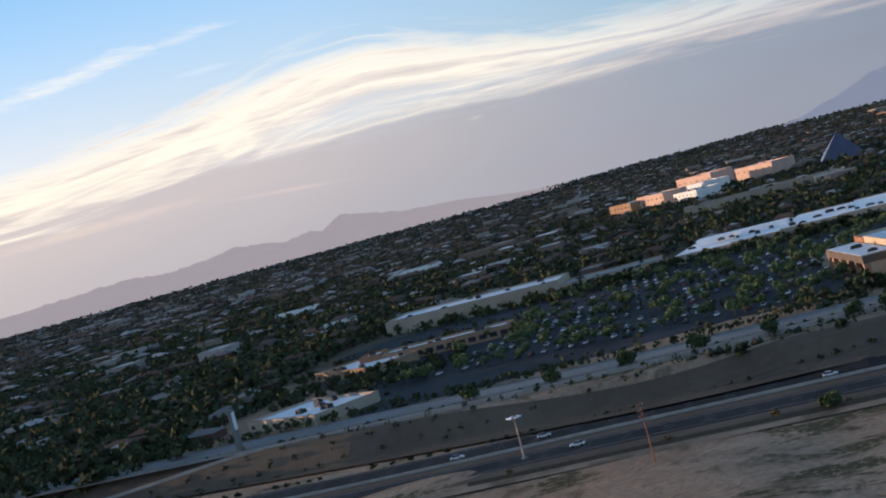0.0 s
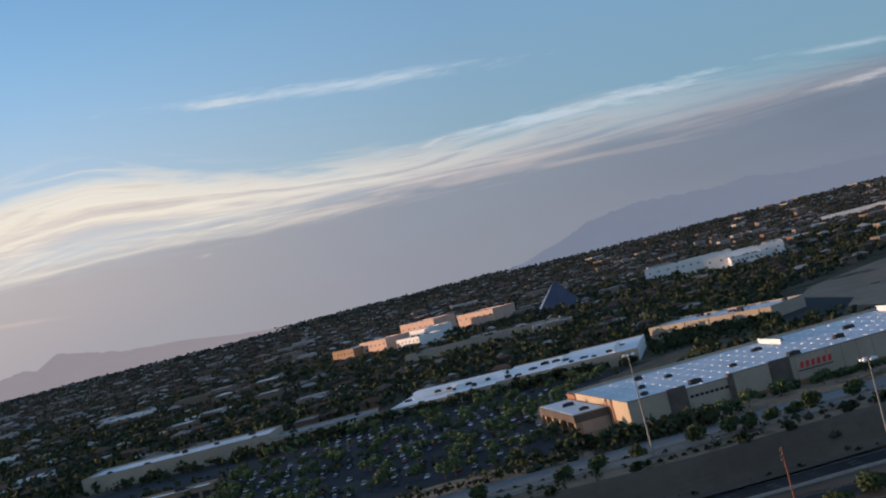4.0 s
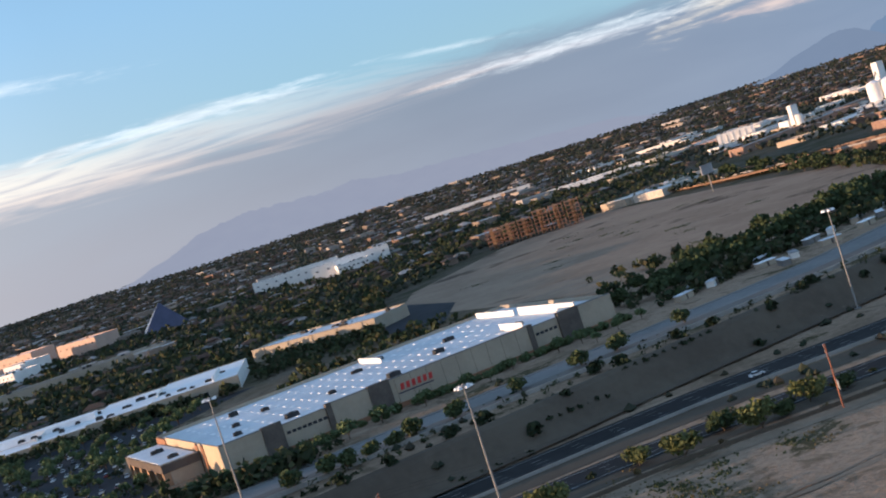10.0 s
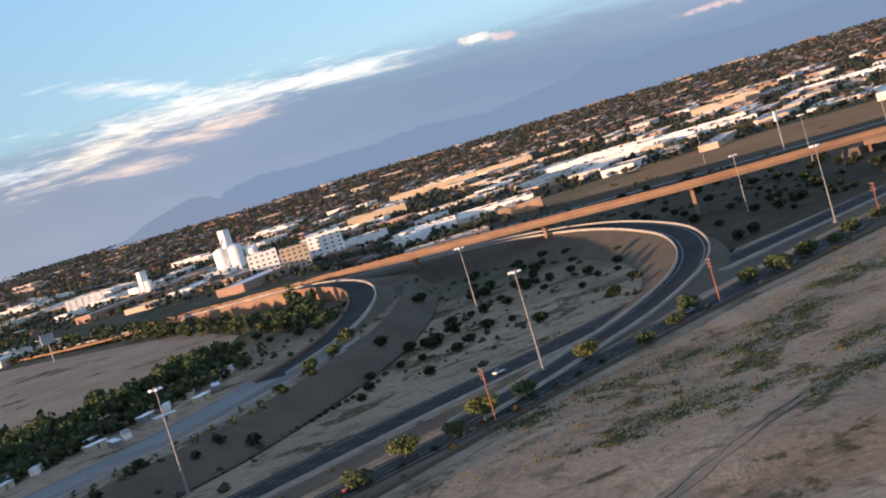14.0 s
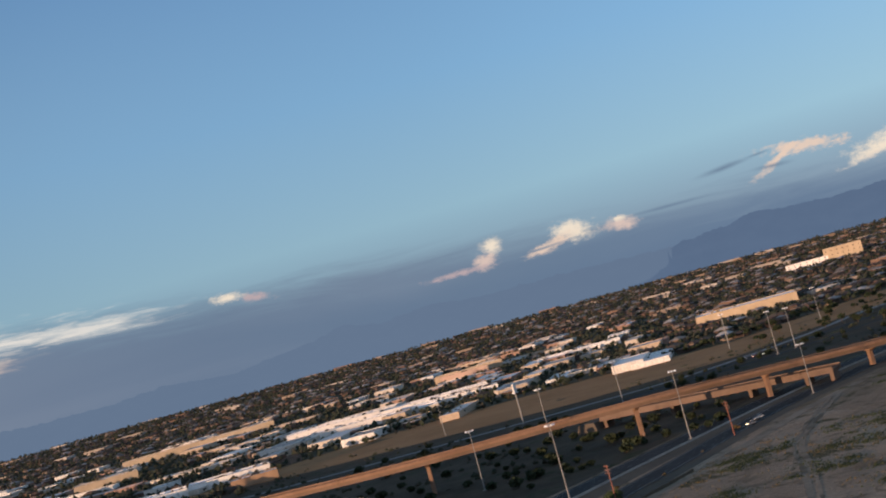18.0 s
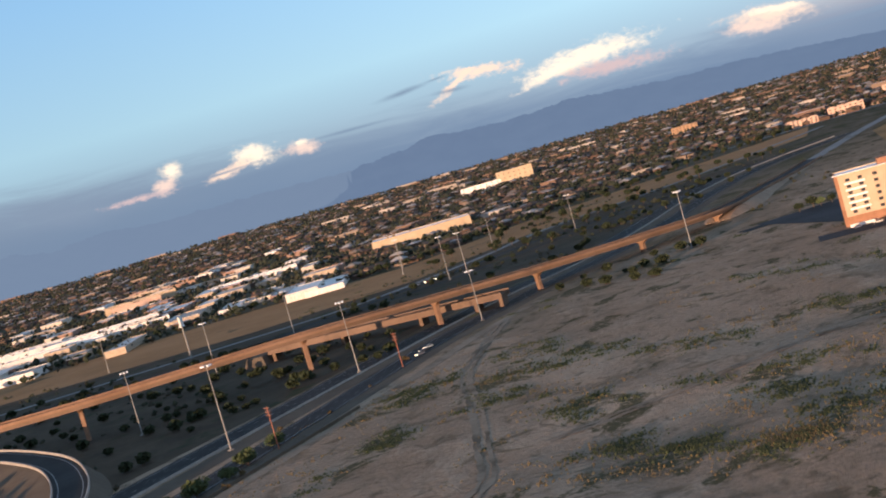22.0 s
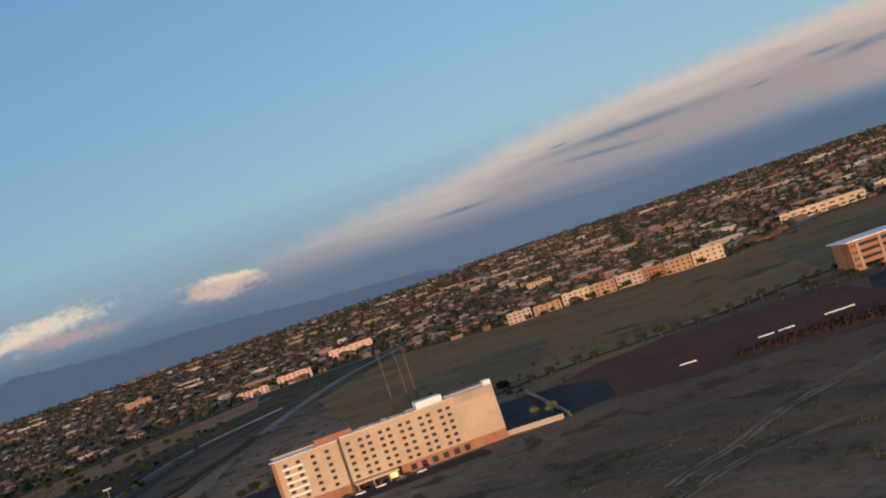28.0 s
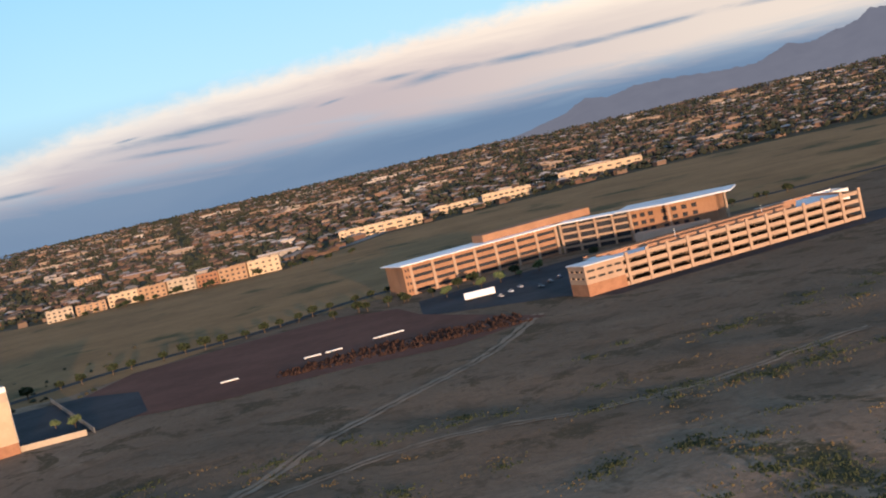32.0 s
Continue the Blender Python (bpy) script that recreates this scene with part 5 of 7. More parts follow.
plant(make_shrub("infield_shrub", "dark round creosote shrub on the bare interchange ground", 33, 2.8, 1.8, "leaf_dark", 200, 0.55), [
    (461, -184), (461, -197), (459, -206), (479, -225), (512, -251), (457, -226), (515, -264), (467, -254), (629, -416), (511, -345), (513, -359), (458, -311), (427, -162), (425, -189), (440, -172), (448, -215), (492, -240), (530, -290), (545, -310), (560, -330), (600, -350), (580, -345), (535, -335), (480, -300), (495, -320), (440, -250), (560, -300), (600, -320), (640, -345), (470, -420), (490, -440), (520, -460), (548, -480), (465, -455), (500, -400), (540, -420)] + [(r.uniform(470, 660), r.uniform(-1150, -690)) for _ in range(60)] + [(r.uniform(500, 780), r.uniform(-640, -440)) for _ in range(70)] + [(r.uniform(335, 400), r.uniform(-700, -600)) for _ in range(16)] + [(r.uniform(430, 640), r.uniform(-390, -200)) for _ in range(45)] + [(r.uniform(440, 520), r.uniform(-590, -420)) for _ in range(30)], "shrubs inside the interchange", 0.8, 1.7, 8)
r = random.Random(9)
plant(make_shrub("edge_shrub", "dry yellow-brown shrub along the dirt lot's edge", 41, 1.6, 1.1, "dry_weed", 90, 0.4), [
    (398, -396), (386, -412), (396, -451), (412, -499)] + [(p.x + r.uniform(1, 6), p.y + r.uniform(-4, 4)) for p in edge_l[8:120:4]], "shrubs along the lot's edge", 0.5, 1.2, 9)
plant(make_shrub("low_hedge_shrub", "small dark clipped shrub in a planted row", 47, 0.95, 0.6, "leaf_dark", 60, 0.25), [
    (373 + 1.5 * i, -7 - 3.3 * i) for i in range(10)] + [(356 + i * 1.3, 20 - 3.0 * i) for i in range(7)] + [(420 + i * 1.8, -128 - 3.6 * i) for i in range(12)] + [(338 + i * 1.2, 108 - 3.5 * i) for i in range(8)] + [(p.x - 4.5, p.y) for p in near_l[95:150:2]] + [(p.x + 13.5, p.y) for i, p in enumerate(far_l[40:110]) if i % 7 < 5] + [(p.x - 12.0, p.y) for i, p in enumerate(front_l[50:130]) if i % 6 < 4], "planted row of small shrubs", 0.9, 1.7, 10)
plant(make_tree("lot_tree", "full green shade tree in the shopping car park", 53, 2.9, 2.4, 1.8, "leaf_lot", 240, 0.65), [
    (395, 97), (418, 67), (432, 37), (428, 29), (443, 3), (437, -10), (450, -20), (402, 86), (408, 78), (424, 52), (440, 20), (446, -6), (456, -30), (398, 108), (400, 118), (396, 128), (300, -742), (262, -772), (240, -790), (200, -770), (176, -742), (150, -712), (140, -700), (-60, -850), (-72, -856), (-84, -862), (-96, -866), (-40, -846)] + [(r.uniform(395, 640), r.uniform(150, 330)) for _ in range(210)], "trees in the car park", 0.65, 1.15, 11)
plant(make_tree("belt_tree", "dense dark tree in the belt beside the tan field", 59, 3.8, 3.2, 1.4, "leaf", 300, 0.8), [
    (496 + t * 108 + r.uniform(-10, 10), -36 - t * 150 + r.uniform(-9, 9)) for t in [i / 34 for i in range(35)]] + [(570 + i * 11 + r.uniform(-8, 8), -225 - i * 4 + r.uniform(-9, 9)) for i in range(22)] + [(r.uniform(600, 1050), -232 + r.uniform(-14, 12)) for _ in range(26)] + [(512 + t * 108 + r.uniform(-16, 16), -40 - t * 146 + r.uniform(-14, 14)) for t in [i / 39 for i in range(40)]], "trees beside the tan field", 0.8, 1.4, 12)
plant(make_shrub("store_front_shrub", "dense green shrub in the bed before the store", 67, 2.0, 1.5, "leaf_lot", 150, 0.5), [
    (413 + 59 * t - 6.5 + r.uniform(-2, 1.5), 119 - 143 * t - 2.6 + r.uniform(-1, 1)) for t in [i / 43 for i in range(44)] if r.random() < 0.85], "shrubs before the store", 0.8, 1.5, 14)
plant(make_tree("boulevard_tree", "small dark street tree by the lot's back road", 61, 2.0, 1.7, 1.4, "leaf_dark", 150, 0.6), [
    (p.x + r.uniform(-3, 3) + 9, p.y + r.uniform(-3, 3) + 8) for p in dense([(300, -745), (250, -790), (150, -868), (60, -893), (-5, -940), (-140, -972), (-300, -978)], 13)] + [(r.uniform(-30, 260), -1400 + r.uniform(-30, 10)) for _ in range(30)] + [(r.uniform(-130, 40), r.uniform(-880, -868)) for _ in range(12)] + [(r.uniform(480, 720), r.uniform(-1300, -900)) for _ in range(60)] + [(p.x + r.uniform(-8, 8), p.y + r.uniform(-8, 8)) for p in dense([(1010, -775), (885, -912), (772, -1000), (764, -1170), (692, -1360), (620, -1580)], 9)], "street trees by the back road", 1.1, 1.9, 13)


def weeds(name, n, material, label, spots, size):
    """Tufts of weeds scattered in drifts over the lot."""
    g = np.random.RandomState(4)
    k = g.randint(0, len(spots), n)
    c = np.array([s[:2] for s in spots])[k]
    sd_ = np.array([s[2:] for s in spots])[k]
    sub_ = g.normal(0, 1, (len(spots), 11, 2))[k, g.randint(0, 11, n)]
    near = g.normal(0, 1, (n, 2)) * g.choice([1.0, 2.2, 4.0], n)[:, None]
    x, y = c[:, 0] + sub_[:, 0] * sd_[:, 0] + near[:, 0], c[:, 1] + sub_[:, 1] * sd_[:, 1] + near[:, 1]
    z = height(x, y) + swell(x, y) + 0.15
    s = size * g.uniform(0.45, 1.5, n)
    turn = g.uniform(0, 6.28, n)
    rim = []
    for q in range(4):
        a = turn + q * 1.571 + g.uniform(-0.3, 0.3, n)
        k_ = s * g.uniform(0.7, 1.2, n)
        rim.append(np.stack([x + np.cos(a) * k_, y + np.sin(a) * k_, z - 0.3], -1))
    v = np.stack(rim + [np.stack([x + g.normal(0, 0.2, n) * s, y + g.normal(0, 0.2, n) * s, z + s * g.uniform(0.3, 0.8, n)], -1)], 1).reshape(-1, 3)
    f = (np.arange(n)[:, None, None] * 5 + np.array([[0, 1, 4], [1, 2, 4], [2, 3, 4], [3, 0, 4]])).reshape(-1, 3)
    stuff(name, bulk(name, v, f, M[material]), label)


DRIFTS = [(-40, -424, 16, 7), (-49, -388, 18, 8), (-55, -365, 14, 6), (-66, -491, 25, 5), (-96, -483, 20, 5), (355, -419, 8, 12), (240, -435, 16, 7), (291, -440, 14, 9), (180, -453, 20, 6), (153, -325, 7, 4), (126, -319, 9, 5), (161, -303, 10, 3), (213, -315, 6, 5), (319, -358, 7, 8), (290, -392, 9, 7), (258, -165, 5, 11), (311, -191, 4, 12), (292, -216, 4, 13), (279, -184, 4, 12), (235, -195, 5, 9), (250, -231, 5, 12), (319, -293, 5, 16), (303, -240, 4, 12), (264, -152, 5, 9), (313, -162, 4, 10), (128, -322, 6, 4), (191, -310, 5, 4), (248, -365, 6, 9), (351, -417, 5, 12), (155, -405, 7, 4), (179, -350, 7, 4), (141, -352, 6, 4), (107, -336, 6, 4), (193, -463, 16, 5), (304, -433, 9, 6), (330, -470, 10, 14), (60, -455, 40, 4), (20, -520, 30, 8), (-120, -560, 40, 12), (120, -520, 40, 8), (250, -540, 30, 8), (200, -380, 25, 5), (90, -380, 20, 5), (250, -250, 12, 20), (270, 10, 5, 15), (240, 20, 8, 16)]
weeds("weed_drifts", 30000, "weed", "green desert weeds in drifts over the dirt lot", DRIFTS, 0.5)
weeds("dry_weed_drifts", 9000, "dry_weed", "dry straw-coloured weeds over the dirt lot", [(x + 12, y + 9, a * 1.6, b * 1.8) for x, y, a, b in DRIFTS] + [(160, -304, 5, 3)] * 5, 0.4)
weeds("field_weeds", 5000, "weed", "scrub on the tan field and the interchange", [(700, -120, 90, 50), (850, -100, 90, 40), (520, -300, 60, 40), (480, -230, 40, 40), (700, -900, 60, 90), (350, -1200, 60, 120), (330, -620, 60, 50)], 0.5)

# ---- buildings ----


def units(parent, spots, z, seed=2, material="dark"):
    """Rooftop machines, each on its kerb."""
    r = random.Random(seed)
    for x, y in spots:
        w, d, h = r.uniform(1.2, 2.6), r.uniform(1.0, 1.9), r.uniform(0.9, 1.7)
        g = Geo().box(-w, w, -d, d, 0, 0.3).box(-w * 0.9, w * 0.9, -d * 0.9, d * 0.9, 0.3, h, 0.05).tube((0, 0, h), (0, 0, h + 0.25), d * 0.5, d * 0.5, 8)
        part("rooftop_unit", g, material, parent, "dark rooftop air-conditioning unit", (x, y, z))


def shell(b, L, D, h, wall, roof, parapet=0.9, z0=-1.0, thick=0.5, x0=0.0, y0=0.0):
    """Four walls with parapets and a flat roof set down between them."""
    part("wall", Geo().box(x0, x0 + L, y0, y0 + thick, z0, h), wall, b)
    part("wall", Geo().box(x0, x0 + L, y0 + D - thick, y0 + D, z0, h), wall, b)
    part("wall", Geo().box(x0, x0 + thick, y0 + thick, y0 + D - thick, z0, h), wall, b)
    part("wall", Geo().box(x0 + L - thick, x0 + L, y0 + thick, y0 + D - thick, z0, h), wall, b)
    part("roof", Geo().box(x0 + thick, x0 + L - thick, y0 + thick, y0 + D - thick, h - parapet - 0.3, h - parapet), roof, b)
    part("coping", Geo().box(x0 - 0.1, x0 + L + 0.1, y0 - 0.1, y0 + thick + 0.1, h + 0.003, h + 0.18), "concrete", b)


WINDOWS = {}


def window_mesh(w, h, material="glass"):
    key = (round(w, 2), round(h, 2), material)
    if key not in WINDOWS:
        WINDOWS[key] = Geo().box(-w / 2, w / 2, -0.06, 0.06, -h / 2, h / 2).data("window", M[material])
        WINDOWS[key, "s"] = Geo().box(-w / 2 - 0.1, w / 2 + 0.1, -0.22, -0.02, -h / 2 - 0.18, -h / 2 - 0.03).data("sill", M["concrete"])
    return WINDOWS[key], WINDOWS[key, "s"]


def windows(b, xs, zs, y, w, h, sill=False):
    me, sl = window_mesh(w, h)
    for z in zs:
        for x in xs:
            o = part("window", me, None, b, "", (x, y, z))
            if sill:
                part("sill", sl, None, o, "", (0, 0, 0))


def box_building(name, label, a, b, depth, top, wall="stucco", roof="roof", cols=0, rows=0, machines=0, base=None, piers=0, win=(2.4, 1.5), category="building", group=""):
    """A flat-roofed building whose front runs from a to b and whose roof edge is at height top."""
    m, L = along(a, b)
    z = min(level(*a), level(*b)) if base is None else base
    m.translation.z = z
    t = thing(name, label, category, m, group)
    h = top - z
    shell(t, L, depth, h, wall, roof)
    if cols:
        xs = [L * (i + 0.5) / cols for i in range(cols)]
        zs = [h * (k + 0.55) / (rows + 0.25) for k in range(rows)]
        windows(t, xs, zs, -0.03, min(win[0], L / cols * 0.7), win[1])
    for i in range(piers):
        x = L * (i + 0.5) / piers
        part("pilaster", Geo().box(x - 0.6, x + 0.6, -0.45, -0.003, -1, h * 0.93), wall, t)
    r = random.Random(int(abs(a[0] * 7 + a[1])))
    units(t, [(r.uniform(3, max(L - 3, 4)), r.uniform(3, max(depth - 3, 4))) for _ in range(machines)], h - 0.9, machines)
    return t


# the warehouse store
m, L = along((413, 119), (472, -24), 9.0)
store = thing("warehouse_store", "huge beige warehouse store with dark brown bays and pale roof", "store", m)
H = 10.2
secs = [(0, 15, "stucco", H), (15, 22, "brown", H + 0.6), (22, 38, "stucco", H - 1.0), (38, 40, "brown", H + 0.3), (40, 54, "stucco", H), (54, 62, "brown", H + 0.6), (62, 118, "stucco", H), (118, 120, "brown", H + 0.3), (120, 131, "stucco", H - 1.0), (131, 140, "brown", H + 0.6), (140, L, "stucco", H + 0.2)]
for i, (x0, x1, mt, h) in enumerate(secs):
    proud = -0.5 if mt == "brown" else (0.8 if h < H - 0.5 else 0.0)
    part("wall_bay", Geo().box(x0 + 0.004, x1 - 0.004, proud, 1.4, -1, h), mt, store, "dark brown block wall bay" if mt == "brown" else "beige stucco wall bay")
    if mt == "stucco":
        part("base_course", Geo().box(x0 + 0.02, x1 - 0.02, proud - 0.12, proud - 0.003, -1, 1.6), "brick", store, "brown brick base course")
        part("coping", Geo().box(x0 + 0.02, x1 - 0.02, proud - 0.15, 1.5, h + 0.003, h + 0.22), "concrete", store)
for x0, n in ((22, 8), (120, 5)):
    for i in range(n):
        part("window", Geo().box(x0 + 1.2 + i * 1.9, x0 + 2.6 + i * 1.9, 0.7, 0.795, 5.6, 6.6), "glass", store)
for i in range(9):
    part("reveal_joint", Geo().box(64 + i * 6.1, 64.12 + i * 6.1, -0.03, -0.004, 1.7, H - 0.3), "brown", store)
D = 88.0
part("wall", Geo().box(0.004, L - 0.004, D - 0.5, D, -1, H - 0.2), "stucco", store)
for i, (y0, y1, mt) in enumerate([(1.4, 20, "cream"), (20, 23, "brick"), (23, 27, "stucco"), (27, 30, "brick"), (30, 74, "cream"), (74, D - 0.5, "brick")]):
    part("end_wall_bay", Geo().box(-0.4 if mt == "brick" else 0.0, 0.6, y0 + 0.004, y1 - 0.004, -1, H - (0.6 if mt == "brick" else 0.0)), mt, store, "red-brown brick pier" if mt == "brick" else "sunlit cream end wall")
part("end_wall", Geo().box(L - 0.6, L, 1.4, D - 0.5, -1, H), "stucco", store)
part("roof", Geo().box(0.6, L - 0.6, 1.4, D - 0.5, H - 1.6, H - 1.3), "roof", store, "pale blue-grey roof membrane")
# raised, sunlit parapet returns towards the far end
for x, y0, y1, h in ((L - 36, 4, 22, 2.0), (L - 14.5, 2, 46, 2.6), (L - 14.5, 50, 84, 1.4), (L - 70, 60, 84, 1.0)):
    part("raised_parapet", Geo().box(x, x + 0.5, y0, y1, H - 1.29, H + h * 0.7), "white_wall", store, "white inner parapet catching the low sun")
sky_me = Geo().box(-0.6, 0.6, -1.2, 1.2, 0, 0.1).box(-0.5, 0.5, -1.1, 1.1, 0.1, 0.17, 0.1).data("skylight", M["roof_white"])
for i in range(18):
    for k in range(9):
        if not (i > 15 and k < 4):
            part("skylight", sky_me, None, store, "", (10 + i * 7.0, 8 + k * 8.8, H - 1.295))
units(store, [(12, 18), (18, 40), (30, 12), (33, 52), (52, 30), (70, 14), (74, 60), (95, 28), (110, 50), (125, 20), (26, 70), (88, 72)], H - 1.29, 4)
sign = part("sign", Geo().box(0, 14.5, -0.35, -0.05, 5.2, 8.2), "stucco", store, "beige sign panel with red slanted shapes and a thin lower bar")
sign.location.x = 64
for i in range(6):
    part("sign_letter_shape", Geo().prism([(0.3, 0), (1.6, 0), (1.9, 2.2), (0.6, 2.2)], 0, 0.12), "red", sign, "", (1.0 + i * 2.2, -0.40, 5.6)).rotation_euler = (radians(90), 0, 0)
part("sign_underline", Geo().box(0.4, 14.0, -0.30, -0.05, 4.5, 4.85), "blue_glass", sign)
# entrance porch on the corner
porch = part("entrance_porch", Geo().box(-14, -0.5, 26, 84, 4.6, 7.4), "brown", store, "low entrance porch with a dark fascia")
part("porch_roof", Geo().box(-13.4, -1, 26.6, 83.4, 7.403, 7.55), "roof", porch)
part("porch_cap", Geo().box(-14.2, -0.52, 25.8, 26.4, 7.56, 7.9), "stucco", porch)
for y in (26.2, 38, 50, 62, 74, 81.4):
    part("porch_pier", Geo().box(-13.9, -11.5, y, y + 2.4, -1, 4.597), "tan_wall", porch, "tan brick porch pier")
part("porch_side_wall", Geo().box(-11.4, -0.6, 26.3, 27.2, -1, 4.59), "stucco", porch)
part("porch_back_wall", Geo().box(-4, -0.6, 27.3, 83, -1, 4.58), "tan_wall", porch)
units(store, [(-7, 36), (-7, 60)], 7.555, 9)

# the long white-roofed shops behind it
m, L = along((659, 279), (664, 138), 9.0)
mall = thing("white_roofed_shops", "long low shop row with stepped bright white roofs", "shops", m)
for x0, x1, h, d, pr in ((0, 34, 5.0, 66, 0.0), (34, 62, 5.8, 70, -1.5), (62, 96, 6.5, 74, -0.5), (96, L, 7.0, 76, -2.0)):
    part("front_wall", Geo().box(x0 + 0.01, x1 - 0.01, pr, pr + 0.8, -1, h), "stucco", mall)
    part("roof", Geo().box(x0 + 0.02, x1 - 0.02, pr + 0.8, d - 0.5, h - 0.5, h - 0.2), "roof_white", mall, "bright white roof membrane")
    part("back_wall", Geo().box(x0 + 0.01, x1 - 0.01, d - 0.5, d, -1, h + 0.2), "stucco", mall)
    part("party_wall", Geo().box(x1 - 0.5, x1 - 0.02, pr + 0.8, d - 0.5, -1, h + 0.25), "white_wall", mall)
    part("party_wall", Geo().box(x0 + 0.02, x0 + 0.5, pr + 0.8, d - 0.5, -1, h - 0.1), "white_wall", mall)
    part("recess", Geo().box((x0 + x1) / 2 - 6, (x0 + x1) / 2 + 6, pr - 0.05, pr - 0.003, 0.2, 3.4), "glass", mall, "dark shop window")
for x, y0, y1, h in ((L - 13, 4, 46, 9.6), (34.6, 10, 40, 7.4), (96.6, 20, 44, 8.6)):
    part("raised_parapet", Geo().box(x, x + 0.6, y0, y1, 4.0, h), "white_wall", mall, "white parapet catching the low sun")
part("white_upstand", Geo().box(8, 62, 30, 42, 5.0, 8.6), "roof_white", mall)
r = random.Random(14)
units(mall, [(4 + i * 6.3 + r.uniform(-1, 1), r.choice((8, 14, 26, 40)) + r.uniform(-1, 1)) for i in range(21)], 6.3, 8)

box_building("beige_shop_block", "large beige shop block with a grey roof facing the car park", (624, 452), (642, 345), 42, 17.8, "stucco", "roof", machines=7, piers=5)
box_building("brown_shop_row", "low dark brown shop row joining two larger stores", (642, 345), (657, 286), 30, 14.6, "stucco", "roof_grey", machines=3, piers=4)
box_building("corner_shop_row", "small tan shop row with dark shopfronts beside the car park", (480, 380), (494, 317), 18, 14.6, "tan_wall", "roof", cols=12, rows=1, machines=4, win=(4.0, 2.2))
box_building("brick_end_shop", "red-brown brick end unit of the shop row", (477.5, 391), (480, 380.5), 17, 15.6, "brick", "roof_white", machines=1)
box_building("restaurant", "low restaurant with a pale flat roof among trees", (472, 414), (450, 371), 29, 13.6, "tan_wall", "roof", cols=8, rows=1, machines=4)
box_building("roadside_restaurant", "single-storey restaurant with a pale roof by the frontage road", (354, 377), (337, 335), 33, 13.4, "stucco", "roof", cols=6, rows=1, machines=5)
box_building("back_shop", "beige shop block with pale parapets behind the store", (770, 140), (722, 66), 36, 16.5, "stucco", "roof", machines=5, piers=5)
box_building("grey_long_flats", "long grey-green building with regular buttress piers", (1067, 378), (1097, 242), 26, 19.5, "stucco", "roof_grey", piers=14, machines=6)
for px, py, ln, t, mt in ((1446, 556, 46, 24, "tan_wall"), (1426, 512, 54, 27, "pink_wall"), (1590, 500, 74, 31, "pink_wall"), (1516, 408, 70, 28, "pink_wall"), (1386, 460, 44, 22, "white_wall"), (1480, 470, 40, 25, "white_wall")):
    a, b = (px + 0.32 * ln, py + 0.385 * ln), (px - 0.32 * ln, py - 0.385 * ln)
    box_building("plaza_block", "sunlit rose stucco shopping plaza block", a, b, 34, t, mt, "roof", cols=6, rows=2, machines=3, group="plaza blocks")
for a, b, t in (((1579, 207), (1584, 129), 25), ((1429, 129), (1431, 43), 27), ((1500, 160), (1504, 100), 28), ((1400, 100), (1404, 66), 22)):
    box_building("white_campus_block", "white campus building with flat roofs among trees", a, b, 30, t, "white_wall", "roof_white", cols=7, rows=2, machines=3, group="white campus buildings")
for a, b, t in (((1030, 790), (1054, 752), 16), ((1000, 560), (1016, 522), 15), ((1272, 780), (1300, 725), 17), ((760, 600), (782, 560), 14)):
    box_building("suburb_hall", "low pale-roofed hall among the suburb's trees", a, b, 22, t, "white_wall", "roof_white", cols=5, rows=1, machines=2, group="suburb halls")
for a, b, t in (((2374, -38), (2359, -231), 16), ((1724, -171), (1703, -298), 16), ((1640, -190), (1634, -235), 18)):
    box_building("pale_depot", "long pale depot beyond the tan field", a, b, 30, t, "white_wall", "roof_white", cols=10, rows=1, group="pale depots")

# blue-violet glass pyramid
py = thing("glass_pyramid", "dark blue-violet glass pyramid hall above the trees", "building", pose(1490, 302, 9, 0, 0, 12))
for k in range(4):
    a, b = [(28 * sx, 28 * sy, 0) for sx, sy in ((-1, -1), (1, -1), (1, 1), (-1, 1))][k], [(28 * sx, 28 * sy, 0) for sx, sy in ((1, -1), (1, 1), (-1, 1), (-1, -1))][k]
    part("glass_face", Geo().face(a, b, (0, 0, 33)), "blue_glass", py)

# sign slab at the corner
sg = thing("sign_tower", "tall plain grey sign slab beside the frontage road", "sign", pose(316, 356, 9, 0, 0, 20))
part("slab", Geo().box(-2.4, 2.4, -0.6, 0.6, -0.5, 15.5), "concrete", sg)
part("sign_panel", Geo().box(-2.1, 2.1, -0.72, -0.603, 8, 14.5), "roof_white", sg)
part("plinth", Geo().box(-3.0, 3.0, -1.1, 1.1, -0.5, 1.2), "brick", sg)

# flats under construction: open timber frames
m, L = along((1068, -32), (1056, -112), 9.0)
flats = thing("unfinished_flats", "five-storey flats under construction, open orange timber frames", "building", m)
for i in range(6):
    x0 = i * 13.5
    h = (16, 19, 19, 22, 22, 22)[i]
    fl = int(h / 3.2)
    for k in range(fl + 1):
        part("floor_deck", Geo().box(x0, x0 + 11.5, 0, 16, k * 3.2 - 0.2, k * 3.2), "timber", flats)
    for x in (0.2, 4.0, 7.6, 11.0):
        for y in (0.2, 15.4):
            part("post", Geo().box(x0 + x, x0 + x + 0.4, y, y + 0.4, 0, fl * 3.2 + (1.5 if y < 1 else 0)), "timber", flats)
    part("core_wall", Geo().box(x0 + 4, x0 + 6.5, 7, 9, 0, fl * 3.2 + 1), "tan_wall", flats, "grey stair core")

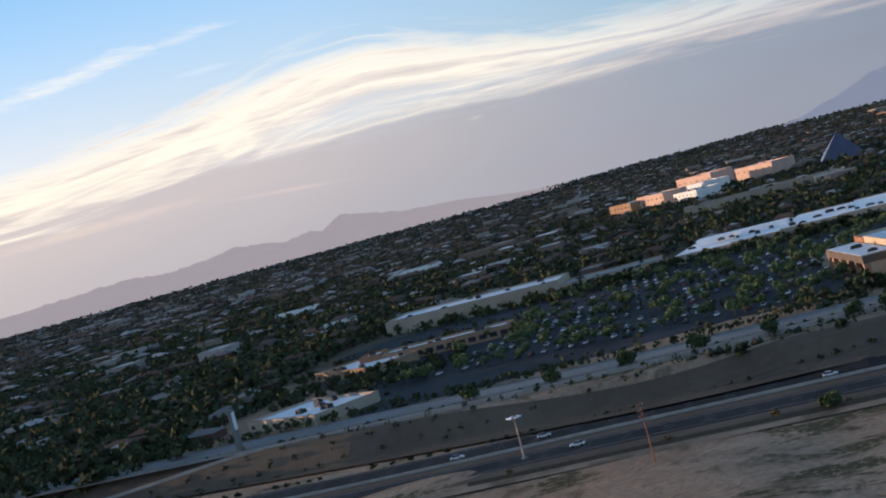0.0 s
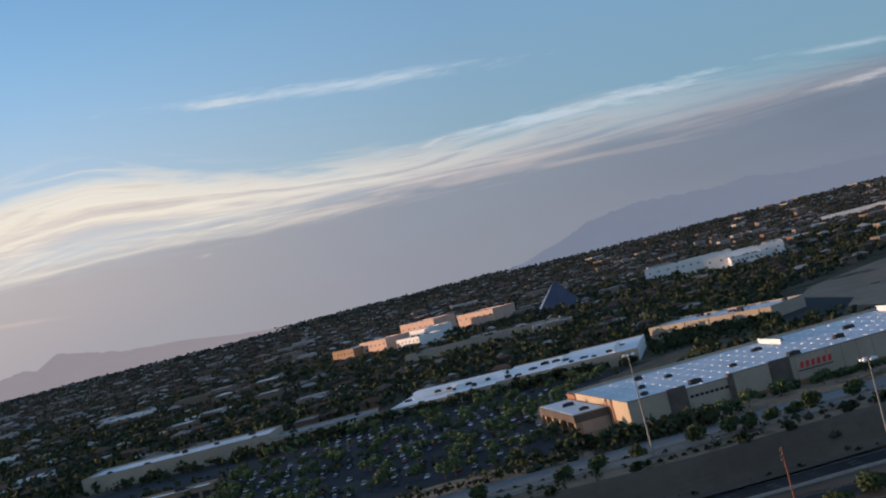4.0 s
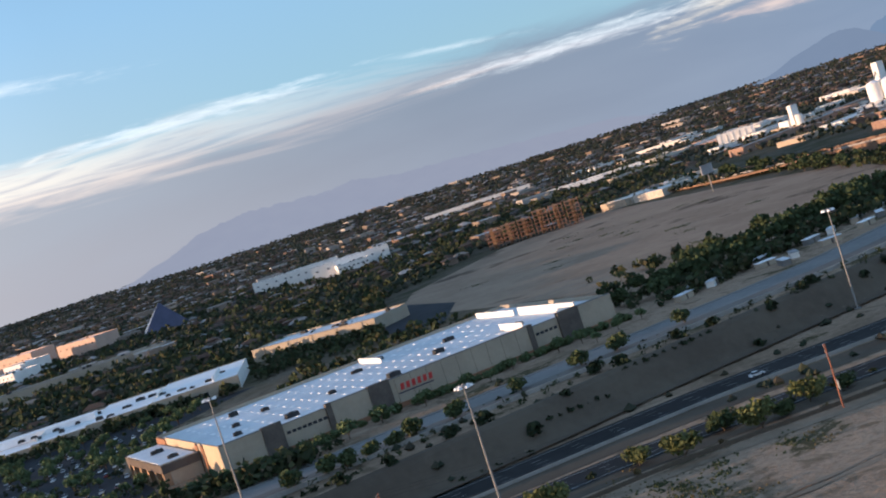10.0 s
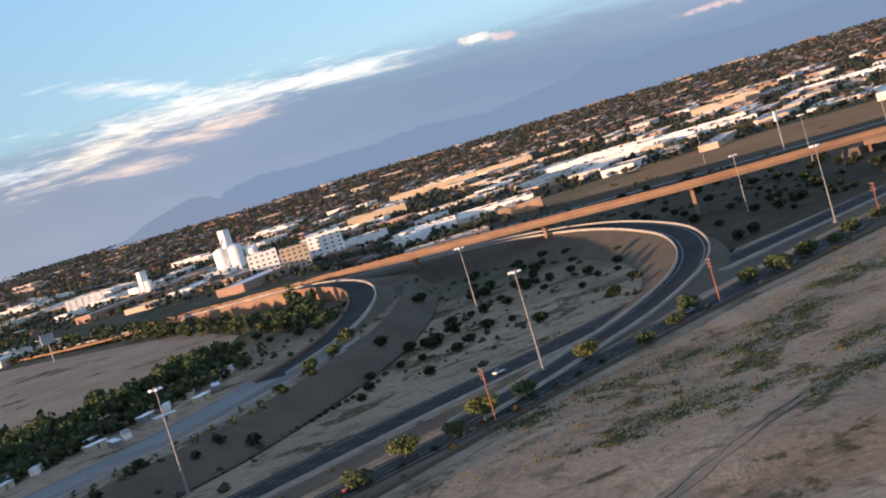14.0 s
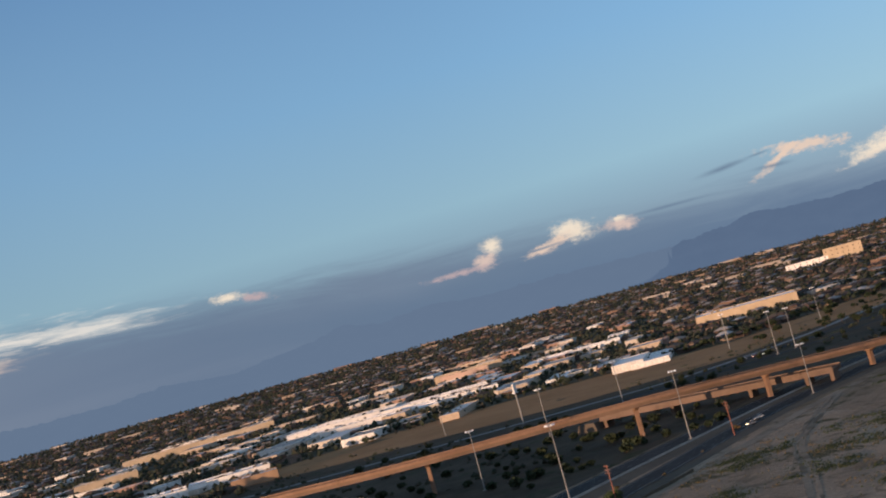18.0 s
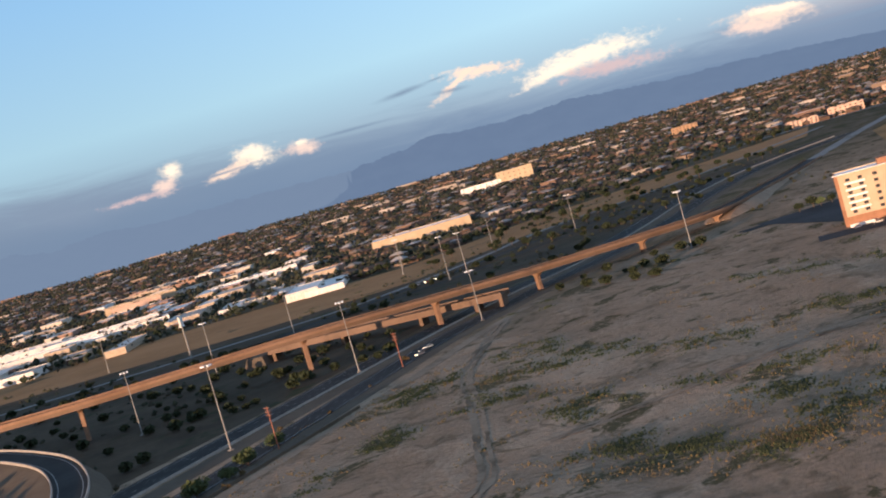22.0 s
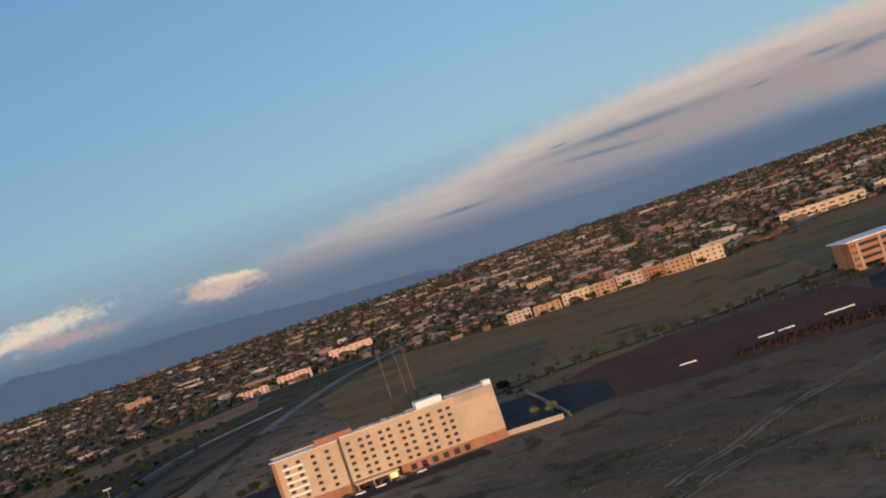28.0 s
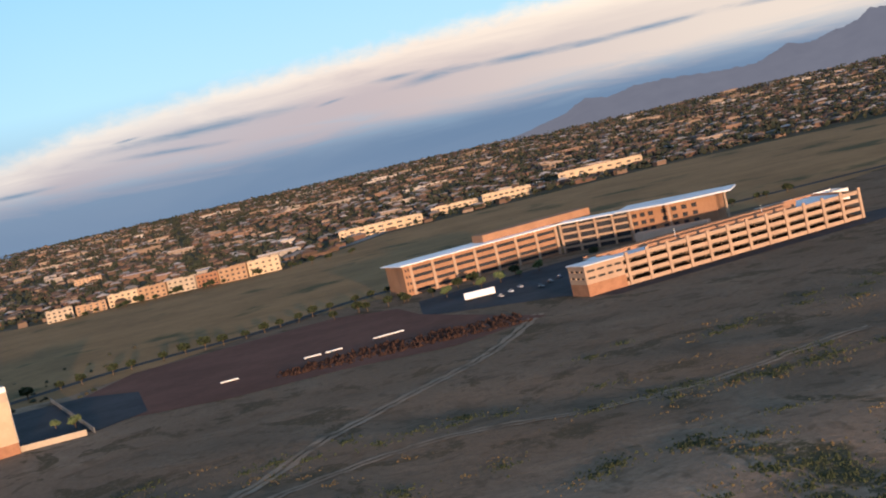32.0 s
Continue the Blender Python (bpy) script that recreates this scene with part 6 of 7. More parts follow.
# grain tower, silos and the pale industrial blocks round them
mill = thing("grain_mill", "white grain mill tower with round storage silos", "mill", pose(1400, -508, 9, 0, 0, 20))
part("tower", Geo().box(-4.5, 4.5, -4.5, 4.5, -1, 40).box(-5.5, 3, -3, 5.5, 40, 42), "white_wall", mill)
for x, y, rr, h in ((-16, 6, 7.5, 22), (-3, 15, 7.5, 22), (8, -16, 8, 19), (18, -3, 8, 20), (-24, -10, 7, 15)):
    s = part("silo", Geo().tube((x, y, -1), (x, y, h), rr, rr, 20), "white_wall", mill)
    part("silo_cap", Geo().tube((x, y, h + 0.003), (x, y, h + 2.4), rr, rr * 0.25, 20), "roof_white", s)
part("conveyor", Geo().tube((-3, 12, 24), (2, 1, 36), 0.8, 0.8, 6), "steel", mill)
mill2 = thing("small_mill", "smaller white mill tower with a side shed", "mill", pose(1402, -408, 9, 0, 0, 10))
part("tower", Geo().box(-4, 4, -4, 4, -1, 26), "white_wall", mill2)
part("shed", Geo().box(4.01, 26, -7, 7, -1, 11), "white_wall", mill2)
part("side_bin", Geo().tube((-9, 0, -1), (-9, 0, 15), 4, 4, 14), "white_wall", mill2)


def shed_row(name, label, group, rows, cols=0, lines=0, piers=0):
    for a, b, d, h, mt, rf in rows:
        box_building(name, label, a, b, d, min(level(*a), level(*b)) + h, mt, rf, cols, lines, 4, piers=piers, group=group)


shed_row("industrial_office", "pale multi-storey industrial block with window rows", "pale industrial blocks", (
    ((1377, -458), (1361, -502), 30, 12, "white_wall", "roof_white"), ((1144, -423), (1134, -448), 24, 27, "white_wall", "roof"), ((1133, -450), (1122, -473), 24, 24, "stucco", "roof"), ((1176, -498), (1162, -528), 40, 25, "white_wall", "roof_white")), 5, 6)
shed_row("warehouse_shed", "long low warehouse with a pale sunlit roof", "warehouse sheds", (
    ((1180, -541), (1162, -576), 30, 10, "white_wall", "roof"), ((1061, -549), (1042, -582), 34, 8, "white_wall", "roof_white"), ((882, -437), (850, -493), 26, 6, "stucco", "roof"), ((966, -577), (945, -609), 26, 7, "tan_wall", "roof_white"),
    ((1058, -593), (1020, -653), 34, 7.5, "white_wall", "roof"), ((1867, -965), (1748, -1161), 40, 12, "cream", "roof_white"), ((1608, -757), (1571, -827), 36, 11, "cream", "roof_white"), ((1302, -870), (1238, -956), 34, 9, "white_wall", "roof_white")))
shed_row("warehouse_shed", "long low warehouse with a pale sunlit roof", "warehouse sheds", (
    ((1271, -917), (1157, -1053), 36, 7, "white_wall", "roof_white"), ((1527, -1299), (1458, -1374), 36, 12, "cream", "roof_white"), ((1533, -356), (1522, -398), 26, 15, "white_wall", "roof_white"), ((1008, -1257), (913, -1326), 60, 13, "cream", "roof_white"),
    ((1265, -1248), (1184, -1323), 40, 7, "white_wall", "roof_white"), ((1167, -929), (1096, -1010), 34, 6.5, "white_wall", "roof_white"), ((1201, -831), (1146, -904), 32, 8, "white_wall", "roof"), ((1489, -1277), (1443, -1329), 30, 11, "pink_wall", "roof")), piers=6)
shed_row("south_suburb_office", "sunlit pale office block in the southern suburb", "southern offices", (
    ((1479, -2162), (1413, -2205), 34, 13, "white_wall", "roof"), ((1419, -2202), (1359, -2238), 34, 25, "cream", "roof"), ((1139, -2395), (1094, -2416), 30, 13, "tan_wall", "roof"), ((599, -1676), (558, -1690), 30, 11, "pink_wall", "roof"), ((600, -1921), (539, -1938), 34, 12, "pink_wall", "roof"), ((324, -2063), (286, -2067), 26, 10, "tan_wall", "roof"), ((640, -1640), (605, -1655), 24, 8, "pink_wall", "roof")), 7, 3)

# the hotel
m, L = along((252, -635), (158, -672), 0.0)
hotel = thing("hotel", "seven-storey cream hotel with brown brick base and small windows", "hotel", m)
H, D = 24.6, 17.0
part("left_wing_wall", Geo().box(0.9, 29, -1.2, 0.4, 4.3, H - 0.8), "cream", hotel, "cream stucco wing wall")
part("corner_pier", Geo().box(-0.6, 0.9, -1.3, 4, -1, H - 1.2), "brick", hotel, "brown brick corner")
part("wing_base", Geo().box(0.9, 29, -1.3, 0.4, -1, 4.297), "brick", hotel, "brown brick ground floor")
part("joint", Geo().box(29.004, 30.4, 0.2, 0.6, -1, H - 0.6), "brown", hotel, "dark recessed joint")
part("main_wall", Geo().box(30.4, L - 18, -0.6, 0.4, 4.3, H - 0.2), "cream", hotel, "cream stucco main wall")
part("blank_wall", Geo().box(L - 17.99, L, -0.6, 0.4, 3.6, H + 0.1), "cream", hotel, "blank cream end bay")
part("upper_band", Geo().box(L - 17.9, L - 0.1, -0.72, -0.603, H - 3.4, H + 0.1), "stucco", hotel)
part("main_base", Geo().box(52, L, -0.9, 0.4, -1, 4.297), "brick", hotel, "brown brick ground floor")
part("lobby_glass", Geo().box(30.41, 52, -0.2, 0.3, -1, 4.29), "glass", hotel, "dark lobby glazing")
part("end_wall", Geo().box(L - 0.6, L, 0.41, D - 0.4, -1, H), "white_wall", hotel, "grey-white shaded end wall")
part("end_wall", Geo().box(0, 0.6, 0.41, D - 0.4, -1, H - 0.8), "brick", hotel)
part("back_wall", Geo().box(0, L, D - 0.4, D, -1, H - 0.5), "cream", hotel)
part("roof", Geo().box(0.6, L - 0.6, 0.41, D - 0.4, H - 1.4, H - 1.0), "roof_white", hotel, "white roof membrane")
part("penthouse", Geo().box(20, 37, 5, 13, H - 1.0, H + 1.9), "brick", hotel, "brown rooftop plant room")
part("plant_room", Geo().box(L - 34, L - 22, 4, 14, H - 1.0, H + 2.6), "white_wall", hotel, "white rooftop plant room")
part("plant_screen", Geo().box(L - 21, L - 2, 5, 13, H - 1.0, H + 1.0), "roof_grey", hotel)
part("fin_wall", Geo().box(L - 3, L + 0.4, 0.5, 6, 2, H + 2.2), "white_wall", hotel)
part("wing_coping", Geo().box(-1.4, 29.4, -1.7, 0.6, H - 0.797, H - 0.5), "white_wall", hotel)
part("main_coping", Geo().box(30.4, L - 18, -0.9, 0.5, H - 0.197, H + 0.1), "white_wall", hotel)
units(hotel, [(46, 7), (52, 10), (58, 7), (64, 9), (L - 16, 9), (L - 9, 9)], H - 1.0, 6, "steel")
rows7 = [6.2 + 2.95 * k for k in range(6)]
windows(hotel, [5.0, 10.6, 17.2, 23.6], rows7, -1.23, 1.9, 1.25, True)
windows(hotel, [33.2 + 4.62 * k + (0.9 if k % 2 else 0) for k in range(11)], rows7, -0.63, 1.9, 1.25, True)
for k in range(5):
    part("balcony_panel", Geo().box(3.2, 12.4, -1.5, -1.21, rows7[k] + 0.85, rows7[k] + 1.75), "white_wall", hotel, "pale panel between windows")
porte = part("entrance_canopy", Geo().box(30.5, 50, -7, -0.7, 3.4, 4.4), "cream", hotel, "cream entrance canopy")
for x in (31, 38, 45, 49):
    part("canopy_column", Geo().box(x, x + 0.7, -6.6, -5.9, -1, 3.397), "brick", porte)
part("entrance_light", Geo().box(46, 50, -0.75, -0.3, 0.4, 3.2), "warm", hotel, "warm lit entrance")
for x in (56, 61, 66, 71, 76, 81):
    part("shop_window", Geo().box(x, x + 2.6, -0.98, -0.903, 0.6, 3.2), "glass", hotel)
part("low_white_wall", Geo().box(1, 12, -5.5, -5.0, -0.5, 1.2), "white_wall", hotel)
# yard wall beside it
for a, b in (((160, -673), (129, -675)), ((129, -675), (168, -815))):
    mm, ln = along(a, b)
    wl = thing("yard_wall", "low pale block wall round the hotel yard", "wall", mm, "hotel yard walls")
    for i in range(int(ln / 4)):
        part("wall_panel", Geo().box(i * 4 + 0.02, i * 4 + 3.98, -0.15, 0.15, -0.4, 2.4), "stucco" if a[0] > 150 else "concrete", wl)

# the office with the broad overhanging roof
m, L = along((-25, -900), (-124, -930), 0.0)
off = thing("sandstone_office", "four-storey sandstone office with window bands and thin white roof", "office", m)
H = 19.0
part("core_wall", Geo().box(0.5, L, 1.0, 1.4, -1, H - 1.5), "glass", off, "dark recessed glazing")
for k in range(5):
    z0 = -1 if k == 0 else 3.2 + (k - 1) * 4.1
    z1 = 1.4 if k == 0 else z0 + 2.2
    part("spandrel", Geo().box(4.5, L, 0.0, 0.99, z0, z1), "sandstone", off, "tan sandstone spandrel band")
for i in range(8):
    x = 4.6 + i * (L - 6) / 7
    part("pilaster", Geo().box(x - 0.8, x + 0.8, -0.7, -0.003, -1, H - 1.6), "pale_stone", off, "pale stone pilaster")
part("corner_block", Geo().box(-0.5, 4.49, -0.2, 8, -1, H - 1.6), "sandstone", off)
windows(off, [1.2, 2.9], [3 + 3.9 * k for k in range(4)], -0.23, 1.0, 1.6)
part("end_wall", Geo().box(0, 0.5, 8.01, 27, -1, H - 1.6), "sandstone", off)
part("back_wall", Geo().box(0.5, L, 26.5, 27, -1, H - 1.6), "sandstone", off)
part("roof_slab", Geo().box(-2.4, L + 1, -2.6, 28.5, H - 1.45, H - 0.9), "roof_white", off, "thin white overhanging roof")
part("soffit", Geo().box(-2.2, L + 0.8, -2.4, 28.3, H - 1.58, H - 1.453), "sandstone", off)
part("upper_storey", Geo().box(58, L + 30, 9, 24, H - 0.897, H + 3.4), "sandstone", off, "tan set-back top storey")
m, L = along((-125, -929), (-164, -904), 0.0)
mid = thing("office_glass_link", "recessed glazed office link with tall pale columns", "office", m)
part("glazing", Geo().box(0.3, L, 2.0, 12, -1, 17.5), "glass", mid)
for k in range(4):
    part("floor_band", Geo().box(0.3, L, 1.2, 1.99, 2.4 + 4.1 * k, 3.6 + 4.1 * k), "pale_stone", mid)
for i in range(5):
    x = 1 + i * (L - 2) / 4
    part("column", Geo().box(x - 0.6, x + 0.6, -0.6, 0.6, -1, 17.6), "pale_stone", mid)
part("roof_slab", Geo().box(-1, L + 1, -2.0, 14, 17.7, 18.3), "roof_white", mid)
m, L = along((-162, -906), (-208, -880), 0.0)
wing = thing("office_pavilion", "office pavilion with grouped square windows under a broad pointed roof", "office", m)
shell(wing, L, 24, 17.0, "sandstone", "roof_grey", 0.3)
windows(wing, [4, 9, 14, 22, 28, 34, 40], [5.0, 9.5, 14.0], -0.05, 3.0, 2.4)
part("broad_roof", Geo().prism([(-6, -6), (L * 0.55, -12), (L + 10, -3), (L + 8, 28), (-6, 28)], 18.0, 18.9), "roof", wing, "broad pale roof with a pointed eave")
for x in (L * 0.5, L + 6):
    part("roof_post", Geo().box(x - 0.5, x + 0.5, -7 if x < L else -1.5, -6 if x < L else -0.5, -1, 17.99), "pale_stone", wing)
part("terrace_block", Geo().box(6, L - 4, -16, -6.5, -1, 5.0), "pink_wall", wing)

# the parking garage in front of it
m, L = along((-87, -713), (-237, -752), 0.0)
gar = thing("parking_garage", "long four-level tan parking garage with pale pilasters and dark open decks", "garage", m)
D = 38.0
for k in range(4):
    z = 0.4 + k * 3.95
    part("deck", Geo().box(20, L - 0.4, 0.6, D - 0.6, z - 0.35, z - 0.002), "girder", gar)
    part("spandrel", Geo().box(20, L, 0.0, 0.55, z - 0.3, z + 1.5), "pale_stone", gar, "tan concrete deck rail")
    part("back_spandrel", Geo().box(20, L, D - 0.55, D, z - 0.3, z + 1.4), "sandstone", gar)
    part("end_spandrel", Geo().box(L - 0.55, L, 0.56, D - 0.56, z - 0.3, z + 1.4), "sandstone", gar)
for i in range(13):
    x = 22 + i * (L - 23) / 12
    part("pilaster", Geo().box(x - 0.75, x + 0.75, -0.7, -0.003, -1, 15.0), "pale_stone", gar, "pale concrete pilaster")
for i in range(14):
    part("inner_column", Geo().box(20 + i * 10, 20.7 + i * 10, 12, 12.7, -1, 12), "girder", gar)
part("inner_wall", Geo().box(20, L - 1, 19, 19.4, -1, 12.2), "brown", gar, "dark inner ramp wall")
# stair block on the corner: brick base, pale upper walls with openings in painted shade
part("corner_base", Geo().box(0, 19.99, -0.25, 16, -1, 5.4), "brick", gar, "red-brown brick corner base")
for k in range(3):
    part("corner_band", Geo().box(0, 19.99, 0, 15.9, 5.403 + k * 3.1, 7.5 + k * 3.1), "pale_stone", gar)
    if k < 2:
        # a solid dark block stands in for the shaded landing
        part("corner_shade", Geo().box(0.5, 19.6, 0.5, 15.5, 7.503 + k * 3.1, 8.5 + k * 3.1), "dark", gar, "solid dark block for the shade in the stair landing")
        for x in (0.0, 5.2, 10.2, 14.4, 18.8):
            part("corner_post", Geo().box(x, x + 1.2, 0.02, 0.5, 7.503 + k * 3.1, 8.5 + k * 3.1), "pale_stone", gar)
        for y in (0.6, 5, 9.8, 14.6):
            part("corner_post", Geo().box(0.0, 0.5, y, y + 1.2, 7.503 + k * 3.1, 8.5 + k * 3.1), "pale_stone", gar)
part("corner_roof", Geo().box(-0.5, 20.5, -0.6, 16.4, 13.703, 14.1), "roof", gar, "pale blue-grey stair roof")
part("top_deck", Geo().box(20, L - 0.56, 0.56, D - 0.56, 12.25, 12.5), "roof", gar, "pale top parking deck")
for y, x0, x1 in ((11, 40, L - 30), (24, 20, L - 20)):
    part("ramp_parapet", Geo().box(x0, x1, y, y + 0.4, 12.503, 14.4), "sandstone", gar)
for x in (60, 110):
    part("deck_light", Geo().tube((x, 18, 12.5), (x, 18, 17.5), 0.12, 0.09, 6), "white_wall", gar)
box_building("white_shed", "long white shed roof behind the garage", (-214, -812), (-262, -822), 16, 9, "white_wall", "roof_white")

# flats across the field, and the white offices beyond
pts = [(264, -1429), (238, -1434), (208, -1438), (178, -1438), (150, -1434), (122, -1426), (100, -1416), (72, -1412), (40, -1410)]
for i, (a, b) in enumerate(zip(pts, pts[1:])):
    mt = ("stucco", "tan_wall", "cream", "tan_wall", "stucco", "brick", "tan_wall", "cream")[i]
    box_building("apartment_building", "three-storey apartment building in sunlit tan and cream stucco", (a[0], a[1] - (i % 3) * 5), (b[0] + 1.5, b[1] - (i % 3) * 5), 18, (11, 9, 12, 12.5, 13, 12, 13.5, 14)[i], mt, "roof", 5, 3, 2, -0.5, win=(2.2, 1.6), group="apartments across the field")
for a, b, t in (((-29, -1649), (-125, -1642), 10.5), ((-145, -1719), (-200, -1710), 9.5), ((-206, -1708), (-264, -1700), 11.5), ((-319, -1794), (-422, -1768), 12.5)):
    box_building("white_office", "two-storey white office with dark window bays across the field", a, b, 26, t, "cream", "roof_white", 9, 2, 3, 0, piers=8, win=(6.0, 1.9), group="white offices")
box_building("park_trailer", "small white shed on the far field", (-640, -1500), (-665, -1494), 8, 5, "white_wall", "roof_white", group="")

# ---- poles, signs, vehicles ----


def mast(label, h=33.0):
    t = thing("high_mast_light", label, "street lamp", Matrix(), "high mast lights")
    part("footing", Geo().tube((0, 0, -0.4), (0, 0, 0.5), 1.2, 1.2, 12), "concrete", t)
    part("shaft", Geo().tube((0, 0, 0.5), (0, 0, h), 0.34, 0.15, 10), "steel", t)
    ring = part("lamp_ring", Geo().tube((0, 0, h - 0.9), (0, 0, h - 0.3), 0.7, 0.9, 12), "steel", t)
    for k in range(6):
        a = k * math.pi / 3
        part("lamp_head", Geo().box(math.cos(a) * 1.7 - 0.5, math.cos(a) * 1.7 + 0.5, math.sin(a) * 1.7 - 0.5, math.sin(a) * 1.7 + 0.5, h - 1.0, h - 0.45, 0.12).tube((math.cos(a) * 0.6, math.sin(a) * 0.6, h - 0.6), (math.cos(a) * 1.4, math.sin(a) * 1.4, h - 0.6), 0.08, 0.08, 5), "roof_white", ring, "pale lamp head")
    return t


proto = mast("tall galvanised high mast light with ring of lamps by freeway")
spots = [(349, 107, 1), (287, 42, 1), (394, -85, 1), (361, -194, 1), (404, -375, 1), (433, -491, 1), (417, -572, 0.78), (351, -681, 0.95), (495, -256, 1.0), (259, 220, 0.38), (584, -813, 0.9), (821, -682, 0.8), (590, -560, 0.95), (561, -936, 0.9), (682, -1003, 0.9), (586, -793, 0.95), (716, -915, 0.9), (623, -666, 0.9), (715, -663, 0.7), (765, -981, 0.8), (513, -431, 0.9)]
for i, (x, y, s) in enumerate(spots):
    mm = pose(x, y, level(x, y), 0, 0, 25 * i) @ Matrix.Diagonal((1, 1, s, 1))
    ob = proto if i == 0 else copy_thing(proto, Matrix())
    ob.matrix_world = mm


def utility(label, h=15.5):
    t = thing("utility_pole", label, "pole", Matrix(), "utility poles")
    part("shaft", Geo().tube((0, 0, -0.5), (0.1, 0, h), 0.24, 0.15, 8), "wood", t)
    for z in (h - 0.6, h - 2.0, h - 3.2):
        arm = part("crossarm", Geo().box(-1.7, 1.7, 0.15, 0.32, z - 0.1, z + 0.1), "wood", t)
        for x in (-1.5, -0.6, 0.6, 1.5):
            part("insulator", Geo().tube((x, 0.23, z + 0.1), (x, 0.23, z + 0.4), 0.09, 0.06, 6), "steel", arm)
    return t


proto = utility("reddish weathered wooden utility pole with crossarms")
line = [(227, 171), (286, 68), (286, -40), (325, -152), (352, -262), (372, -366), (402, -483)]
for i, (x, y) in enumerate(line):
    ob = proto if i == 0 else copy_thing(proto, Matrix())
    ob.matrix_world = pose(x, y, level(x, y), 0, 0, -12)
def cable(pts, r):
    """A thin three-sided line drawn through the points."""
    g = Geo()
    for x, y, z in pts:
        g.v += [(x - r, y, z - r), (x + r, y, z - r), (x, y, z + r)]
    g.f += [(3 * i + j, 3 * i + (j + 1) % 3, 3 * i + 3 + (j + 1) % 3, 3 * i + 3 + j) for i in range(len(pts) - 1) for j in range(3)]
    return g


for dx_, z in ((-1.5, 15.3), (1.5, 15.3), (0.6, 13.9)):
    for (ax, ay), (bx, by) in zip(line, line[1:]):
        pts = [(ax + (bx - ax) * t + dx_, ay + (by - ay) * t, z - 6 * t * (1 - t)) for t in [k / 10 for k in range(11)]]
        tagged(new("power_line", cable(pts, 0.02).data("power_line", M["dark"])), "thin dark overhead line between the utility poles", "power line", "overhead lines")
# green-and-white route sign on the pole by the freeway
rs = thing("route_sign", "pale reflective road sign on a short arm over the shoulder", "sign", pose(287, -41, 0, 0, 0, 170))
part("post", Geo().tube((0, -0.5, -0.3), (0, -0.5, 6.2), 0.15, 0.12, 8), "steel", rs)
part("arm", Geo().tube((0, -0.5, 5.8), (3.4, -0.5, 5.8), 0.1, 0.08, 6), "steel", rs)
part("sign_panel", Geo().box(1.6, 4.4, -0.72, -0.62, 4.9, 7.0), "paint", rs)

for i, (x, y) in enumerate([(277, -952), (268, -960), (261, -956)]):
    t = thing("power_pylon", "tall slim steel transmission pole with short arms", "pylon", pose(x, y, 0), "transmission poles")
    part("shaft", Geo().tube((0, 0, -0.5), (0, 0, 38), 0.42, 0.2, 8), "girder", t)
    for z in (36, 32.5, 29):
        part("arm", Geo().tube((-2.6, 0, z), (2.6, 0, z), 0.09, 0.09, 5), "girder", t)

bb = thing("billboard", "roadside billboard with a sunlit pale face on one tall post", "billboard", pose(716, -664, 0, 0, 0, -52))
part("post", Geo().tube((0, 0, -0.5), (0, 0, 22), 0.7, 0.6, 10), "steel", bb)
pan = part("panel", Geo().box(-6, 6, -0.6, 0.6, 22, 29), "white_wall", bb, "rose-lit pale advertising face")
part("frame", Geo().box(-6.2, 6.2, -0.7, 0.7, 21.6, 21.997), "dark", pan)
bb2 = thing("field_billboard", "grey billboard on a post at the tan field's edge", "billboard", pose(930, -185, 9, 0, 0, -70))
part("post", Geo().tube((0, 0, -0.5), (0, 0, 14), 0.5, 0.45, 8), "steel", bb2)
part("panel", Geo().box(-5, 5, -0.5, 0.5, 13, 20), "roof_grey", bb2)

# block wall along the dirt lot's edge
bw = thing("boundary_wall", "low dusty block wall between the dirt lot and the freeway planting", "wall", Matrix())
for a, b in zip(edge_l[6:130], edge_l[7:131]):
    d = b - a
    if d.length < 0.5:
        continue
    o = part("wall_panel", Geo().box(0.03, d.length - 0.03, -0.15, 0.15, -0.4, 1.0), "gravel", bw)
    o.matrix_world = Matrix.Translation((a.x, a.y, level(a.x, a.y))) @ Matrix.Rotation(math.atan2(d.y, d.x), 4, "Z")

# rock and rubble piles in the red lot, and pipes lying there
r = random.Random(31)
rk = Geo()
for _ in range(640):
    t = r.random()
    x, y = 52 - 104 * t + r.uniform(-5, 5), -704 + 10 * t + r.choice((-22, -16, -10, -4, 2, 8)) * min(1, 0.4 + 2 * t) + r.uniform(-1.6, 1.6)
    s = r.uniform(0.7, 1.9)
    p = [(x + s * math.cos(a) * r.uniform(0.7, 1.3), y + s * math.sin(a) * r.uniform(0.7, 1.3)) for a in (0, 1.2, 2.4, 3.7, 5)]
    k = len(rk.v)
    rk.v += [(q[0], q[1], -0.1) for q in p] + [(x + r.uniform(-0.3, 0.3), y + r.uniform(-0.3, 0.3), s * r.uniform(0.6, 1.2))]
    rk.f += [(k + i, k + (i + 1) % 5, k + 5) for i in range(5)]
stuff("rubble_rows", rk.data("rubble_rows", M["rubble"]), "rows of dark red-brown rubble heaps in the graded lot")
proto = thing("pipe_bundle", "pale bundle of pipes lying on the red soil", "pipes", Matrix(), "pipe bundles")
for i in range(3):
    part("pipe", Geo().tube((-4, i * 0.62, 0.32), (4, i * 0.62, 0.32), 0.3, 0.3, 8), "white_wall", proto)
for i, (x, y, a) in enumerate([(76, -729, 8), (38, -742, 10), (28, -744, 12), (5, -752, 14), (-2, -753, 14)]):
    ob = proto if i == 0 else copy_thing(proto, Matrix())
    ob.matrix_world = pose(x, y, 0.12, 0, 0, a)
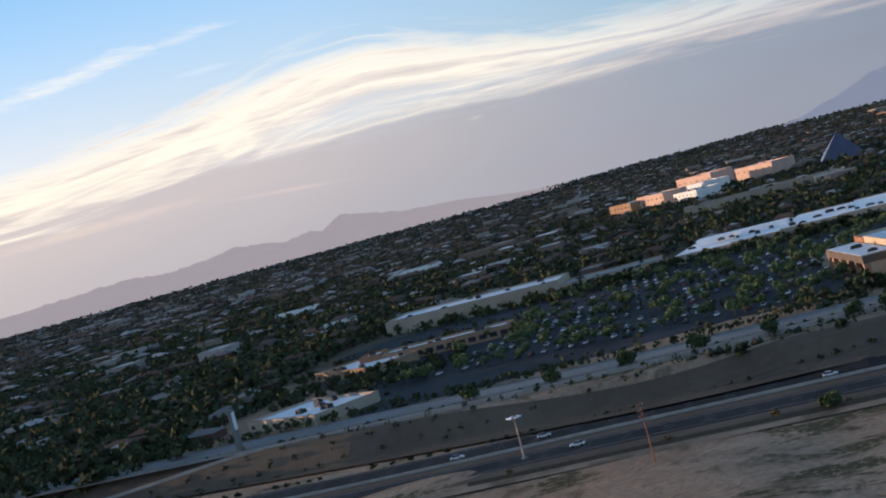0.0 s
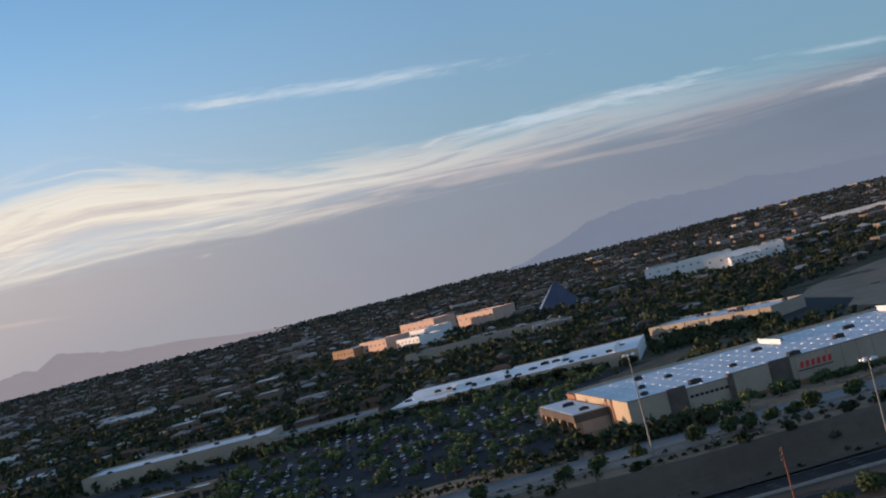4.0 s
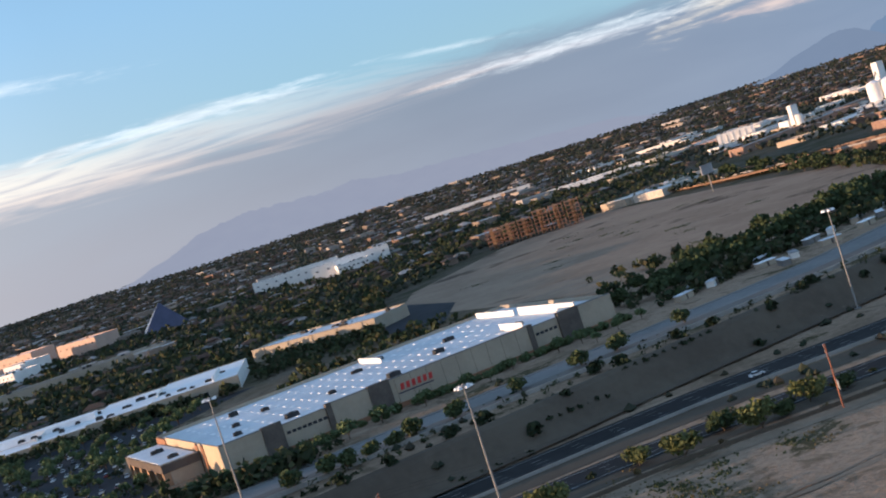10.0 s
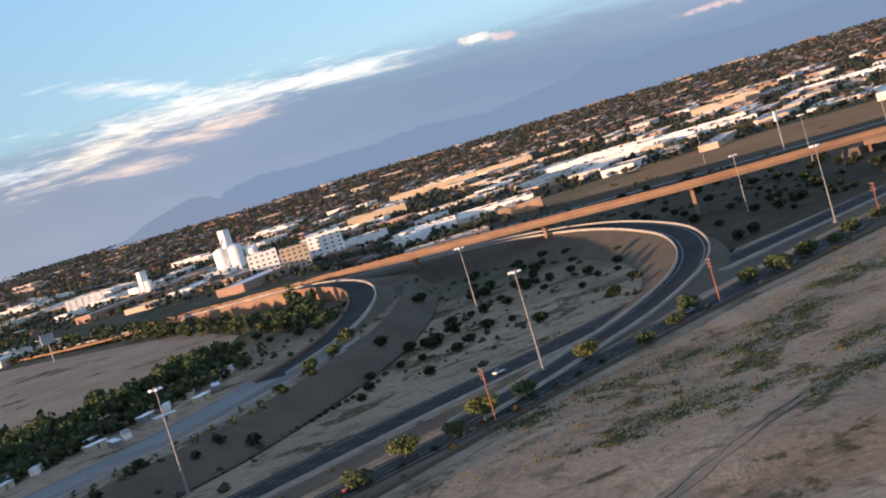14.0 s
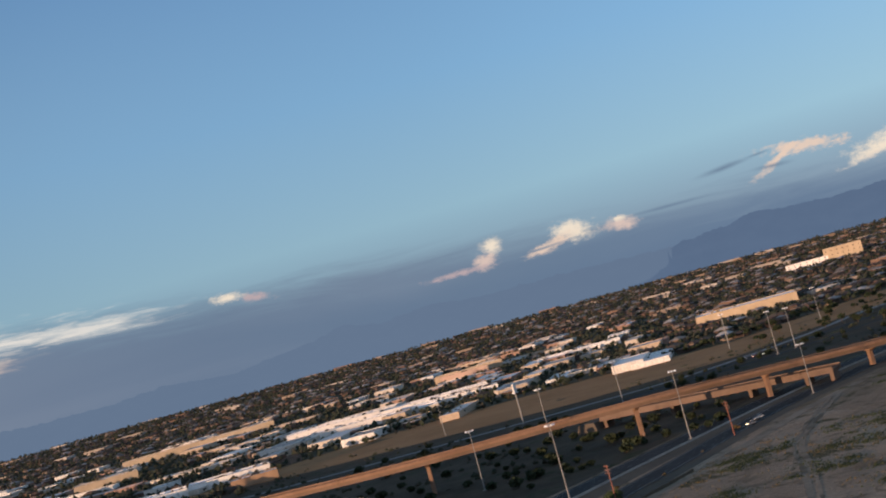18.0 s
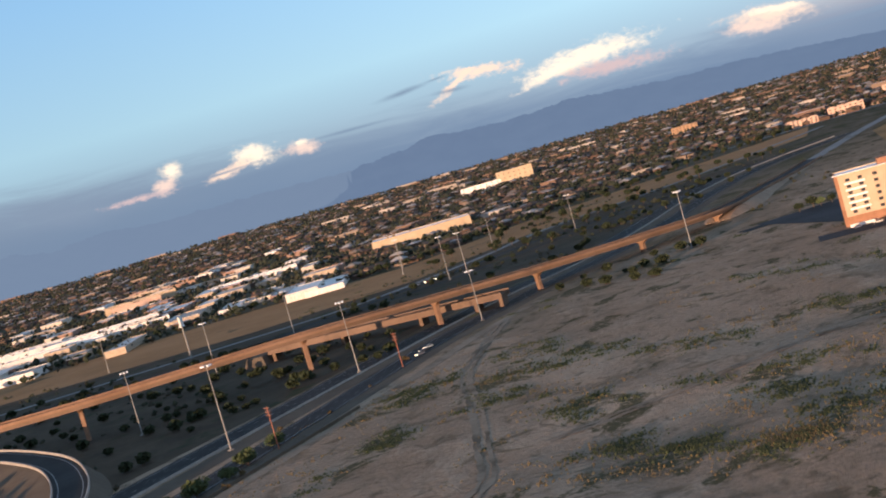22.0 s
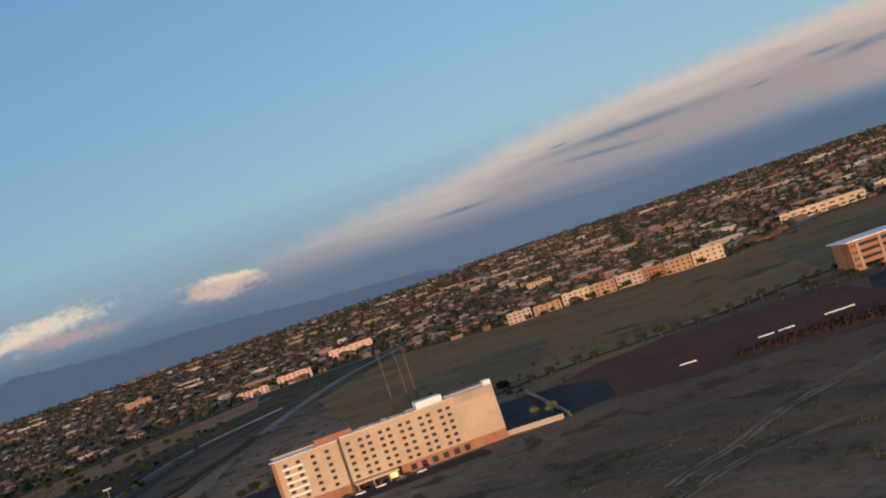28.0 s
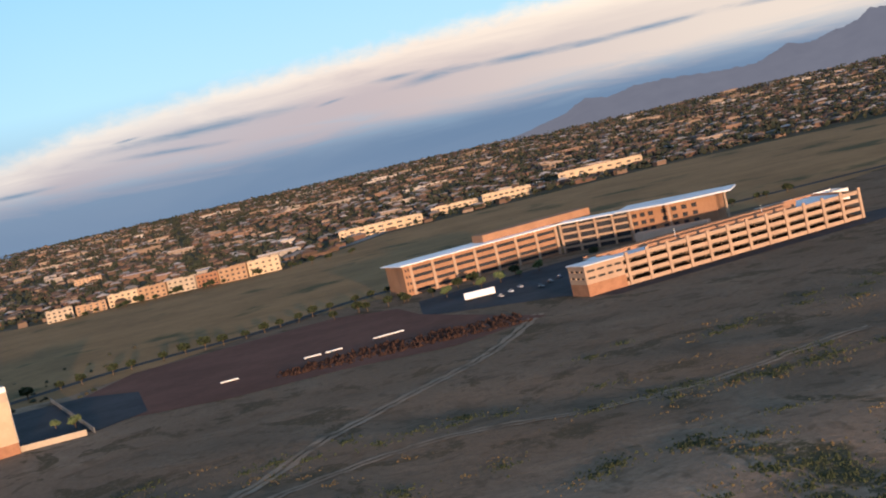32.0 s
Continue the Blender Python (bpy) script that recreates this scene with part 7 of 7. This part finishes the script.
trl = thing("box_trailer", "long white box trailer parked by the office", "trailer", pose(-52, -806, 0.1, 0, 0, 178))
part("box", Geo().box(-8, 8, -1.3, 1.3, 1.1, 4.3), "roof_white", trl)
part("bed", Geo().box(-8, 8, -1.2, 1.2, 0.85, 1.097), "dark", trl)
for x in (-6.5, -5.2, 5.5):
    for y in (-1.05, 1.05):
        part("wheel", Geo().tube((x, y - 0.15, 0.5), (x, y + 0.15, 0.5), 0.5, 0.5, 10), "wheel", trl)
# dark heap of lumps by the pole
hp = thing("dark_spoil_heap", "black heap of lumps on the bare lot", "heap", pose(276, -60, 0.2, 0, 0, 15))
g = Geo()
for k in range(26):
    a, q = r.uniform(0, 6.28), r.random() ** 0.5
    x, y, s = math.cos(a) * q * 6, math.sin(a) * q * 3, r.uniform(0.6, 1.5) * (1.2 - 0.6 * q)
    n0 = len(g.v)
    g.v += [(x + s * math.cos(b) * r.uniform(0.8, 1.2), y + s * math.sin(b) * r.uniform(0.8, 1.2), -0.2) for b in (0, 1.25, 2.5, 3.8, 5)] + [(x, y, s * 1.1)]
    g.f += [(n0 + i, n0 + (i + 1) % 5, n0 + 5) for i in range(5)]
part("heap_lumps", g, "dark", hp)

# pale rooftops and parked trailers by the belt of trees
for i, (x, y) in enumerate([(472, -46), (484, -52), (478, -62), (476, -82), (469, -92), (485, -97), (490, -115), (500, -108), (512, -122), (528, -137), (520, -146), (537, -157), (547, -161), (536, -142), (552, -170), (505, -132), (495, -88), (488, -70)]):
    mm = pose(x + r.uniform(-3, 9), y + r.uniform(-4, 4), level(x, y) - 0.1, 0, 0, r.uniform(-90, 10))
    tr_ = thing("park_trailer_home", "pale trailer home with a light roof under trees", "trailer home", mm, "trailer homes")
    part("body", Geo().box(-4.2, 4.2, -1.5, 1.5, 0, 2.3), ("stucco", "concrete", "white_wall")[i % 3], tr_)
    part("roof", Geo().box(-4.4, 4.4, -1.7, 1.7, 2.303, 2.55, 0.1), ("roof", "roof_grey", "roof", "roof_white")[i % 4], tr_)
    part("door", Geo().box(-0.5, 0.5, -1.56, -1.503, 0.2, 2.1), "brown", tr_)


def car():
    t = thing("car", "small parked car seen from far above", "car", Matrix(), "cars")
    body = Geo()
    prof = [(-2.15, 0.35), (2.15, 0.35), (2.2, 0.75), (1.2, 0.92), (-1.9, 0.95), (-2.2, 0.8)]
    for s in (-0.88, 0.88):
        body.v += [(x, s, z) for x, z in prof]
    n = len(prof)
    body.f += [tuple(range(n)), tuple(range(2 * n - 1, n - 1, -1))] + [(i, i + n, (i + 1) % n + n, (i + 1) % n) for i in range(n)]
    part("body", body, "car", t)
    cab = Geo()
    cab.v += [(-1.75, -0.8, 0.953), (1.0, -0.8, 0.953), (1.0, 0.8, 0.953), (-1.75, 0.8, 0.953), (-1.25, -0.66, 1.45), (0.35, -0.66, 1.45), (0.35, 0.66, 1.45), (-1.25, 0.66, 1.45)]
    cab.f += [(4, 5, 6, 7), (0, 1, 5, 4), (1, 2, 6, 5), (2, 3, 7, 6), (3, 0, 4, 7)]
    part("cabin", cab, "glass", t, "dark glazed cabin")
    part("roof", Geo().box(-1.2, 0.3, -0.64, 0.64, 1.453, 1.5), "car", t)
    wm = Geo().tube((0, -0.1, 0), (0, 0.1, 0), 0.33, 0.33, 10).data("wheel", M["wheel"])
    for x in (-1.35, 1.35):
        for y in (-0.82, 0.82):
            part("wheel", wm, None, t, "", (x, y, 0.33))
    return t


proto = car()
places = []
for row in range(12):
    for k in range(26):
        if r.random() < 0.72:
            x, y = 408 + row * 19 + r.uniform(-0.6, 0.6), 165 + k * 6.0
            if x - 400 < 240 - max(0, (y - 300)) * 2:
                places.append((x, y, 9.12, 5 + r.choice((0, 180))))
for k in range(16):
    places.append((165 + k * 5.4, -700 - k * 3 - (k % 2) * 16, 0.15, 70 + r.choice((0, 180))))
for k in range(12):
    places.append((-60 - k * 7, -790 - (k % 3) * 10, 0.15, 100 + r.choice((0, 180))))
for k in range(7):
    places.append((244 - k * 8.5, -624 - k * 3.4, 0.15, 20))
for q, off in ((60, -3), (66, 1), (84, -4), (92, 4), (120, -2), (44, 3), (150, 0)):
    p, d = far_l[q], far_l[q + 1] - far_l[q]
    places.append((p.x + off, p.y, level(p.x, p.y) + 0.14, math.degrees(math.atan2(d.y, d.x))))
for q, off in ((70, 1.5), (88, -2), (101, 1.5), (130, -2), (52, 1.5), (160, 0)):
    p, d = near_l[q], near_l[q + 1] - near_l[q]
    places.append((p.x + off, p.y, level(p.x, p.y) + 0.14, math.degrees(math.atan2(d.y, d.x)) + 180))
for i, (x, y, z, a) in enumerate(places):
    ob = proto if i == 0 else copy_thing(proto, Matrix())
    ob.matrix_world = pose(x, y, z, 0, 0, a)
# lit cars queueing beneath the flyover
for i, (x, y) in enumerate([(408, -505), (411, -512), (414, -520), (620, -800), (616, -808), (612, -816)]):
    ob = copy_thing(proto, Matrix())
    ob.matrix_world = pose(x, y, level(x, y) + 0.14, 0, 0, 75)
    for s in (-0.6, 0.6):
        part("headlight", Geo().box(2.2, 2.32, s - 0.22, s + 0.22, 0.55, 0.85), "lamp_on", ob, "lit headlight")
